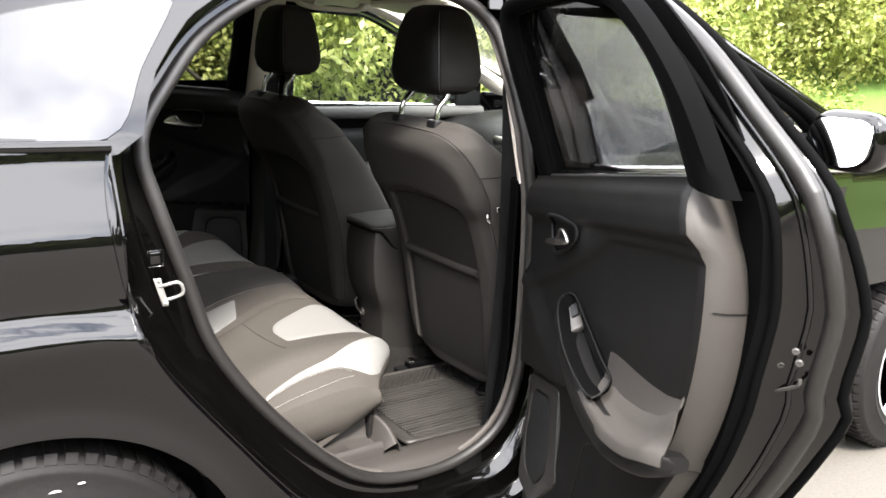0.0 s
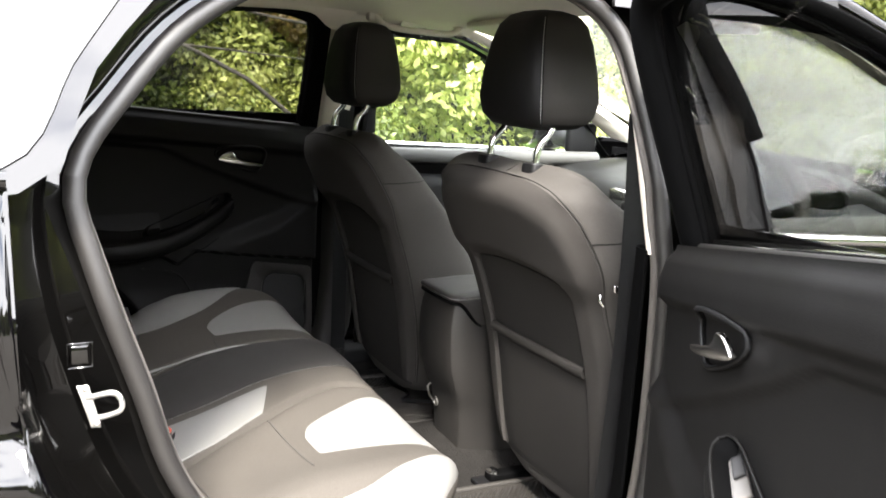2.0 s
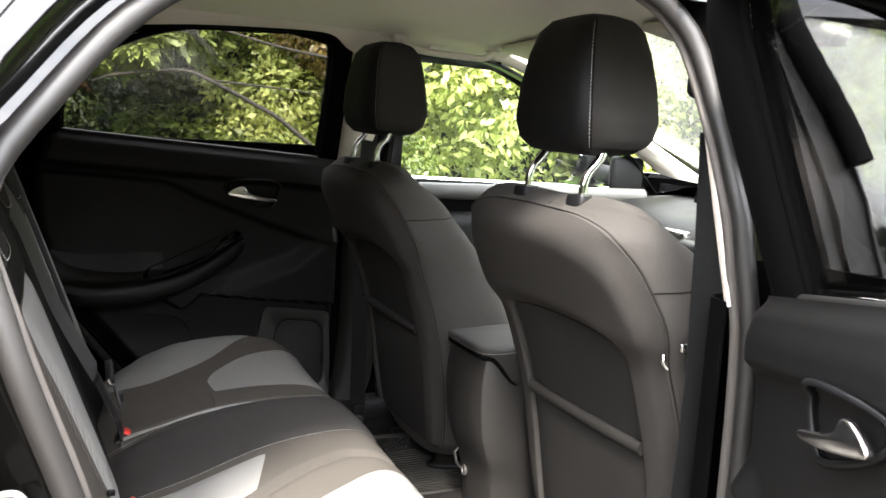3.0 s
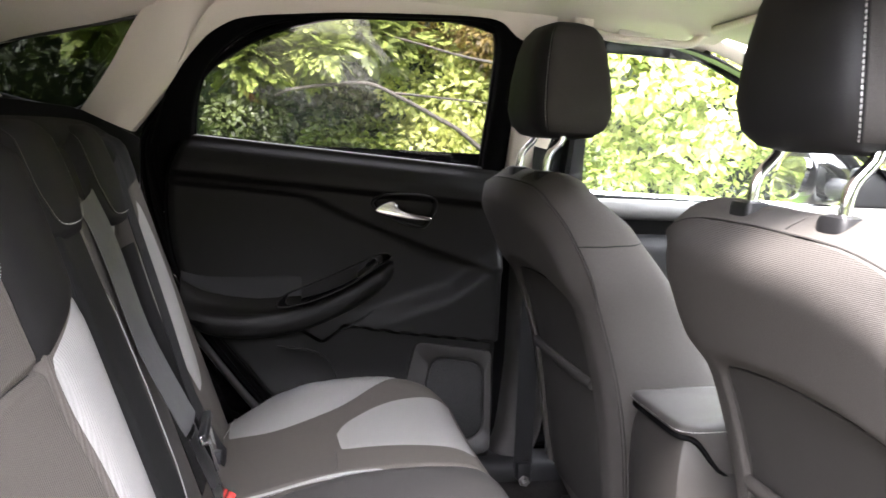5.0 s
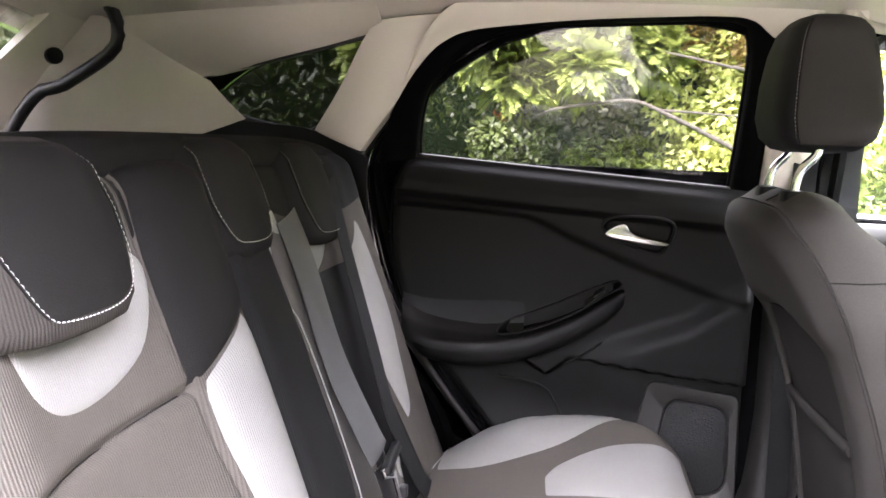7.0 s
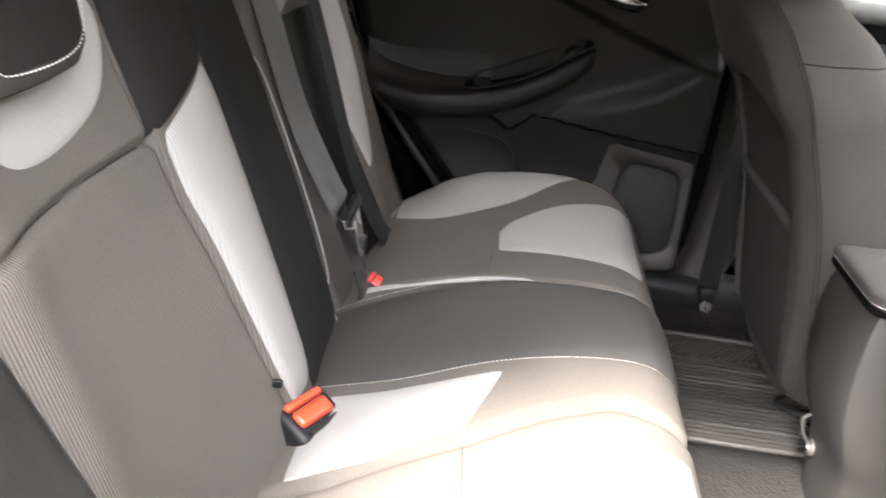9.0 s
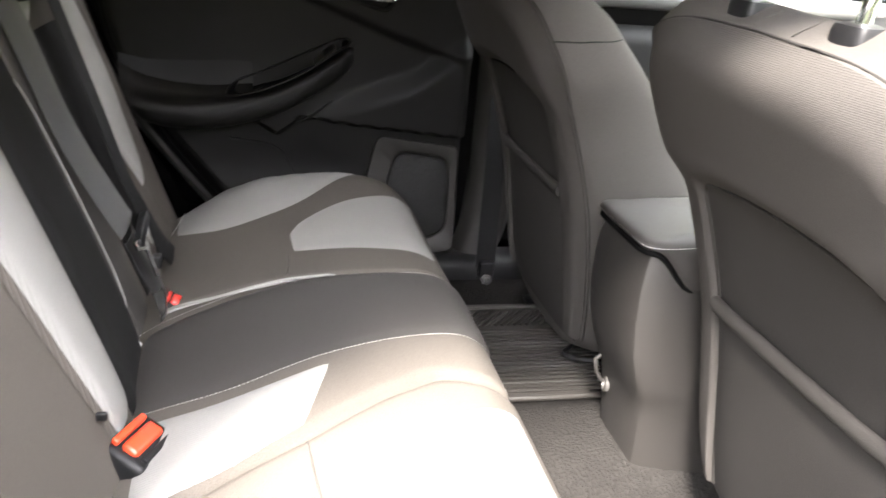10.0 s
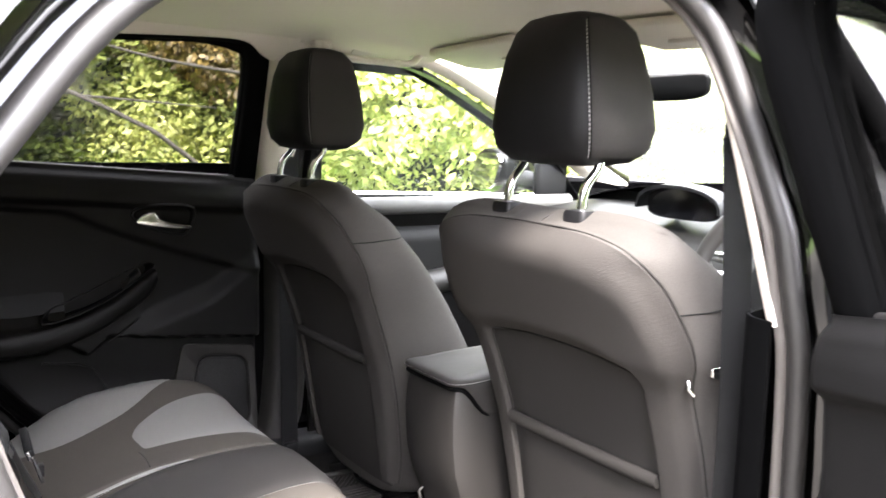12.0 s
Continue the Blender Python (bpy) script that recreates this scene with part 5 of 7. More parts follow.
def centre_belt():
    t = thing("rear_seat_belt", "grey seat belt hanging over the bench with a bright tongue", "seat belt")
    path = spline([(-.185, .135, 1.02), (-.148, .114, .95), (-.100, .106, .82), (-.048, .106, .715), (-.032, .109, .685)], 36)
    lean = np.array((.004, 0, .010))
    rows = [[p + np.array((0, s * .028, 0)) + lean * s + np.array((.003 * (1 - s * s), 0, 0)) for s in (-1, -.5, 0, .5, 1)] for p in path]
    sheet("webbing", np.array(rows), M_BELTG, t, "woven grey belt webbing", thick=.0015, out=(2, 0, 1))
    path = spline([(-.030, .098, .680), (-.014, .096, .640), (.004, .100, .600), (.012, .106, .565), (.008, .116, .530)], 24)
    w = np.interp(np.linspace(0, 1, 24), [0, .15, .6, 1], [.030, .026, .032, .026])
    sheet("lower_webbing", np.array([[p + np.array((.006 * (1 - s * s), s * ww, .006 * s)) for s in (-1, -.5, 0, .5, 1)] for p, ww in zip(path, w)]), M_BELTS, t, "shiny black lower webbing", thick=.0015, out=(2, 0, 1))
    dy = -.032
    tg = prism("tongue", [(-.016, .068 + dy, .688), (-.014, .152 + dy, .702), (-.010, .152 + dy, .688), (-.004, .132 + dy, .672), (.008, .130 + dy, .628), (.008, .098 + dy, .626), (-.004, .094 + dy, .668), (-.012, .070 + dy, .676)], (.005, 0, .002), M_CHROME, t, "bright belt tongue", r=.0008)
    rbox("slot", (.005, .106 + dy, .634), (.0145, .122 + dy, .652), M_BLACKPLASTIC, tg, r=.0015)
    prism("tongue_grip", [(-.018, .072 + dy, .690), (-.016, .148 + dy, .703), (-.012, .148 + dy, .692), (-.014, .072 + dy, .679)], (.012, 0, .003), M_BLACKPLASTIC, tg, "black tongue grip", r=.002)
    o = thing("rear_seat_belt_outboard", "black seat belt lying on the backrest side", "seat belt")
    path = spline([(-.20, .40, 1.06), (-.155, .345, .95), (-.10, .312, .80), (-.06, .300, .68), (-.02, .32, .58), (.0, .36, .53)], 30)
    sheet("webbing", np.array([[p + np.array((.010, s * .024, .008 * s)) for s in (-1, 0, 1)] for p in path]), M_BELT, o, "black belt webbing", thick=.0015, out=(2, 0, 1))


centre_belt()


def buckle(x, y, z, yaw, material, label):
    t = thing("seat_belt_buckle", label, "seat belt buckle", "belt buckles in the bench")
    rbox("housing", (-.022, -.030, -.060), (.022, .030, .030), M_BLACKPLASTIC, t, "black plastic housing", r=.007, seg=3)
    rbox("release_button", (-.010, -.021, .024), (.007, .021, .035), material, t, "bright release button", r=.004)
    rbox("button_rib", (-.0195, -.022, .028), (-.0125, .022, .0345), material, t, r=.002)
    rbox("slot", (.011, -.020, .028), (.017, .020, .034), M_BLACKPLASTIC, t, r=.001)
    t.matrix_world = pose(x, y, z, 0, 26, yaw) @ Matrix.Scale(1.3, 4)
    return t


buckle(.000, -.212, .518, -28, M_ORANGE, "orange-red seat belt buckle standing between the cushions")
b2 = buckle(.018, .146, .528, -6, M_RED, "red seat belt buckle almost sunk in the bench")
b2.scale = (.8, .7, .8)


# ---------------------------------------------------------------- front seats
_crease = spline([(.40, .120), (.425, .178), (.50, .210), (.60, .222), (.70, .226), (.78, .230), (.84, .232), (.868, .238), (.890, .250), (.925, .256), (.965, .251), (1.00, .242), (1.032, .220), (1.050, .172), (1.060, .105), (1.066, .040)], 120)
_wide = spline([(.40, .150), (.425, .215), (.50, .245), (.62, .250), (.74, .251), (.84, .252), (.90, .263), (.94, .267), (1.00, .263), (1.035, .252), (1.058, .230), (1.073, .192), (1.082, .130), (1.086, .050)], 120)
_rear = spline([(.400, .735), (.45, .722), (.54, .708), (.62, .696), (.70, .680), (.78, .656), (.86, .626), (.93, .594), (1.00, .556), (1.035, .538), (1.055, .540), (1.072, .556), (1.086, .585)], 120)
_deep = spline([(.400, .10), (.43, .20), (.50, .24), (.62, .232), (.74, .205), (.82, .188), (.888, .165), (.963, .138), (1.004, .128), (1.03, .108), (1.053, .085), (1.072, .058), (1.086, .012)], 120)
HEADREST = [(1.138, .616, .022, .060), (1.143, .615, .042, .086), (1.160, .614, .058, .102), (1.19, .613, .065, .107), (1.24, .614, .064, .100), (1.29, .617, .060, .087), (1.322, .620, .053, .075), (1.339, .623, .041, .060), (1.346, .624, .022, .040)]


def front_seat(outer):
    """A front seat about the car's centre line; z is the height over the ground."""
    t = thing("bucket_seat", "charcoal cloth front seat with a pocket on its back", "car seat", "front seats")
    at = lambda tab, z: np.interp(z, tab[:, 0], tab[:, 1])
    dip = lambda y, z: -.008 * np.exp(-(np.abs(y) / .105) ** 4) * sstep(1.045, 1.08, z)

    def section(z):
        """Half of a level cut: the back face out to its sewn edge, then the side wing and the front."""
        c, w, d = (float(at(q, z)) for q in (_crease, _wide, _deep))
        k = min(1.0, d / .12)
        back_ = spline([(0, 0), (c * .5, .001 * k), (c * .82, .005 * k), (c - .010, .011 * k), (c, .019 * k)], 16)
        m = d - .019 * k
        hollow = .040 * float(sstep(.45, .6, z) * (1 - sstep(.93, 1.03, z)))
        side_ = spline([(c, .019 * k), (c + (w - c) * .55, .019 * k + m * .16), (w, .019 * k + m * .45), (w - .001, .019 * k + m * .76), (w - .014, .019 * k + m * .97), (w - .040, d), (w * .62, d - hollow * .7), (0, d - hollow)], 30)
        return np.r_[back_[:-1], side_]

    hs = np.r_[.40, .408, .425, np.linspace(.45, .90, 19), np.linspace(.915, 1.03, 12), np.linspace(1.034, 1.086, 18)]
    rings = []
    for h in hs:
        q = section(h)
        loop = np.r_[q, q[-2:0:-1] * (-1, 1)]
        rings.append(np.stack([at(_rear, h) + loop[:, 1], loop[:, 0], h + dip(loop[:, 0], h)], 1))
    loft("backrest", rings, M_SEAT, t, "dark grey cloth backrest", angle=80)

    def rear(y, z, lift=0.0):
        """A place on the back face, lifted off it."""
        y, z, lift = np.broadcast_arrays(np.asarray(y, float), np.asarray(z, float), lift)
        u = np.clip(np.abs(y) / at(_crease, z), 0, 1)
        d = np.interp(u, [0, .5, .82, .96, 1], [0, .001, .005, .011, .019])
        return np.stack([at(_rear, z) + d - .93 * lift, y, z + .32 * lift], -1)

    def wing(z, f, s):
        """A place on the side wing, f from the sewn edge to the front."""
        q = np.array([section(float(a))[15 + int(round(18 * b))] for a, b in zip(z, f)])
        return np.stack([at(_rear, z) + q[:, 1], s * q[:, 0], z], 1)

    # wrapped back panel: an arch of padded cloth round the map pocket
    zc = np.linspace(.44, .86, 26)
    oh = np.r_[np.stack([at(_crease, zc) * .985, zc], 1), spline([(.236, .870), (.247, .893), (.2525, .925), (.2475, .965), (.238, 1.0), (.213, 1.030), (.168, 1.047), (.10, 1.056), (.0, 1.059)], 44)]
    ih = np.r_[spline([(.158, .44), (.162, .60), (.164, .72), (.166, .79), (.167, .835)], 26), spline([(.168, .842), (.166, .856), (.156, .866), (.12, .873), (.06, .879), (.0, .881)], 44)]
    O, I = np.r_[oh, oh[-2::-1] * (-1, 1)], np.r_[ih, ih[-2::-1] * (-1, 1)]
    w = np.r_[0, .04, .1, .18, .28, .4, .52, .64, .76, .86, .91, .94, .965, .985, 1]
    Q = O[:, None] * (1 - w)[None, :, None] + I[:, None] * w[None, :, None]
    amp = .013 + .018 * sstep(.845, .885, Q[..., 1])
    lift = .0025 + amp * (sstep(0, .34, w) - 1.1 * sstep(.90, 1, w) ** 1.6)[None]
    sheet("upper_back_panel", rear(Q[..., 0], Q[..., 1], lift), M_BAND, t, "charcoal wrapped back panel with side columns", thick=.004, out=(-3, 0, 1.5), angle=80)
    # pocket panel inside the arch, its front and its rolled hem
    hh = np.linspace(.43, .892, 20)
    q = np.linspace(-1, 1, 40)
    sheet("pocket_panel", rear(.172 * q[:, None] + 0 * hh[None], hh[None] + 0 * q[:, None], .0025), M_POCKET, t, "black cloth map pocket", thick=.004, out=(-3, 0, 1.5), angle=75)
    rows = [rear(q * .160, zz + 0 * q, lf * (1 - .55 * q**8)) for zz, lf in ((.445, .005), (.50, .010), (.57, .013), (.64, .014), (.69, .012), (.703, .009))]
    sheet("pocket_front", np.stack(rows, 1), M_POCKET, t, "dark grey pocket front", thick=.003, out=(-3, 0, 1.5), angle=75)
    tube("pocket_hem", rear(q * .163, .709 + 0 * q, .012), .0105, M_POCKET, t, "rolled elastic pocket hem", up=(1, 0, 0), flat=.7, sides=10)
    for s in (-1, 1):
        tube("piping", rear(s * ih[:, 0], ih[:, 1], .0035), .0022, M_POCKET, t, "dark piping", up=(1, 0, 0), sides=6)
        p = rear(s * .238, .872, .006)
        if s == outer:
            tube("seam_clip", [p + np.array((-.004, 0, .006)), p + np.array((-.006, s * .004, -.004)), p + np.array((.000, s * .008, -.012))], .0026, M_SATIN, t, "pale seam clip", up=(0, 1, 0), sides=6)
        edge = np.r_[np.stack([at(_crease, zc), zc], 1), oh[26:] * (1.012, 1.0) + (0, .002)]
        tube("side_seam", rear(s * edge[:, 0], edge[:, 1], .001), .0014, M_POCKET, t, "sewn edge of the back panel", up=(0, 1, 0), sides=6)
        hs2 = np.linspace(.62, 1.03, 60)
        st = wing(hs2, np.full(60, 1.0), s)
        stitching("stitching", st, t, (.5, s, .3))
        tube("wing_seam", st - (.002, 0, 0), .0014, M_POCKET, t, "sewn front edge of the wing", up=(0, 1, 0), sides=6)
        tube("shoulder_seam", wing(np.linspace(.968, .985, 14), np.linspace(0, .95, 14), s) + (0, s * .0004, 0), .0010, M_CLOTH_D, t, "fine shoulder seam", up=(0, 0, 1), sides=6)
    # cushion, base and rails
    rings = []
    for k, (x, zt, zb, w) in enumerate([(.80, .52, .40, .20), (.86, .545, .36, .245), (1.0, .55, .35, .255), (1.15, .565, .36, .255), (1.26, .57, .38, .25), (1.31, .545, .42, .23)]):
        a = np.arange(32) * 2 * math.pi / 32
        c, s = np.cos(a), np.sin(a)
        rings.append(np.stack([np.full(32, x), w * np.sign(c) * np.abs(c) ** .6, (zt + zb) / 2 + (zt - zb) / 2 * np.sign(s) * np.abs(s) ** .6], 1))
    loft("seat_cushion", rings, M_SEAT, t, "dark grey cloth cushion", angle=70)
    for s in (-1, 1):
        x0 = .70 if outer < 0 < s else .80
        rbox("seat_rail", (x0, s * .19 - .016, .332), (1.25, s * .19 + .016, .356), M_FRAME, t, "black seat rail", r=.004)
        rbox("rail_channel", (x0 - .03, s * .19 - .024, .328), (1.20, s * .19 + .024, .340), M_BLACKPLASTIC, t, "black rail channel", r=.003)
        rbox("side_cover", (.80, s * .245 - .015, .37), (1.22, s * .245 + .015, .47), M_BLACKPLASTIC, t, "black plastic side cover", r=.01)
        lathe("rail_bolt", [(.014, 0), (.014, .006), (.008, .010)], (x0 + .012, s * .19, .356), (0, 0, 1), M_CHROME, t, "bright rail end", n=6)
    rbox("base_frame", (.90, -.18, .365), (1.2, .18, .41), M_FRAME, t, "black seat frame", r=.01)
    tube("cable_loom", spline([(.80, .10, .40), (.77, .06, .36), (.80, -.02, .345), (.76, -.08, .350), (.84, -.14, .36)], 24), .005, M_BLACKPLASTIC, t, "black cable under the seat", sides=6)
    # headrest
    E_ = 4.4
    hr = []
    for z, xx, hx, hy in HEADREST:
        r = superring(0, 0, z, hx, hy, 56, E_)
        r[:, 0] += xx + .045 * (r[:, 1] / .12) ** 2 * (r[:, 0] > 0)
        hr.append(r)
    head = loft("headrest", hr, M_HEADREST, t, "charcoal headrest with a sewn edge", angle=70)
    hz, hc, hx, hy = (np.array([r[k] for r in HEADREST]) for k in range(4))
    for s in (-1, 1):
        zz = np.linspace(1.15, 1.334, 24)
        u = .962
        edge = np.stack([np.interp(zz, hz, hc) - np.interp(zz, hz, hx) * (1 - u**E_) ** (1 / E_), s * np.interp(zz, hz, hy) * u, zz], 1)
        stitching("stitching", edge, head, (-.75, s * .66, 0), r=.0009, lift=.0015)
        tube("seam", edge + (-.0005, s * .0035, 0), .0016, M_CLOTH_D, head, "sewn edge", up=(0, 1, 0), sides=6)
        ang = np.radians(np.linspace(112, 38, 18))
        cs, sn = np.cos(ang), np.sin(ang)
        rows = []
        for z in np.linspace(1.150, 1.336, 26):
            c_, bx, by_ = (float(np.interp(z, hz, v)) for v in (hc, hx, hy))
            ex, ey = bx * np.sign(cs) * np.abs(cs) ** (2 / E_), s * by_ * np.abs(sn) ** (2 / E_)
            rows.append(np.stack([c_ + ex + .045 * (ey / .12) ** 2 * (ex > 0) + .0016 * cs, ey + s * .0016 * sn, np.full(18, z)], 1))
        sheet("side_panel", np.array(rows), M_SIDE, head, "charcoal cloth side panel", thick=.001, out=(0, s * 3, 1.2), angle=75)
        tube("headrest_post", spline([(.614, s * .080, 1.160), (.610, s * .080, 1.135), (.588, s * .080, 1.108), (.582, s * .080, 1.07)], 12), .0068, M_CHROME, t, "chrome headrest post", up=(0, 1, 0), sides=12)
        cap = [superring(.582, s * .080, z, a, b, 24, 4) for z, a, b in ((1.060, .017, .022), (1.074, .017, .022), (1.080, .015, .020), (1.082, .009, .011))]
        loft("post_guide", cap, M_BLACKPLASTIC, t, "black post guide")
    return t


seat_l = front_seat(1)
seat_l.matrix_world = pose(-.030, .362, 0)
seat_r = front_seat(-1)
seat_r.matrix_world = pose(.022, -.388, 0)


# ---------------------------------------------------------------- floor, tunnel, console
def floor():
    xs, ys = np.linspace(-.05, 2.0, 60), np.linspace(-.75, .75, 80)
    def z(x, y):
        tun = .055 * np.exp(-(np.abs(y) / .13) ** 4)
        side = .03 * sstep(.66, .74, abs(y))
        return .325 + tun + side
    ob = sheet("floor", [[(x, y, float(z(x, y))) for y in ys] for x in xs], M_CARPET, None, "", thick=.02, out=(1, 0, 4))
    tagged(ob, "grey carpeted car floor with a low tunnel", "floor", kind="structure")
    under = sheet("heel_panel", [[(.345 - .01 * w, y, .475 - .155 * w) for y in np.linspace(-.66, .66, 20)] for w in np.linspace(0, 1, 6)], M_CARPET, None, "", thick=.01, out=(4, 0, .5))
    tagged(under, "grey carpet panel under the bench", "panel", kind="structure")
    for s in (-1, 1):
        prof = spline([(.665, .335), (.672, .372), (.70, .388), (.745, .384), (.762, .365)], 12)
        xs2 = np.linspace(.12, 1.7, 30)
        # light by the open door and shade opposite are put into the two colours
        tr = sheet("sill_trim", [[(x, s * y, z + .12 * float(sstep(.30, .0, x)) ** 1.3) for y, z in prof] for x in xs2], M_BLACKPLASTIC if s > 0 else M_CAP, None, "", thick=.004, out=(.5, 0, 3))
        tagged(tr, "plastic sill trim in a shaded black" if s > 0 else "plastic sill trim in a sunlit grey-brown", "trim", kind="structure")


floor()


def foot_mat(lo, hi):
    t = thing("floor_mat", "black ribbed rubber mat on the rear footwell floor", "floor mat", "rear floor mats")
    x0, x1, z = .47, .86, .333
    loop = spline([(x0 + .03, lo), (x1 - .03, lo), (x1, lo + .03), (x1, hi - .03), (x1 - .03, hi), (x0 + .06, hi), (x0, hi - .06), (x0, lo + .03)], 60, True)
    prism("base", np.c_[loop, np.full(60, z)], (0, 0, .006), M_MAT, t, "black rubber base", r=.002)
    tube("rim", np.c_[loop, np.full(60, z + .008)], .006, M_MAT, t, "raised rubber rim", closed=True, sides=8)
    y = lo + .022
    while y < hi - .085:
        tube("rib", [(x0 + .03, y, z + .007), ((x0 + x1) / 2, y, z + .007), (x1 - .025, y, z + .007)], .0042, M_MAT, t, "raised rib", sides=6)
        y += .0135
    x = x0 + .03
    while x < x1 - .085:
        tube("slanted_rib", [(x, hi - .076, z + .007), (x + .055, hi - .018, z + .007)], .0038, M_MAT, t, "short slanted rib", sides=6)
        x += .0135


foot_mat(-.605, -.232)
foot_mat(.155, .505)


def sill_bin():
    t = thing("sill_bin", "grey-brown plastic tray beside the bench foot", "trim tray")
    xs = np.linspace(.15, .345, 24)
    k = (xs - .15) / .195
    row = lambda y, z: np.stack([xs, y + 0 * xs, z + 0 * xs], 1)
    top_ = np.interp(xs, [.15, .18, .272, .313, .345], [.424, .425, .436, .456, .474])
    rows = [row(-.60, top_ + .006), row(-.630, top_ + .002), row(-.637, top_ - .002), row(-.643, top_ * .4 + .252), row(-.650, .422 - .006 * k), row(-.656, .418 - .007 * k), row(-.684, .408 - .007 * k), row(-.689, .410 - .002 * k), row(-.694, .414 + .003 * k), row(-.700, .413 + .003 * k), row(-.705, .404), row(-.710, .37), row(-.712, .34)]
    sheet("tray", np.stack(rows, 1), M_CAP, t, "moulded tray with a small well", thick=.003, out=(0, -1, 2), angle=65)
    f = np.linspace(0, 1, 12)[:, None]
    rim = np.array((.345, -.634, .464)) * (1 - f) + np.array((.373, -.710, .410)) * f + np.array((.006, -.004, .006)) * np.sin(f * math.pi)
    foot = np.array((.334, -.648, .412)) * (1 - f) + np.array((.345, -.704, .396)) * f
    base = np.array((.405, -.622, .340)) * (1 - f) + np.array((.386, -.718, .340)) * f
    sheet("tray_end", np.stack([foot - (0, 0, .006), foot, foot * .15 + rim * .85, rim - (.003, 0, .0015), rim, rim + (.006, 0, -.001), rim + (.011, 0, -.008), rim * .5 + base * .5 + (.006, 0, 0), base], 1), M_CAP, t, "raised front end of the tray", thick=.003, out=(0, -1, 2), angle=65)
    lathe("clip", [(.007, 0), (.007, .003), (.003, .004)], (.336, -.632, .474), (.1, -.5, 1), M_BLACKPLASTIC, t, "black trim clip", n=12)


sill_bin()


def console():
    t = thing("centre_console", "charcoal centre console with a padded armrest lid", "console")
    YC = -.024
    prof = [(.335, .704, .062, .080), (.38, .698, .066, .084), (.44, .694, .072, .088), (.485, .688, .078, .094), (.50, .682, .083, .096), (.53, .670, .086, .098), (.57, .658, .087, .099), (.62, .652, .087, .099), (.67, .651, .086, .098), (.700, .654, .084, .096), (.728, .660, .080, .092)]
    rings = []
    for z, x, a, b in prof:
        half = [(1.20, b), (.90, b), (x + .10, b), (x + .045, a + .008), (x + .012, a + .001), (x + .004, a - .004), (x, a - .013), (x - .003, a * .4), (x - .003, 0)]
        dz = -.045 * float(sstep(.62, .728, z))
        lower = lambda xx: z + dz * float(sstep(x + .01, x + .075, xx))
        rings.append([(xx, YC + yy, lower(xx)) for xx, yy in half] + [(xx, YC - yy, lower(xx)) for xx, yy in reversed(half[:-1])])
    loft("body", rings, M_TRIM2, t, "charcoal plastic console body", angle=32)
    lid = []
    for k, (dz, g) in enumerate(((0, -.004), (.004, .0), (.5, .0015), (.80, -.001), (.92, -.006), (.985, -.014), (1.0, -.030))):
        r = superring(.872, YC, 0, .224 + g, .093 + g, 72, 11)
        low = .732 - .058 * sstep(.664, .730, r[:, 0])
        high = .749 + .008 * sstep(.66, .80, r[:, 0])
        r[:, 2] = low + (high - low) * (dz if dz > .01 else 0) + (dz if dz <= .01 else 0)
        lid.append(r)
    lid_ob = loft("armrest_lid", lid, M_LEATHER, t, "padded leather-cloth lid", angle=60)
    gap = superring(.872, YC, 0, .221, .090, 72, 11)
    gap[:, 2] = .7285 - .058 * sstep(.664, .730, gap[:, 0])
    tube("lid_gap", gap, .004, M_FRAME, t, "dark gap under the lid", closed=True, sides=6)
    q = superring(.872, YC, 0, .2255, .0945, 120, 11)
    q[:, 2] = .741 + .006 * sstep(.66, .80, q[:, 0])
    for k in (20, 56):
        stitching("stitching", q[k:k + 36] + (0, 0, -.002), lid_ob, (-.3, -.9 if k > 50 else .9, .3), lift=.0008, r=.0005)
    sh = thing("console_power_socket", "round metal-rimmed socket with a hook low on the console", "socket")
    lathe("rim", [(.013, 0), (.013, .006), (.009, .007), (.008, .002)], (.692, .012, .452), (-1, .25, .1), M_BOLT, sh, "dull metal socket rim", n=20)
    lathe("cap", [(.008, .002), (.008, .004), (.002, .005)], (.692, .012, .452), (-1, .25, .1), M_BLACKPLASTIC, sh, n=16)
    tube("hook", [(.684, .036, .492), (.674, .034, .486), (.678, .030, .464), (.688, .026, .450)], .0032, M_TRIM2, sh, "small grey hook", up=(0, 1, 0))
    fr = thing("front_console", "dark front console with gear lever and handbrake", "console")
    rbox("base", (1.12, -.11, .34), (1.62, .11, .62), M_BLACKPLASTIC, fr, r=.03)
    tube("handbrake", [(1.0, -.07, .74), (1.08, -.07, .82), (1.20, -.07, .86)], .014, M_TRIM2, fr, "handbrake lever", up=(0, 1, 0))
    tube("gear_lever", [(1.34, 0, .60), (1.33, 0, .74)], .012, M_LEATHER, fr, "gear lever", up=(0, 1, 0))
    lathe("gear_knob", [(.010, -.03), (.024, -.015), (.026, .005), (.016, .022), (.002, .026)], (1.33, 0, .755), (0, 0, 1), M_SATIN, fr, "silver gear knob", n=20)


console()


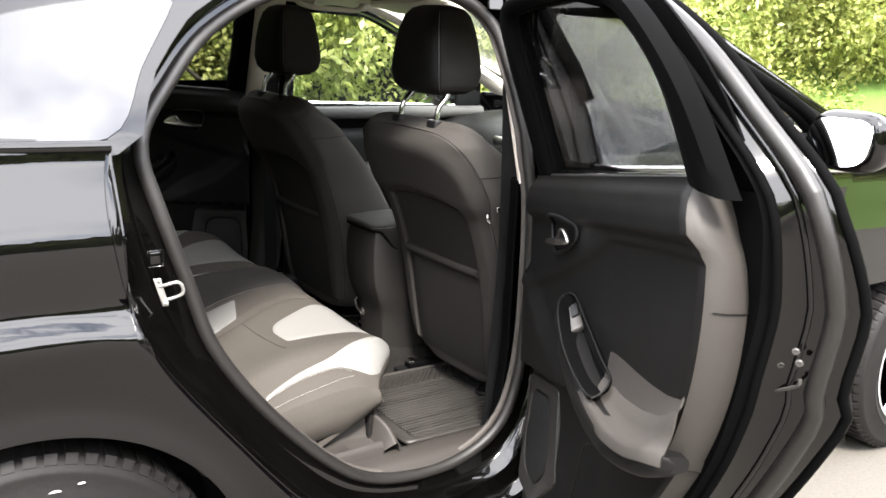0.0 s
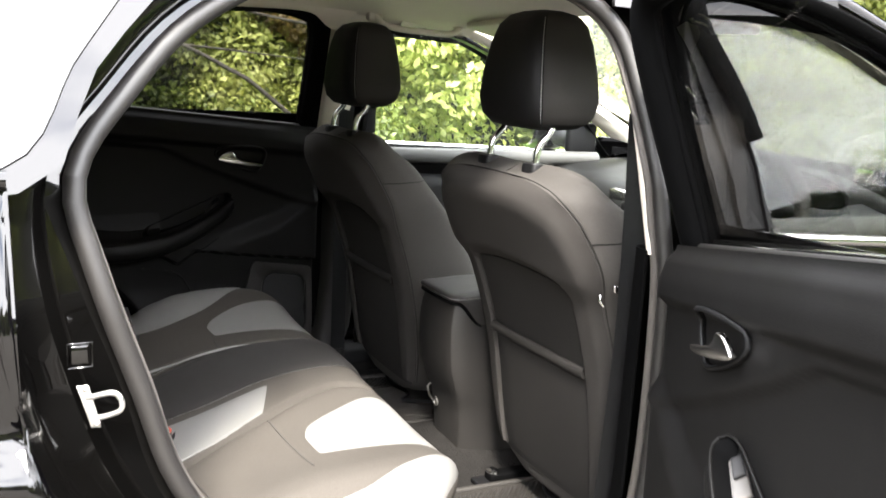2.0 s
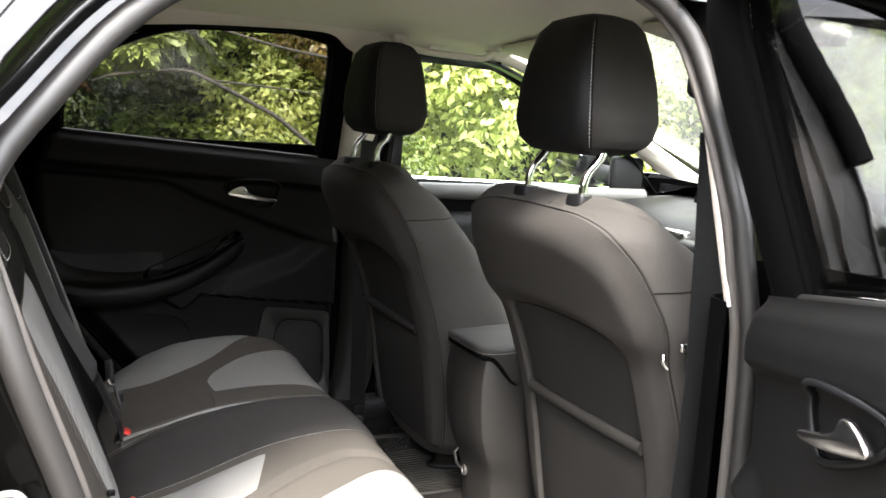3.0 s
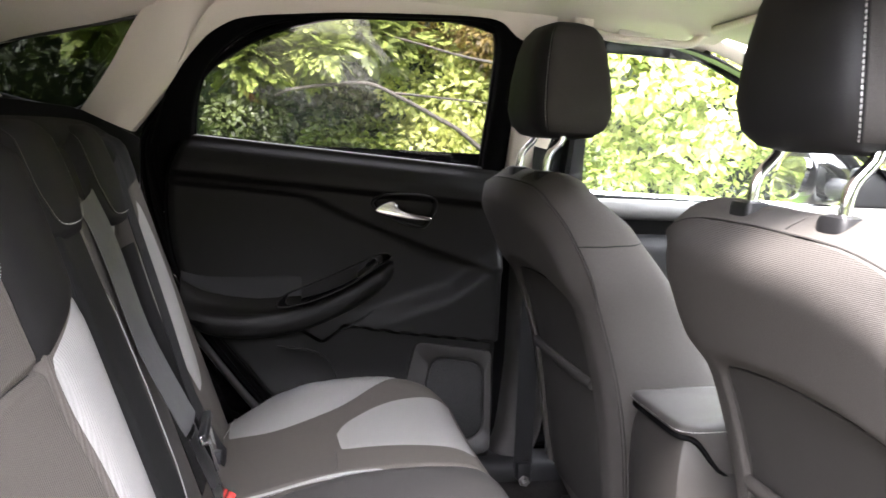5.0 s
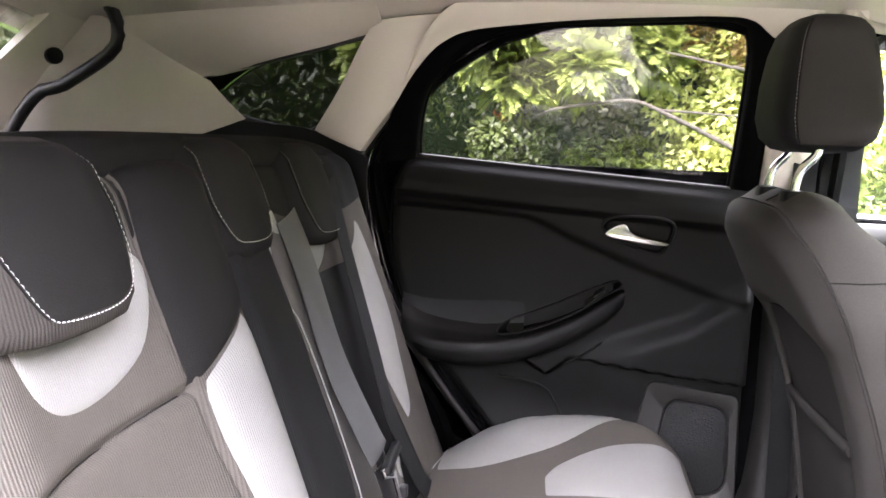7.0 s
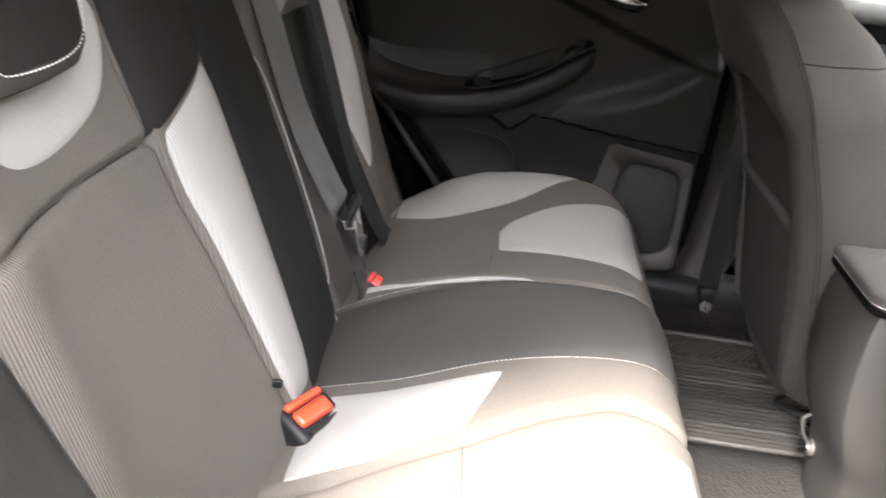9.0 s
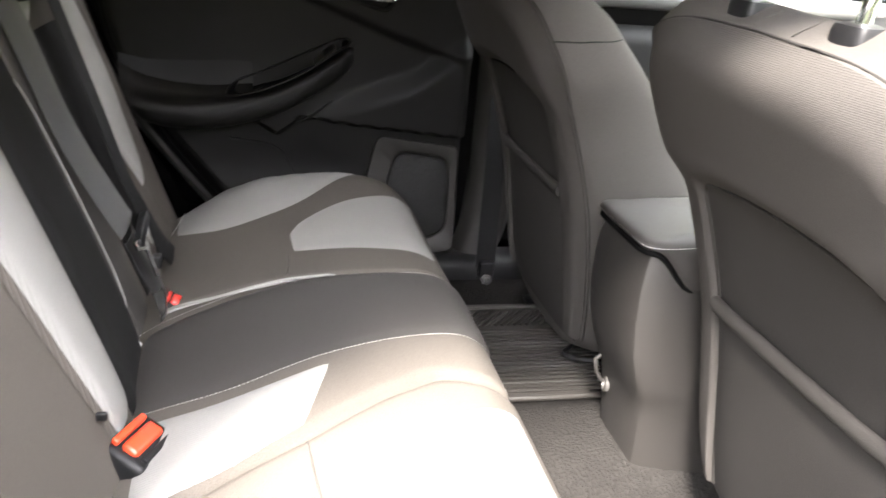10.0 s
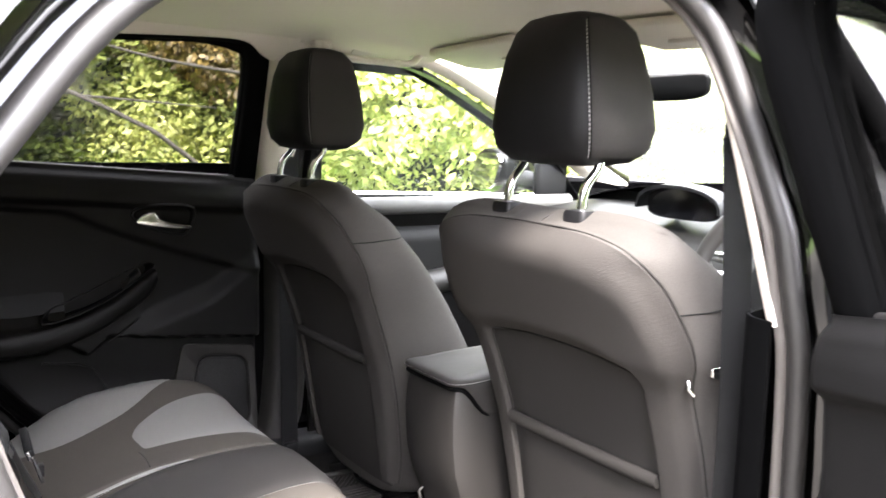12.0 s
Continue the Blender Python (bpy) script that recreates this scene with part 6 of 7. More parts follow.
def centre_pillar_inside(side):
    global FLIP
    FLIP = side < 0
    up = thing("centre_pillar_trim", "light upper and charcoal lower trim of the centre pillar", "pillar trim", "centre pillar trims")
    zs = np.linspace(.36, .98, 16)
    xa = np.interp(zs, [.36, .45, .6, .98], [.60, .628, .640, .638])
    # one trim in two tones: lit far side, near side painted as shaded
    sheet("lower_trim", [[(x0 - .004, .748, z), (x0 + .004, .715, z), (x0 + .018, .700, z), (x0 + .05, .692, z), (x0 + .08, .694, z), (x0 + .10, .712, z), (x0 + .105, .745, z)] for z, x0 in zip(zs, xa)], M_TRIM2 if side > 0 else M_FRAME, up, "lower pillar trim in a lit grey-brown" if side > 0 else "lower pillar trim in a shaded black", thick=.004, out=(.7, 0, .7), angle=60)
    zs = np.linspace(.975, 1.385, 12)
    sheet("upper_trim", [[(x, y - .33 * (z - .975), z) for x, y in (((.597, .735), (.600, .722), (.608, .713), (.630, .708), (.680, .710), (.698, .724), (.706, .752)) if side > 0 else ((.636, .752), (.640, .742), (.648, .734), (.665, .728), (.685, .730), (.700, .738), (.706, .752)))] for z in zs], M_PILLAR, up, "light grey upper pillar trim", thick=.004, out=(.7, 0, 1.1), angle=60)
    b = thing("front_seat_belt", "black front seat belt hanging on the centre pillar", "seat belt", "front seat belts")
    path = [(.672, .662, 1.18), (.672, .676, 1.0), (.672, .682, .80), (.672, .672, .55), (.672, .665, .37)]
    pp = spline(path, 24)
    sheet("webbing", np.array([[p + np.array((s * .023, -.004 + .002 * s, 0)) for s in (-1, 0, 1)] for p in pp]), M_BELT, b, "black belt webbing", thick=.0016, out=(.7, 0, .8))
    prism("tongue", [(.648, .665, .905), (.705, .665, .905), (.700, .665, .893), (.668, .665, .887), (.650, .665, .893)], (0, -.006, 0), M_SATIN, b, "pale belt tongue", r=.002)
    rbox("anchor", (.655, .645, .345), (.690, .668, .385), M_BLACKPLASTIC, b, "black belt anchor", r=.005)
    lathe("anchor_bolt", [(.013, 0), (.013, .006), (.007, .009), (.003, .006)], (.672, .644, .345), (0, -1, .3), M_BOLT, b, "steel anchor bolt", n=6)
    rbox("belt_guide", (.655, .650, 1.16), (.70, .668, 1.20), M_BLACKPLASTIC, b, "belt guide", r=.006)
    FLIP = False


centre_pillar_inside(1)
centre_pillar_inside(-1)


# ---------------------------------------------------------------- front doors, dash, windscreen
FW = [(.755, 1.035), (.752, 1.20), (.775, 1.345), (.95, 1.350), (1.10, 1.312), (1.28, 1.237), (1.48, 1.145), (1.68, 1.040)]

FW_NEAR = [(.790, 1.035), (.770, 1.18), (.722, 1.325), (.80, 1.362), (.95, 1.352), (1.10, 1.312), (1.28, 1.237), (1.48, 1.145), (1.68, 1.020)]


def front_door(side):
    global FLIP
    FLIP = side < 0
    d = thing("front_door", "closed black front door with a clear window and door mirror", "car door", "front doors")
    fwin = spline(FW if side > 0 else FW_NEAR, 50)
    dz = -.042 if side > 0 else -.036
    fwin[:, 1] += dz * (1 - sstep(1.03, 1.12, fwin[:, 1]))
    rail = lambda x: 1.0078 - .02 * (x - .75) if side > 0 else 1.0205 - .047 * (x - .68)
    sheet("outer_skin", [[(x, float(y_out(.28 + k * (rail(x) - .28))), .28 + k * (rail(x) - .28)) for x in np.linspace(.742, 1.72, 8)] for k in np.linspace(0, 1, 20)], M_PAINT, d, "glossy black outer skin", thick=.003, out=(1, 4, .8))
    tz = np.linspace(.36, 1.03 + dz, 30)
    def ty(x, z):
        z = z - dz
        return .70 - .02 * float(sstep(.98, 1.01, z)) * (1 - float(sstep(1.02, 1.035, z))) + .02 * float(sstep(.94, .96, z)) * (1 - float(sstep(.96, .99, z)))
    sheet("trim_panel", [[(x, ty(x, z), z) for x in np.linspace(.74, 1.62, 12)] for z in tz], M_TRIM, d, "charcoal inner trim", thick=.006, out=(1, 0, .8))
    tube("sill_ledge", [(x, .686, 1.026 + dz) for x in np.linspace(.76, 1.6, 8)], .024, M_LEDGE, d, "light grey window ledge", up=(0, 0, 1), sides=12)
    tube("armrest", spline([(.80, .67, .74), (1.0, .655, .76), (1.25, .655, .80), (1.42, .67, .86)], 16), .035, M_TRIM2, d, "charcoal armrest", up=(0, 0, 1))
    tube("door_handle", spline([(1.30, .675, .945), (1.34, .665, .952), (1.42, .672, .940)], 10), .008, M_SATIN, d, "satin inner handle", up=(0, 1, 0))
    P = lambda q, o: np.stack([q[:, 0], (y_glass(q[:, 1]) if side > 0 else y_out(q[:, 1]) - .032) + o, q[:, 1]], 1)
    c = fwin.mean(0)
    big = fwin + (fwin - c) * (.03, .05)
    sheet("window_frame", np.stack([P(big, .03), P(big, -.010), P(fwin, -.012), P(fwin, .02)], 1), M_BLACKPLASTIC, d, "black window frame", thick=.003, out=(1, 0, 1.2))
    gl = P(fwin, .010)
    sheet("window", [[gl[i] * (1 - w) + gl[-1 - i] * w for w in np.linspace(0, 1, 6)] for i in range(25)], M_GLASS, d, "clear door window", thick=.004)
    tube("waist_strip", [(x, float(y_out(rail(x))) + .002, rail(x)) for x in np.linspace(.75 if side > 0 else .68, 1.70, 8)], .009, M_CHROME, d, "bright waist strip", up=(0, 1, 0), flat=1.2)
    pl = np.stack([big[:, 0], y_out(big[:, 1]), big[:, 1] + .014], 1)[4:46]
    if side < 0:
        zp = np.linspace(1.028, 1.375, 10)
        xp = np.interp(zp, [1.02, 1.18, 1.28, 1.38], [.703, .672, .642, .612])
        sheet("pillar_cover", [[(x + w * .092, float(y_out(z)) - .008, z) for w in (0, .5, 1)] for x, z in zip(xp, zp)], M_BLACKPLASTIC, d, "black pillar cover", thick=.004, out=(1, 4, 1))
    tube("outer_frame", pl, .016, M_FRAME, d, "black outer frame", up=(0, 1, 0))
    # mirror on its foot
    m = []
    for x, hy, hz, e in ((1.500, .070, .050, 3), (1.505, .092, .070, 3.4), (1.53, .100, .078, 3.4), (1.58, .097, .074, 3), (1.63, .080, .055, 2.6), (1.655, .040, .028, 2.2)):
        r = superring(0, 0, 0, hy, hz, 32, e)
        m.append(np.stack([np.full(32, x), .955 + r[:, 0], 1.066 + r[:, 1]], 1))
    mh = loft("door_mirror", m, M_SHUT, d, "black door mirror housing", angle=60)
    r = superring(0, 0, 0, .080, .058, 32, 3.4)
    g = np.stack([1.480 + .12 * r[:, 0] + .30 * r[:, 1], .955 + r[:, 0], 1.066 + r[:, 1]], 1)
    part("mirror_glass", np.r_[g - (.004, 0, 0), g + (.008, 0, 0)], [tuple(range(31, -1, -1)), tuple(range(32, 64))] + [(i, (i + 1) % 32, 32 + (i + 1) % 32, 32 + i) for i in range(32)], M_MIRROR, mh, "mirror glass")
    tube("mirror_foot", [(1.55, .735, 1.035), (1.55, .80, 1.04), (1.55, .86, 1.045)], .030, M_BLACKPLASTIC, d, "mirror foot", up=(0, 0, 1))
    rbox("mirror_sail", (1.50, .712, 1.0), (1.62, .742, 1.105), M_BLACKPLASTIC, d, "black mirror sail panel", r=.012)
    FLIP = False
    return d


front_door(1)
front_door(-1)


def front_end():
    sheet("firewall", [[(1.78 + .02 * math.cos(y * 3), y, z) for z in np.linspace(.22, 1.02, 6)] for y in np.linspace(-.80, .80, 10)], M_CARPETD, car, "black bulkhead behind the pedals", thick=.01)
    for s in (1, -1):
        sheet("cant_rail", [[(x, s * y, z - .10 * max(0, x - .80) ** 2) for y, z in ((.685, 1.335), (.680, 1.372), (.668, 1.405), (.640, 1.432))] for x in np.linspace(.58, 1.06, 10)], M_PAINT, car, "black roof side rail", thick=.006, out=(.8, s * 3, 2))
    xs = np.linspace(1.70, 3.15, 16)
    for side in (1, -1):
        global FLIP
        FLIP = side < 0
        rows = []
        for x in xs:
            zt = 1.055 - .05 * (x - 1.7) - .10 * max(0, x - 2.5) ** 2
            rows.append([(x, float(y_out(z)) - .10 * max(0, x - 2.5) ** 2 - .02 * (zz > .98), z) for zz, z in ((w, .62 + (zt - .62) * w) for w in np.linspace(0, 1, 8))])
        sheet("front_wing", rows, M_PAINT, car, "glossy black front wing", thick=.003, out=(2, 4, .8))
        a = spline([(1.88, .71, 1.03), (1.45, .655, 1.215), (1.2, .62, 1.325), (.98, .585, 1.405)], 14)
        tube("front_pillar", a + (0, .035, .012), .036, M_PAINT, car, "black windscreen pillar", up=(0, 0, 1), sides=10, flat=.8)
        lo = spline([(.80, 1.358), (.95, 1.361), (1.10, 1.325), (1.28, 1.250), (1.48, 1.158), (1.68, 1.055)], 24)
        lo = np.stack([lo[:, 0], y_glass(lo[:, 1]) - .020, lo[:, 1]], 1)
        hi = spline([(.80, .56, 1.400), (.98, .565, 1.393), (1.2, .598, 1.322), (1.45, .633, 1.212), (1.86, .690, 1.03)], 24)
        sheet("front_pillar_trim", np.stack([lo + (0, .02, .004), lo, lo * .7 + hi * .3 - (.004, .008, .004), lo * .3 + hi * .7 - (.004, .010, .004), hi, hi + (.01, .02, .01)], 1), M_PILLAR, car, "light grey pillar trim", thick=.004, out=(1, 0, 1.1))
        FLIP = False
    sheet("bonnet", [[(x, y, 1.060 - .05 * (x - 1.7) - .11 * max(0, x - 2.45) ** 2 - .055 * (abs(y) / .74) ** 3 + .012 * math.cos(y * 3)) for y in np.linspace(-.80, .80, 17)] for x in np.linspace(1.72, 3.12, 16)], M_PAINT, car, "glossy black bonnet", thick=.004, out=(2, 0, 5))
    sheet("front_bumper", [[(3.15 + .06 * math.cos(y * 1.6), y, z) for z in np.linspace(.25, .86, 5)] for y in np.linspace(-.76, .76, 14)], M_PAINT, car, "black front bumper", thick=.01)
    sheet("windscreen", [[(1.90 - .93 * w + .05 * (1 - (y / .65) ** 2), y, 1.045 + .365 * w - .0 * w) for y in np.linspace(-.70 + .11 * w, .70 - .11 * w, 12)] for w in np.linspace(0, 1, 8)], M_SCREEN_GLASS, car, "clear windscreen with painted glare haze", thick=.004)
    sheet("underbody", [[(x, y, .22) for y in (-.76, 0, .76)] for x in np.linspace(-1.1, 3.1, 6)], M_BLACKPLASTIC, car, "dark underbody", thick=.02)
    sheet("rear_bumper", [[(-1.15 - .05 * math.cos(y * 1.6), y, z) for z in np.linspace(.25, .75, 4)] for y in np.linspace(-.76, .76, 10)], M_PAINT, car, "black rear bumper", thick=.01)


front_end()


def dashboard():
    t = thing("dashboard", "dark moulded dashboard with a central display hood", "dashboard")
    prof = spline([(1.30, .58), (1.28, .70), (1.30, .82), (1.34, .91), (1.38, .95), (1.46, .972), (1.60, .985), (1.90, 1.0)], 26)
    sheet("moulding", [[(x + .03 * (y / .6) ** 2, y, z) for x, z in prof] for y in np.linspace(-.70, .70, 24)], M_TRIM, t, "charcoal dashboard moulding", thick=.01, out=(.5, 0, 1.5))
    for y, w, zc, x in ((.06, .13, 1.03, 1.36), (-.37, .16, 1.025, 1.33)):
        arch = np.array([(x + .02 * abs(math.cos(a)), y + w * math.cos(a), zc - .02 + .065 * math.sin(a) ** .7) for a in np.linspace(0.02, math.pi - .02, 24)])
        sheet("display_hood", np.stack([arch, arch + (.05, 0, .004), arch + (.16, 0, -.03)], 1), M_BLACKPLASTIC, t, "black display hood", thick=.008)
        r = superring(0, 0, 0, w * .85, .038, 28, 4)
        g = np.stack([np.full(28, x + .045), y + r[:, 0], zc + r[:, 1]], 1)
        prism("display", g, (.006, 0, 0), M_SCREEN, t, "dark display")
    for y in (-.62, -.12, .22, .62):
        rbox("air_vent", (1.345, y - .05, .88), (1.37, y + .05, .94), M_SATIN, t, "silver-framed air vent", r=.008)
    rbox("centre_stack", (1.27, -.11, .62), (1.33, .13, .93), M_BLACKPLASTIC, t, "black centre stack", r=.02)
    sw = thing("steering_wheel", "black leather steering wheel with a silver lower spoke", "steering wheel")
    c, ax = Vector((1.16, -.385, .93)), Vector((-.90, 0, .43)).normalized()
    e1, e2 = Vector((0, 1, 0)), ax.cross(Vector((0, 1, 0)))
    ring = [c + (e1 * math.cos(a) + e2 * math.sin(a)) * .182 for a in np.arange(48) * 2 * math.pi / 48]
    tube("rim", np.array(ring), .0165, M_LEATHER, sw, "black leather rim", closed=True, sides=12, up=tuple(ax))
    lathe("airbag_hub", [(.085, -.03), (.085, 0), (.07, .018), (.02, .026)], c - ax * .03, ax, M_BLACKPLASTIC, sw, "black airbag hub", n=32)
    for a in (0.1, math.pi - .1, -math.pi / 2):
        d = e1 * math.cos(a) + e2 * math.sin(a)
        tube("spoke", np.array([c - ax * .02 + d * .07, c - ax * .012 + d * .12, c + d * .178]), .018, M_SATIN, sw, "silver spoke", flat=.5, up=tuple(ax))
    tube("column", np.array([c - ax * .03, c - ax * .22]), .04, M_BLACKPLASTIC, sw, "steering column", up=(0, 1, 0), sides=16)
    im = thing("interior_mirror", "dark interior mirror on the windscreen", "mirror")
    rings = []
    for x, a, b in ((1.262, .105, .030), (1.268, .115, .036), (1.285, .112, .034), (1.30, .07, .02)):
        r = superring(0, 0, 0, a, b, 32, 3.5)
        rings.append(np.stack([x + .0 * r[:, 0], .01 + r[:, 0], 1.298 + r[:, 1]], 1))
    loft("housing", rings, M_FRAME, im, "black mirror housing")
    tube("stem", [(1.29, 0, 1.31), (1.33, 0, 1.345), (1.335, 0, 1.36)], .012, M_BLACKPLASTIC, im, up=(0, 1, 0))
    for s in (1, -1):
        v = thing("sun_visor", "light grey sun visor folded against the headliner", "sun visor", "sun visors")
        loop = np.array([(.93, s * .13, 1.388), (.94, s * .46, 1.380), (1.07, s * .50, 1.362), (1.115, s * .45, 1.356), (1.12, s * .12, 1.366), (1.02, s * .10, 1.380)])
        prism("flap", loop, (0, 0, -.016), M_HEAD, v, "light cloth flap", r=.006)
        rbox("label", (1.03, s * .25 - .04, 1.350), (1.08, s * .25 + .04, 1.357), M_PILLAR, v, "pale warning label", r=.001)
        g = thing("grab_handle", "light grey grab handle on the roof rail", "grab handle", "grab handles")
        pth = spline([(.70, s * .545, 1.383), (.715, s * .535, 1.362), (.76, s * .525, 1.350), (.85, s * .525, 1.347), (.93, s * .530, 1.348), (.965, s * .545, 1.372)], 22)
        tube("bar", pth, .011, M_PILLAR, g, "light grey bar", up=(0, 0, 1), flat=.8)
        for x in (.70, .965):
            rbox("foot", (x - .022, s * .55 - .014, 1.366), (x + .022, s * .55 + .014, 1.392), M_PILLAR, g, r=.006)


dashboard()


# ---------------------------------------------------------------- outside
def ground():
    xs = np.r_[-400, -80, -30, -12, np.linspace(-6, 20, 27), 40, 120, 400]
    ys = np.r_[-400, -80, -30, np.linspace(-14, 14, 29), 40, 120, 400]
    rise = lambda x, y: .95 * float(sstep(8.6, 12.0, x)) * float(1 - sstep(2.0, 5.0, -y - 6)) + .25 * float(sstep(3.0, 4.6, y))
    g = sheet("ground", [[(x, y, -.012 + rise(x, y)) for y in ys] for x in xs], M_GRASS, None, "", thick=.05, out=(0, 0, 9))
    tagged(g, "bright mown lawn rising gently beyond the car", "lawn", kind="structure")
    d = sheet("driveway", [[(x, y, 0.0) for y in np.linspace(-16, 2.2, 8)] for x in np.linspace(-12, 9.0, 8)], M_CONCRETE, None, "", thick=.03, out=(0, 0, 9))
    tagged(d, "pale concrete driveway", "driveway", kind="structure")


ground()


def leaves(name, label, material, n, spots, size, seed, group="", droop=.3):
    """One mass of small folded leaves round scattered clumps: spots are rows of x, y, z, radius."""
    rng = np.random.default_rng(seed)
    sp = np.asarray(spots, float)
    k = rng.choice(len(sp), n, p=sp[:, 3] ** 2 / (sp[:, 3] ** 2).sum())
    d = rng.normal(size=(n, 3))
    d /= np.linalg.norm(d, axis=1, keepdims=True)
    r = sp[k, 3] * rng.uniform(.55, 1.05, n) ** .6
    p = sp[k, :3] + d * r[:, None] * (1, 1, .85)
    ax = d * .6 + rng.normal(size=(n, 3)) * .7 + (0, 0, -droop)
    ax /= np.linalg.norm(ax, axis=1, keepdims=True)
    nn = d + rng.normal(size=(n, 3)) * .55 + (0, 0, .5)
    w = np.cross(ax, nn)
    w /= np.linalg.norm(w, axis=1, keepdims=True) + 1e-9
    nn = np.cross(w, ax)
    s = size * rng.uniform(.55, 1.3, n)[:, None]
    a, b = p, p + ax * s
    m = p + ax * s * .5
    l, q = m + w * s * .26 + nn * s * .08, m - w * s * .26 + nn * s * .08
    v = np.stack([a, l, b, q], 1).reshape(-1, 3)
    i = np.arange(n) * 4
    f = np.concatenate([np.stack([i, i + 1, i + 2], 1), np.stack([i, i + 2, i + 3], 1)])
    me = bpy.data.meshes.new(name)
    me.vertices.add(len(v))
    me.vertices.foreach_set("co", v.ravel())
    me.loops.add(f.size)
    me.loops.foreach_set("vertex_index", f.ravel())
    me.polygons.add(len(f))
    me.polygons.foreach_set("loop_start", np.arange(0, f.size, 3))
    me.materials.append(material)
    me.update(calc_edges=True)
    return tagged(new(name, me), label, "hedge", group, "stuff")


def sprays(name, label, material, n, spots, size, seed):
    """One mass of drooping cypress sprays: each a flat frond of narrow leaflets."""
    rng = np.random.default_rng(seed)
    sp = np.asarray(spots, float)
    k = rng.choice(len(sp), n, p=sp[:, 3] / sp[:, 3].sum())
    d = rng.normal(size=(n, 3)) + (0, -.5, .2)
    d /= np.linalg.norm(d, axis=1, keepdims=True)
    base = sp[k, :3] + d * sp[k, 3:4] * rng.uniform(.3, 1, n)[:, None]
    ax = d + (0, -.25, .05) + rng.normal(size=(n, 3)) * .3
    ax /= np.linalg.norm(ax, axis=1, keepdims=True)
    side = np.cross(ax, rng.normal(size=(n, 3)) * .5 + (0, 0, 1))
    side /= np.linalg.norm(side, axis=1, keepdims=True) + 1e-9
    up = np.cross(side, ax)
    s = size * rng.uniform(.45, 1.0, n)[:, None]
    quads = []
    for j in range(13):
        w = j / 12
        p = base + ax * s * w * .8 - np.array((0, 0, 1)) * s * .28 * w * w
        turn = (1 if j % 2 else -1) * (1.0 - .3 * w) if j < 12 else 0
        q = ax * math.cos(turn) + side * math.sin(turn) - np.array((0, 0, .25)) * w
        ln = s * (.20 + .34 * math.sin(math.pi * min(1, .15 + .85 * w)) * (j < 12) + .12 * (j == 12)) * rng.uniform(.8, 1.2, n)[:, None]
        wd = np.cross(q, up) * ln * .27
        m = p + q * ln * .55 + up * ln * .06
        quads.append(np.stack([p, m + wd, p + q * ln, m - wd], 1))
    v = np.concatenate(quads).reshape(-1, 3)
    i = np.arange(len(v) // 4) * 4
    f = np.concatenate([np.stack([i, i + 1, i + 2], 1), np.stack([i, i + 2, i + 3], 1)])
    me = bpy.data.meshes.new(name)
    me.vertices.add(len(v))
    me.vertices.foreach_set("co", v.ravel())
    me.loops.add(f.size)
    me.loops.foreach_set("vertex_index", f.ravel())
    me.polygons.add(len(f))
    me.polygons.foreach_set("loop_start", np.arange(0, f.size, 3))
    me.materials.append(material)
    me.update(calc_edges=True)
    return tagged(new(name, me), label, "hedge", "", "stuff")


def clumps(seed, n, lo, hi, rad, front=None):
    rng = np.random.default_rng(seed)
    p = rng.uniform(lo, hi, (n, 3))
    r = rng.uniform(rad[0], rad[1], n)
    return np.c_[p, r]


def core(name, label, lo, hi, seed):
    """The shade inside a hedge, painted as a dark lumpy sheet behind the leaves, standing on the ground."""
    rng = np.random.default_rng(seed)
    nx, nz = 36, 14
    ph = rng.uniform(0, 6, 8)
    pts = []
    x0, y0, z0 = lo
    x1, y1, z1 = hi
    for i in range(nx):
        u = i / (nx - 1)
        row = []
        for j in range(nz):
            w = j / (nz - 1)
            lump = .25 * math.sin(9 * u + ph[0] + 3 * w) + .2 * math.sin(17 * u + 5 * w + ph[1]) + .18 * math.sin(7 * w + 21 * u + ph[2])
            row.append((x0 + (x1 - x0) * u, y0 + (y1 - y0) * u + lump, z0 + (z1 - z0) * w * (1 + .12 * math.sin(8 * u + ph[3]))))
        pts.append(row)
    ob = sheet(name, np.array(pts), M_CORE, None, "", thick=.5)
    return tagged(ob, label, "hedge", kind="stuff")


core("hedge_core", "dark sheet for the shade inside the hedge along the drive", (-9, 6.2, -.05), (14, 7.2, 5.5), 1)
leaves("hedge", "sunlit yellow-green shrub hedge along the drive", M_LEAF, 90000, clumps(11, 190, (2.0, 4.2, .3), (12, 5.8, 4.0), (.30, .7)), .085, 21)
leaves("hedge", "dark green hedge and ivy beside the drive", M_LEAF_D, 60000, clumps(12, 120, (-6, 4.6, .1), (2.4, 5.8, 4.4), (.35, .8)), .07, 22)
sprays("hedge", "feathery cypress sprays over the hedge", M_LEAF_C, 9600, clumps(13, 100, (-.95, 3.45, 1.48), (.75, 4.0, 3.0), (.07, .20)), .135, 23)
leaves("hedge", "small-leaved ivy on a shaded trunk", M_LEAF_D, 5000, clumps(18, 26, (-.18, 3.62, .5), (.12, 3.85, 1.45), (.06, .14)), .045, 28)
leaves("hedge", "low mixed shrub in front of the hedge", M_LEAF_S, 26000, clumps(19, 60, (.45, 3.75, .2), (2.2, 4.3, 1.02), (.12, .26)), .055, 29)
leaves("hedge", "light green shrub beside the branch", M_LEAF, 15000, clumps(20, 40, (.80, 3.8, .9), (1.9, 4.3, 1.75), (.12, .28)), .055, 30)
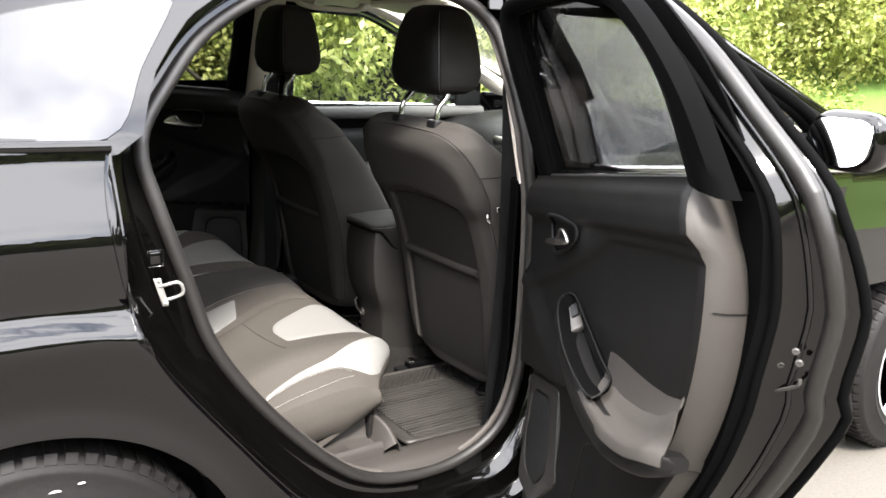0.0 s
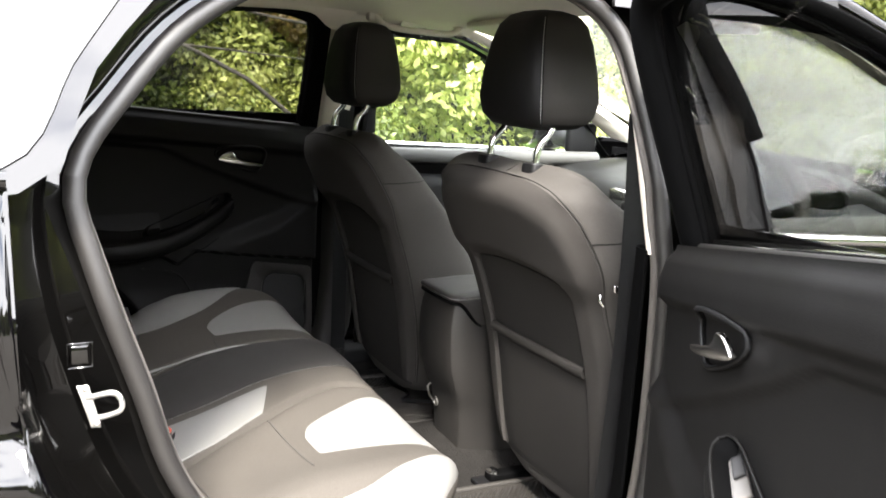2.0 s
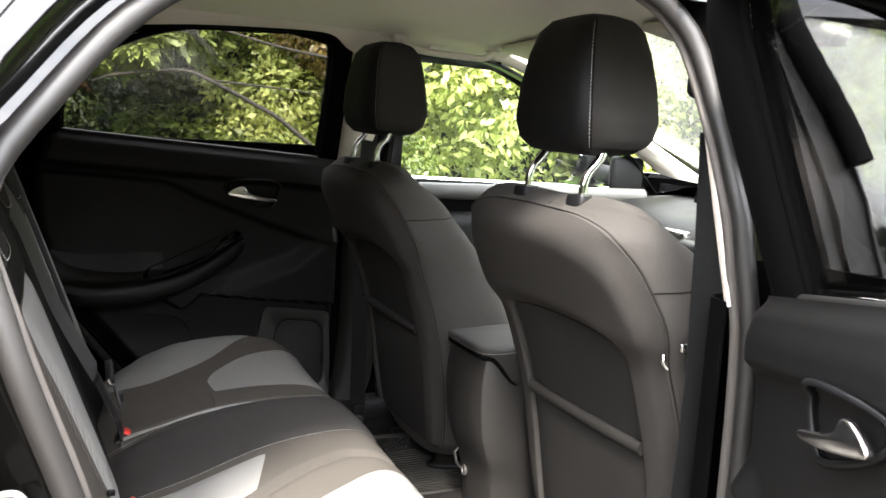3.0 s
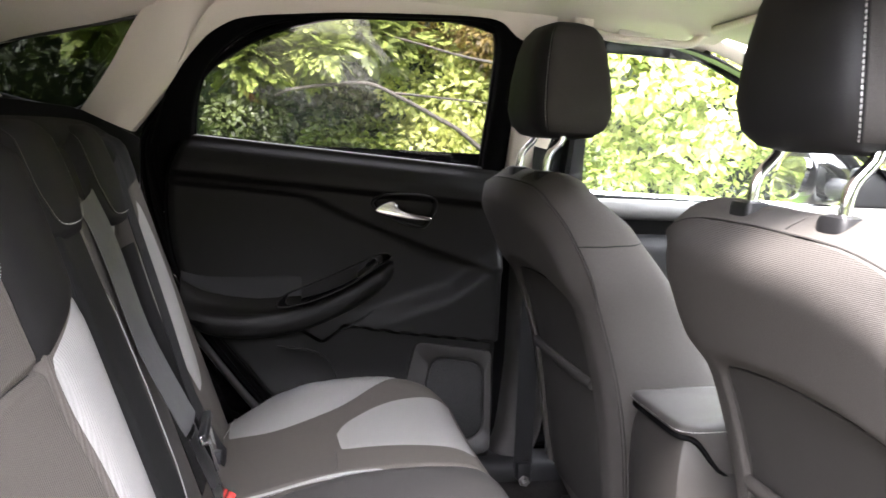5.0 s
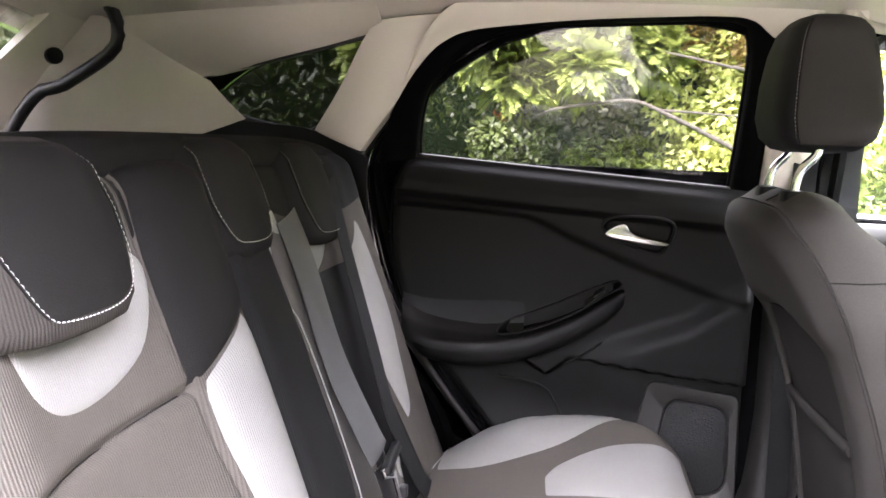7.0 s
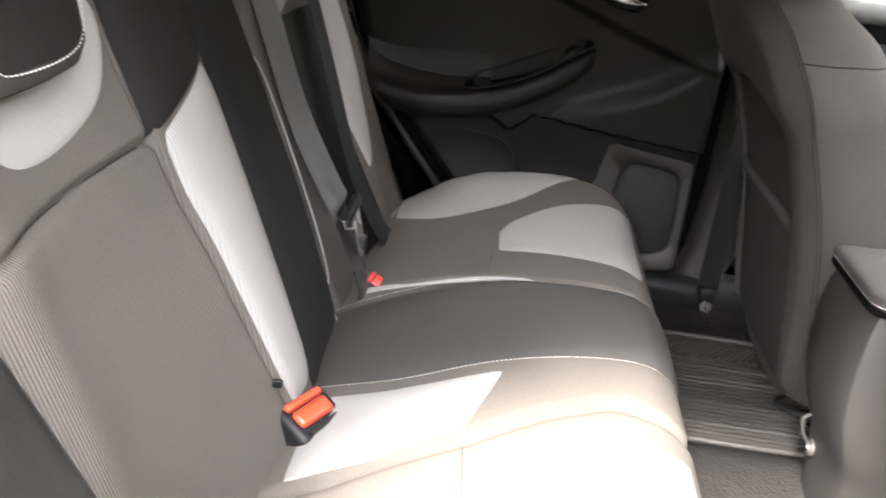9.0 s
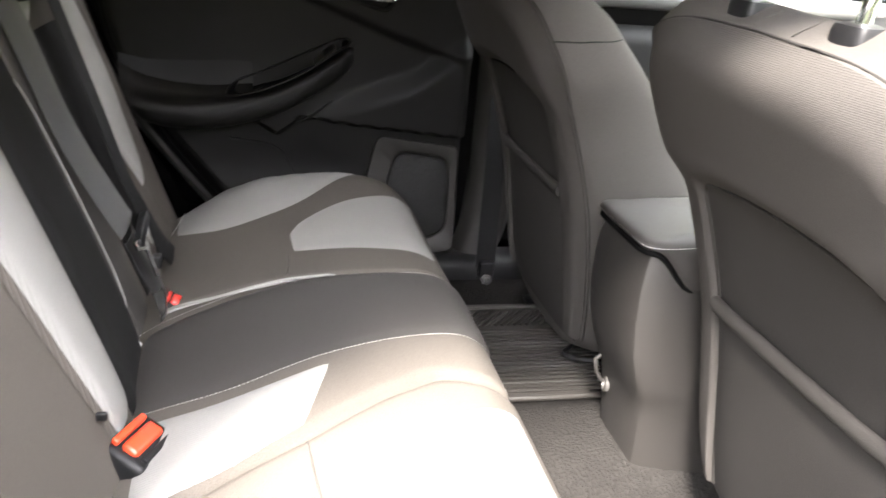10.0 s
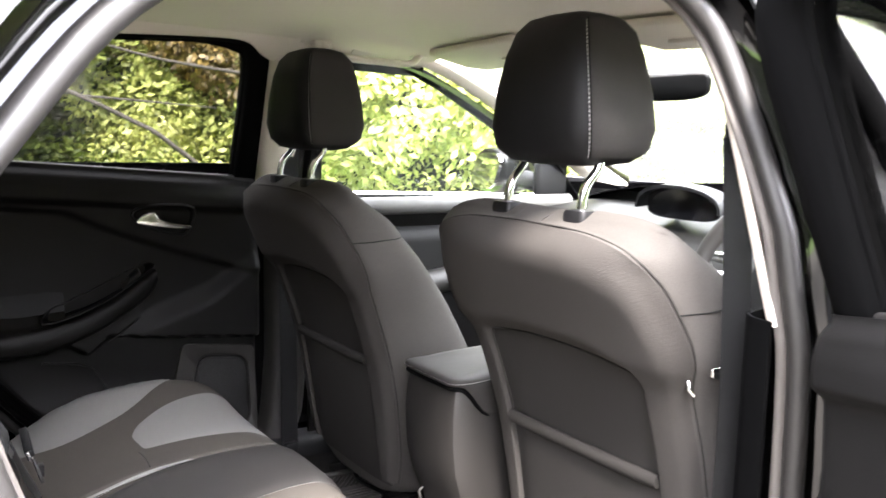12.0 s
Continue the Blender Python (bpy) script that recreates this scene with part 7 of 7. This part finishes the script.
leaves("hedge", "copper-tinted shrub in the hedge", M_LEAF_R, 9000, clumps(14, 26, (.90, 3.7, 1.5), (1.7, 4.2, 2.3), (.10, .24)), .055, 24)
br = thing("tree_branch", "bare grey-brown branch reaching across the hedge", "branch")
bp = spline([(.10, 3.62, 1.29), (.177, 3.5, 1.322), (.40, 3.48, 1.360), (.587, 3.5, 1.376), (.766, 3.5, 1.308), (.945, 3.5, 1.225), (1.16, 3.5, 1.105), (1.55, 3.55, .75), (1.75, 3.6, .15)], 40)
tube("limb", bp, np.linspace(.008, .020, 40), M_BARK, br, "forked bare limb", sides=10)
tube("twig", spline([(.70, 3.5, 1.335), (.95, 3.5, 1.325), (1.45, 3.55, 1.30)], 12), np.linspace(.008, .003, 12), M_BARK, br, sides=8)
tube("twig", spline([(.62, 3.6, 1.66), (.85, 3.55, 1.61), (1.15, 3.5, 1.545), (1.6, 3.5, 1.50)], 12), np.linspace(.005, .011, 12), M_BARK, br, sides=8)
# shrubs on the rise ahead, woods behind them, and trees round the onlooker
leaves("hedge", "bright shrubs at the edge of the lawn", M_LEAF, 80000, clumps(15, 110, (10.2, -9, .7), (13, 7, 3.6), (.35, .8)), .10, 25)
leaves("hedge", "mid-green shrubs and young firs behind the bright ones", M_LEAF_S, 80000, clumps(25, 110, (11.5, -10, .9), (15, 8, 5.0), (.4, 1.0)), .11, 35)
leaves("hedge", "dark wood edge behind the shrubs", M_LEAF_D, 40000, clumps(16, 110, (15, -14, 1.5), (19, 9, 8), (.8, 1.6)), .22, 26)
core("hedge_core", "dark sheet for the shade in the wood beyond the lawn", (20, -22, .5), (18, 16, 8.5), 2)
core("hedge_core", "dark sheet for the shade in the tree line across the road", (-24, -21, -.05), (20, -18, 6.0), 3)
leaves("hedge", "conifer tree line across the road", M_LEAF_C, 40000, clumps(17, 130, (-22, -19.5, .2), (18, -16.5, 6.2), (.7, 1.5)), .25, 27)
# added out of view to darken what the shut faces reflect
core("hedge_core", "unseen dark tree mass added behind the car", (-26, 14, -.05), (-24, -22, 6), 4)


def conifer(x, y, h, seed):
    """A dark fir: a tapered trunk, drooping boughs and needle sprays."""
    rng = np.random.default_rng(seed)
    t = thing("conifer", "dark fir tree with drooping boughs", "tree", "firs")
    tube("trunk", [(x, y, -.05), (x, y, h * .5), (x, y, h)], [.16, .10, .02], M_BARK, t, "straight brown trunk", up=(1, 0, 0))
    spots = []
    for k in range(46):
        z = h * (.18 + .8 * k / 46)
        a, r = rng.uniform(0, 6.28), (h - z) * .30 + .25
        for w in (.35, .65, .95):
            spots.append((x + r * w * math.cos(a), y + r * w * math.sin(a), z - .25 * w, .22 + .10 * (1 - w)))
    ob = leaves("crown", "", M_LEAF_D, 9000, spots, .16, seed, droop=.6)
    ob["kind"] = ""
    ob["category"] = ""
    ob.parent = t


conifer(-4.6, -6.2, 5.2, 31)
# next three firs are added out of view to block light from behind
conifer(-6.0, -3.6, 6.8, 34)
conifer(-6.8, -.8, 7.4, 35)
conifer(-6.2, 4.4, 6.6, 36)
conifer(4.0, -14.0, 3.9, 32)
conifer(7.5, -13.0, 4.4, 33)
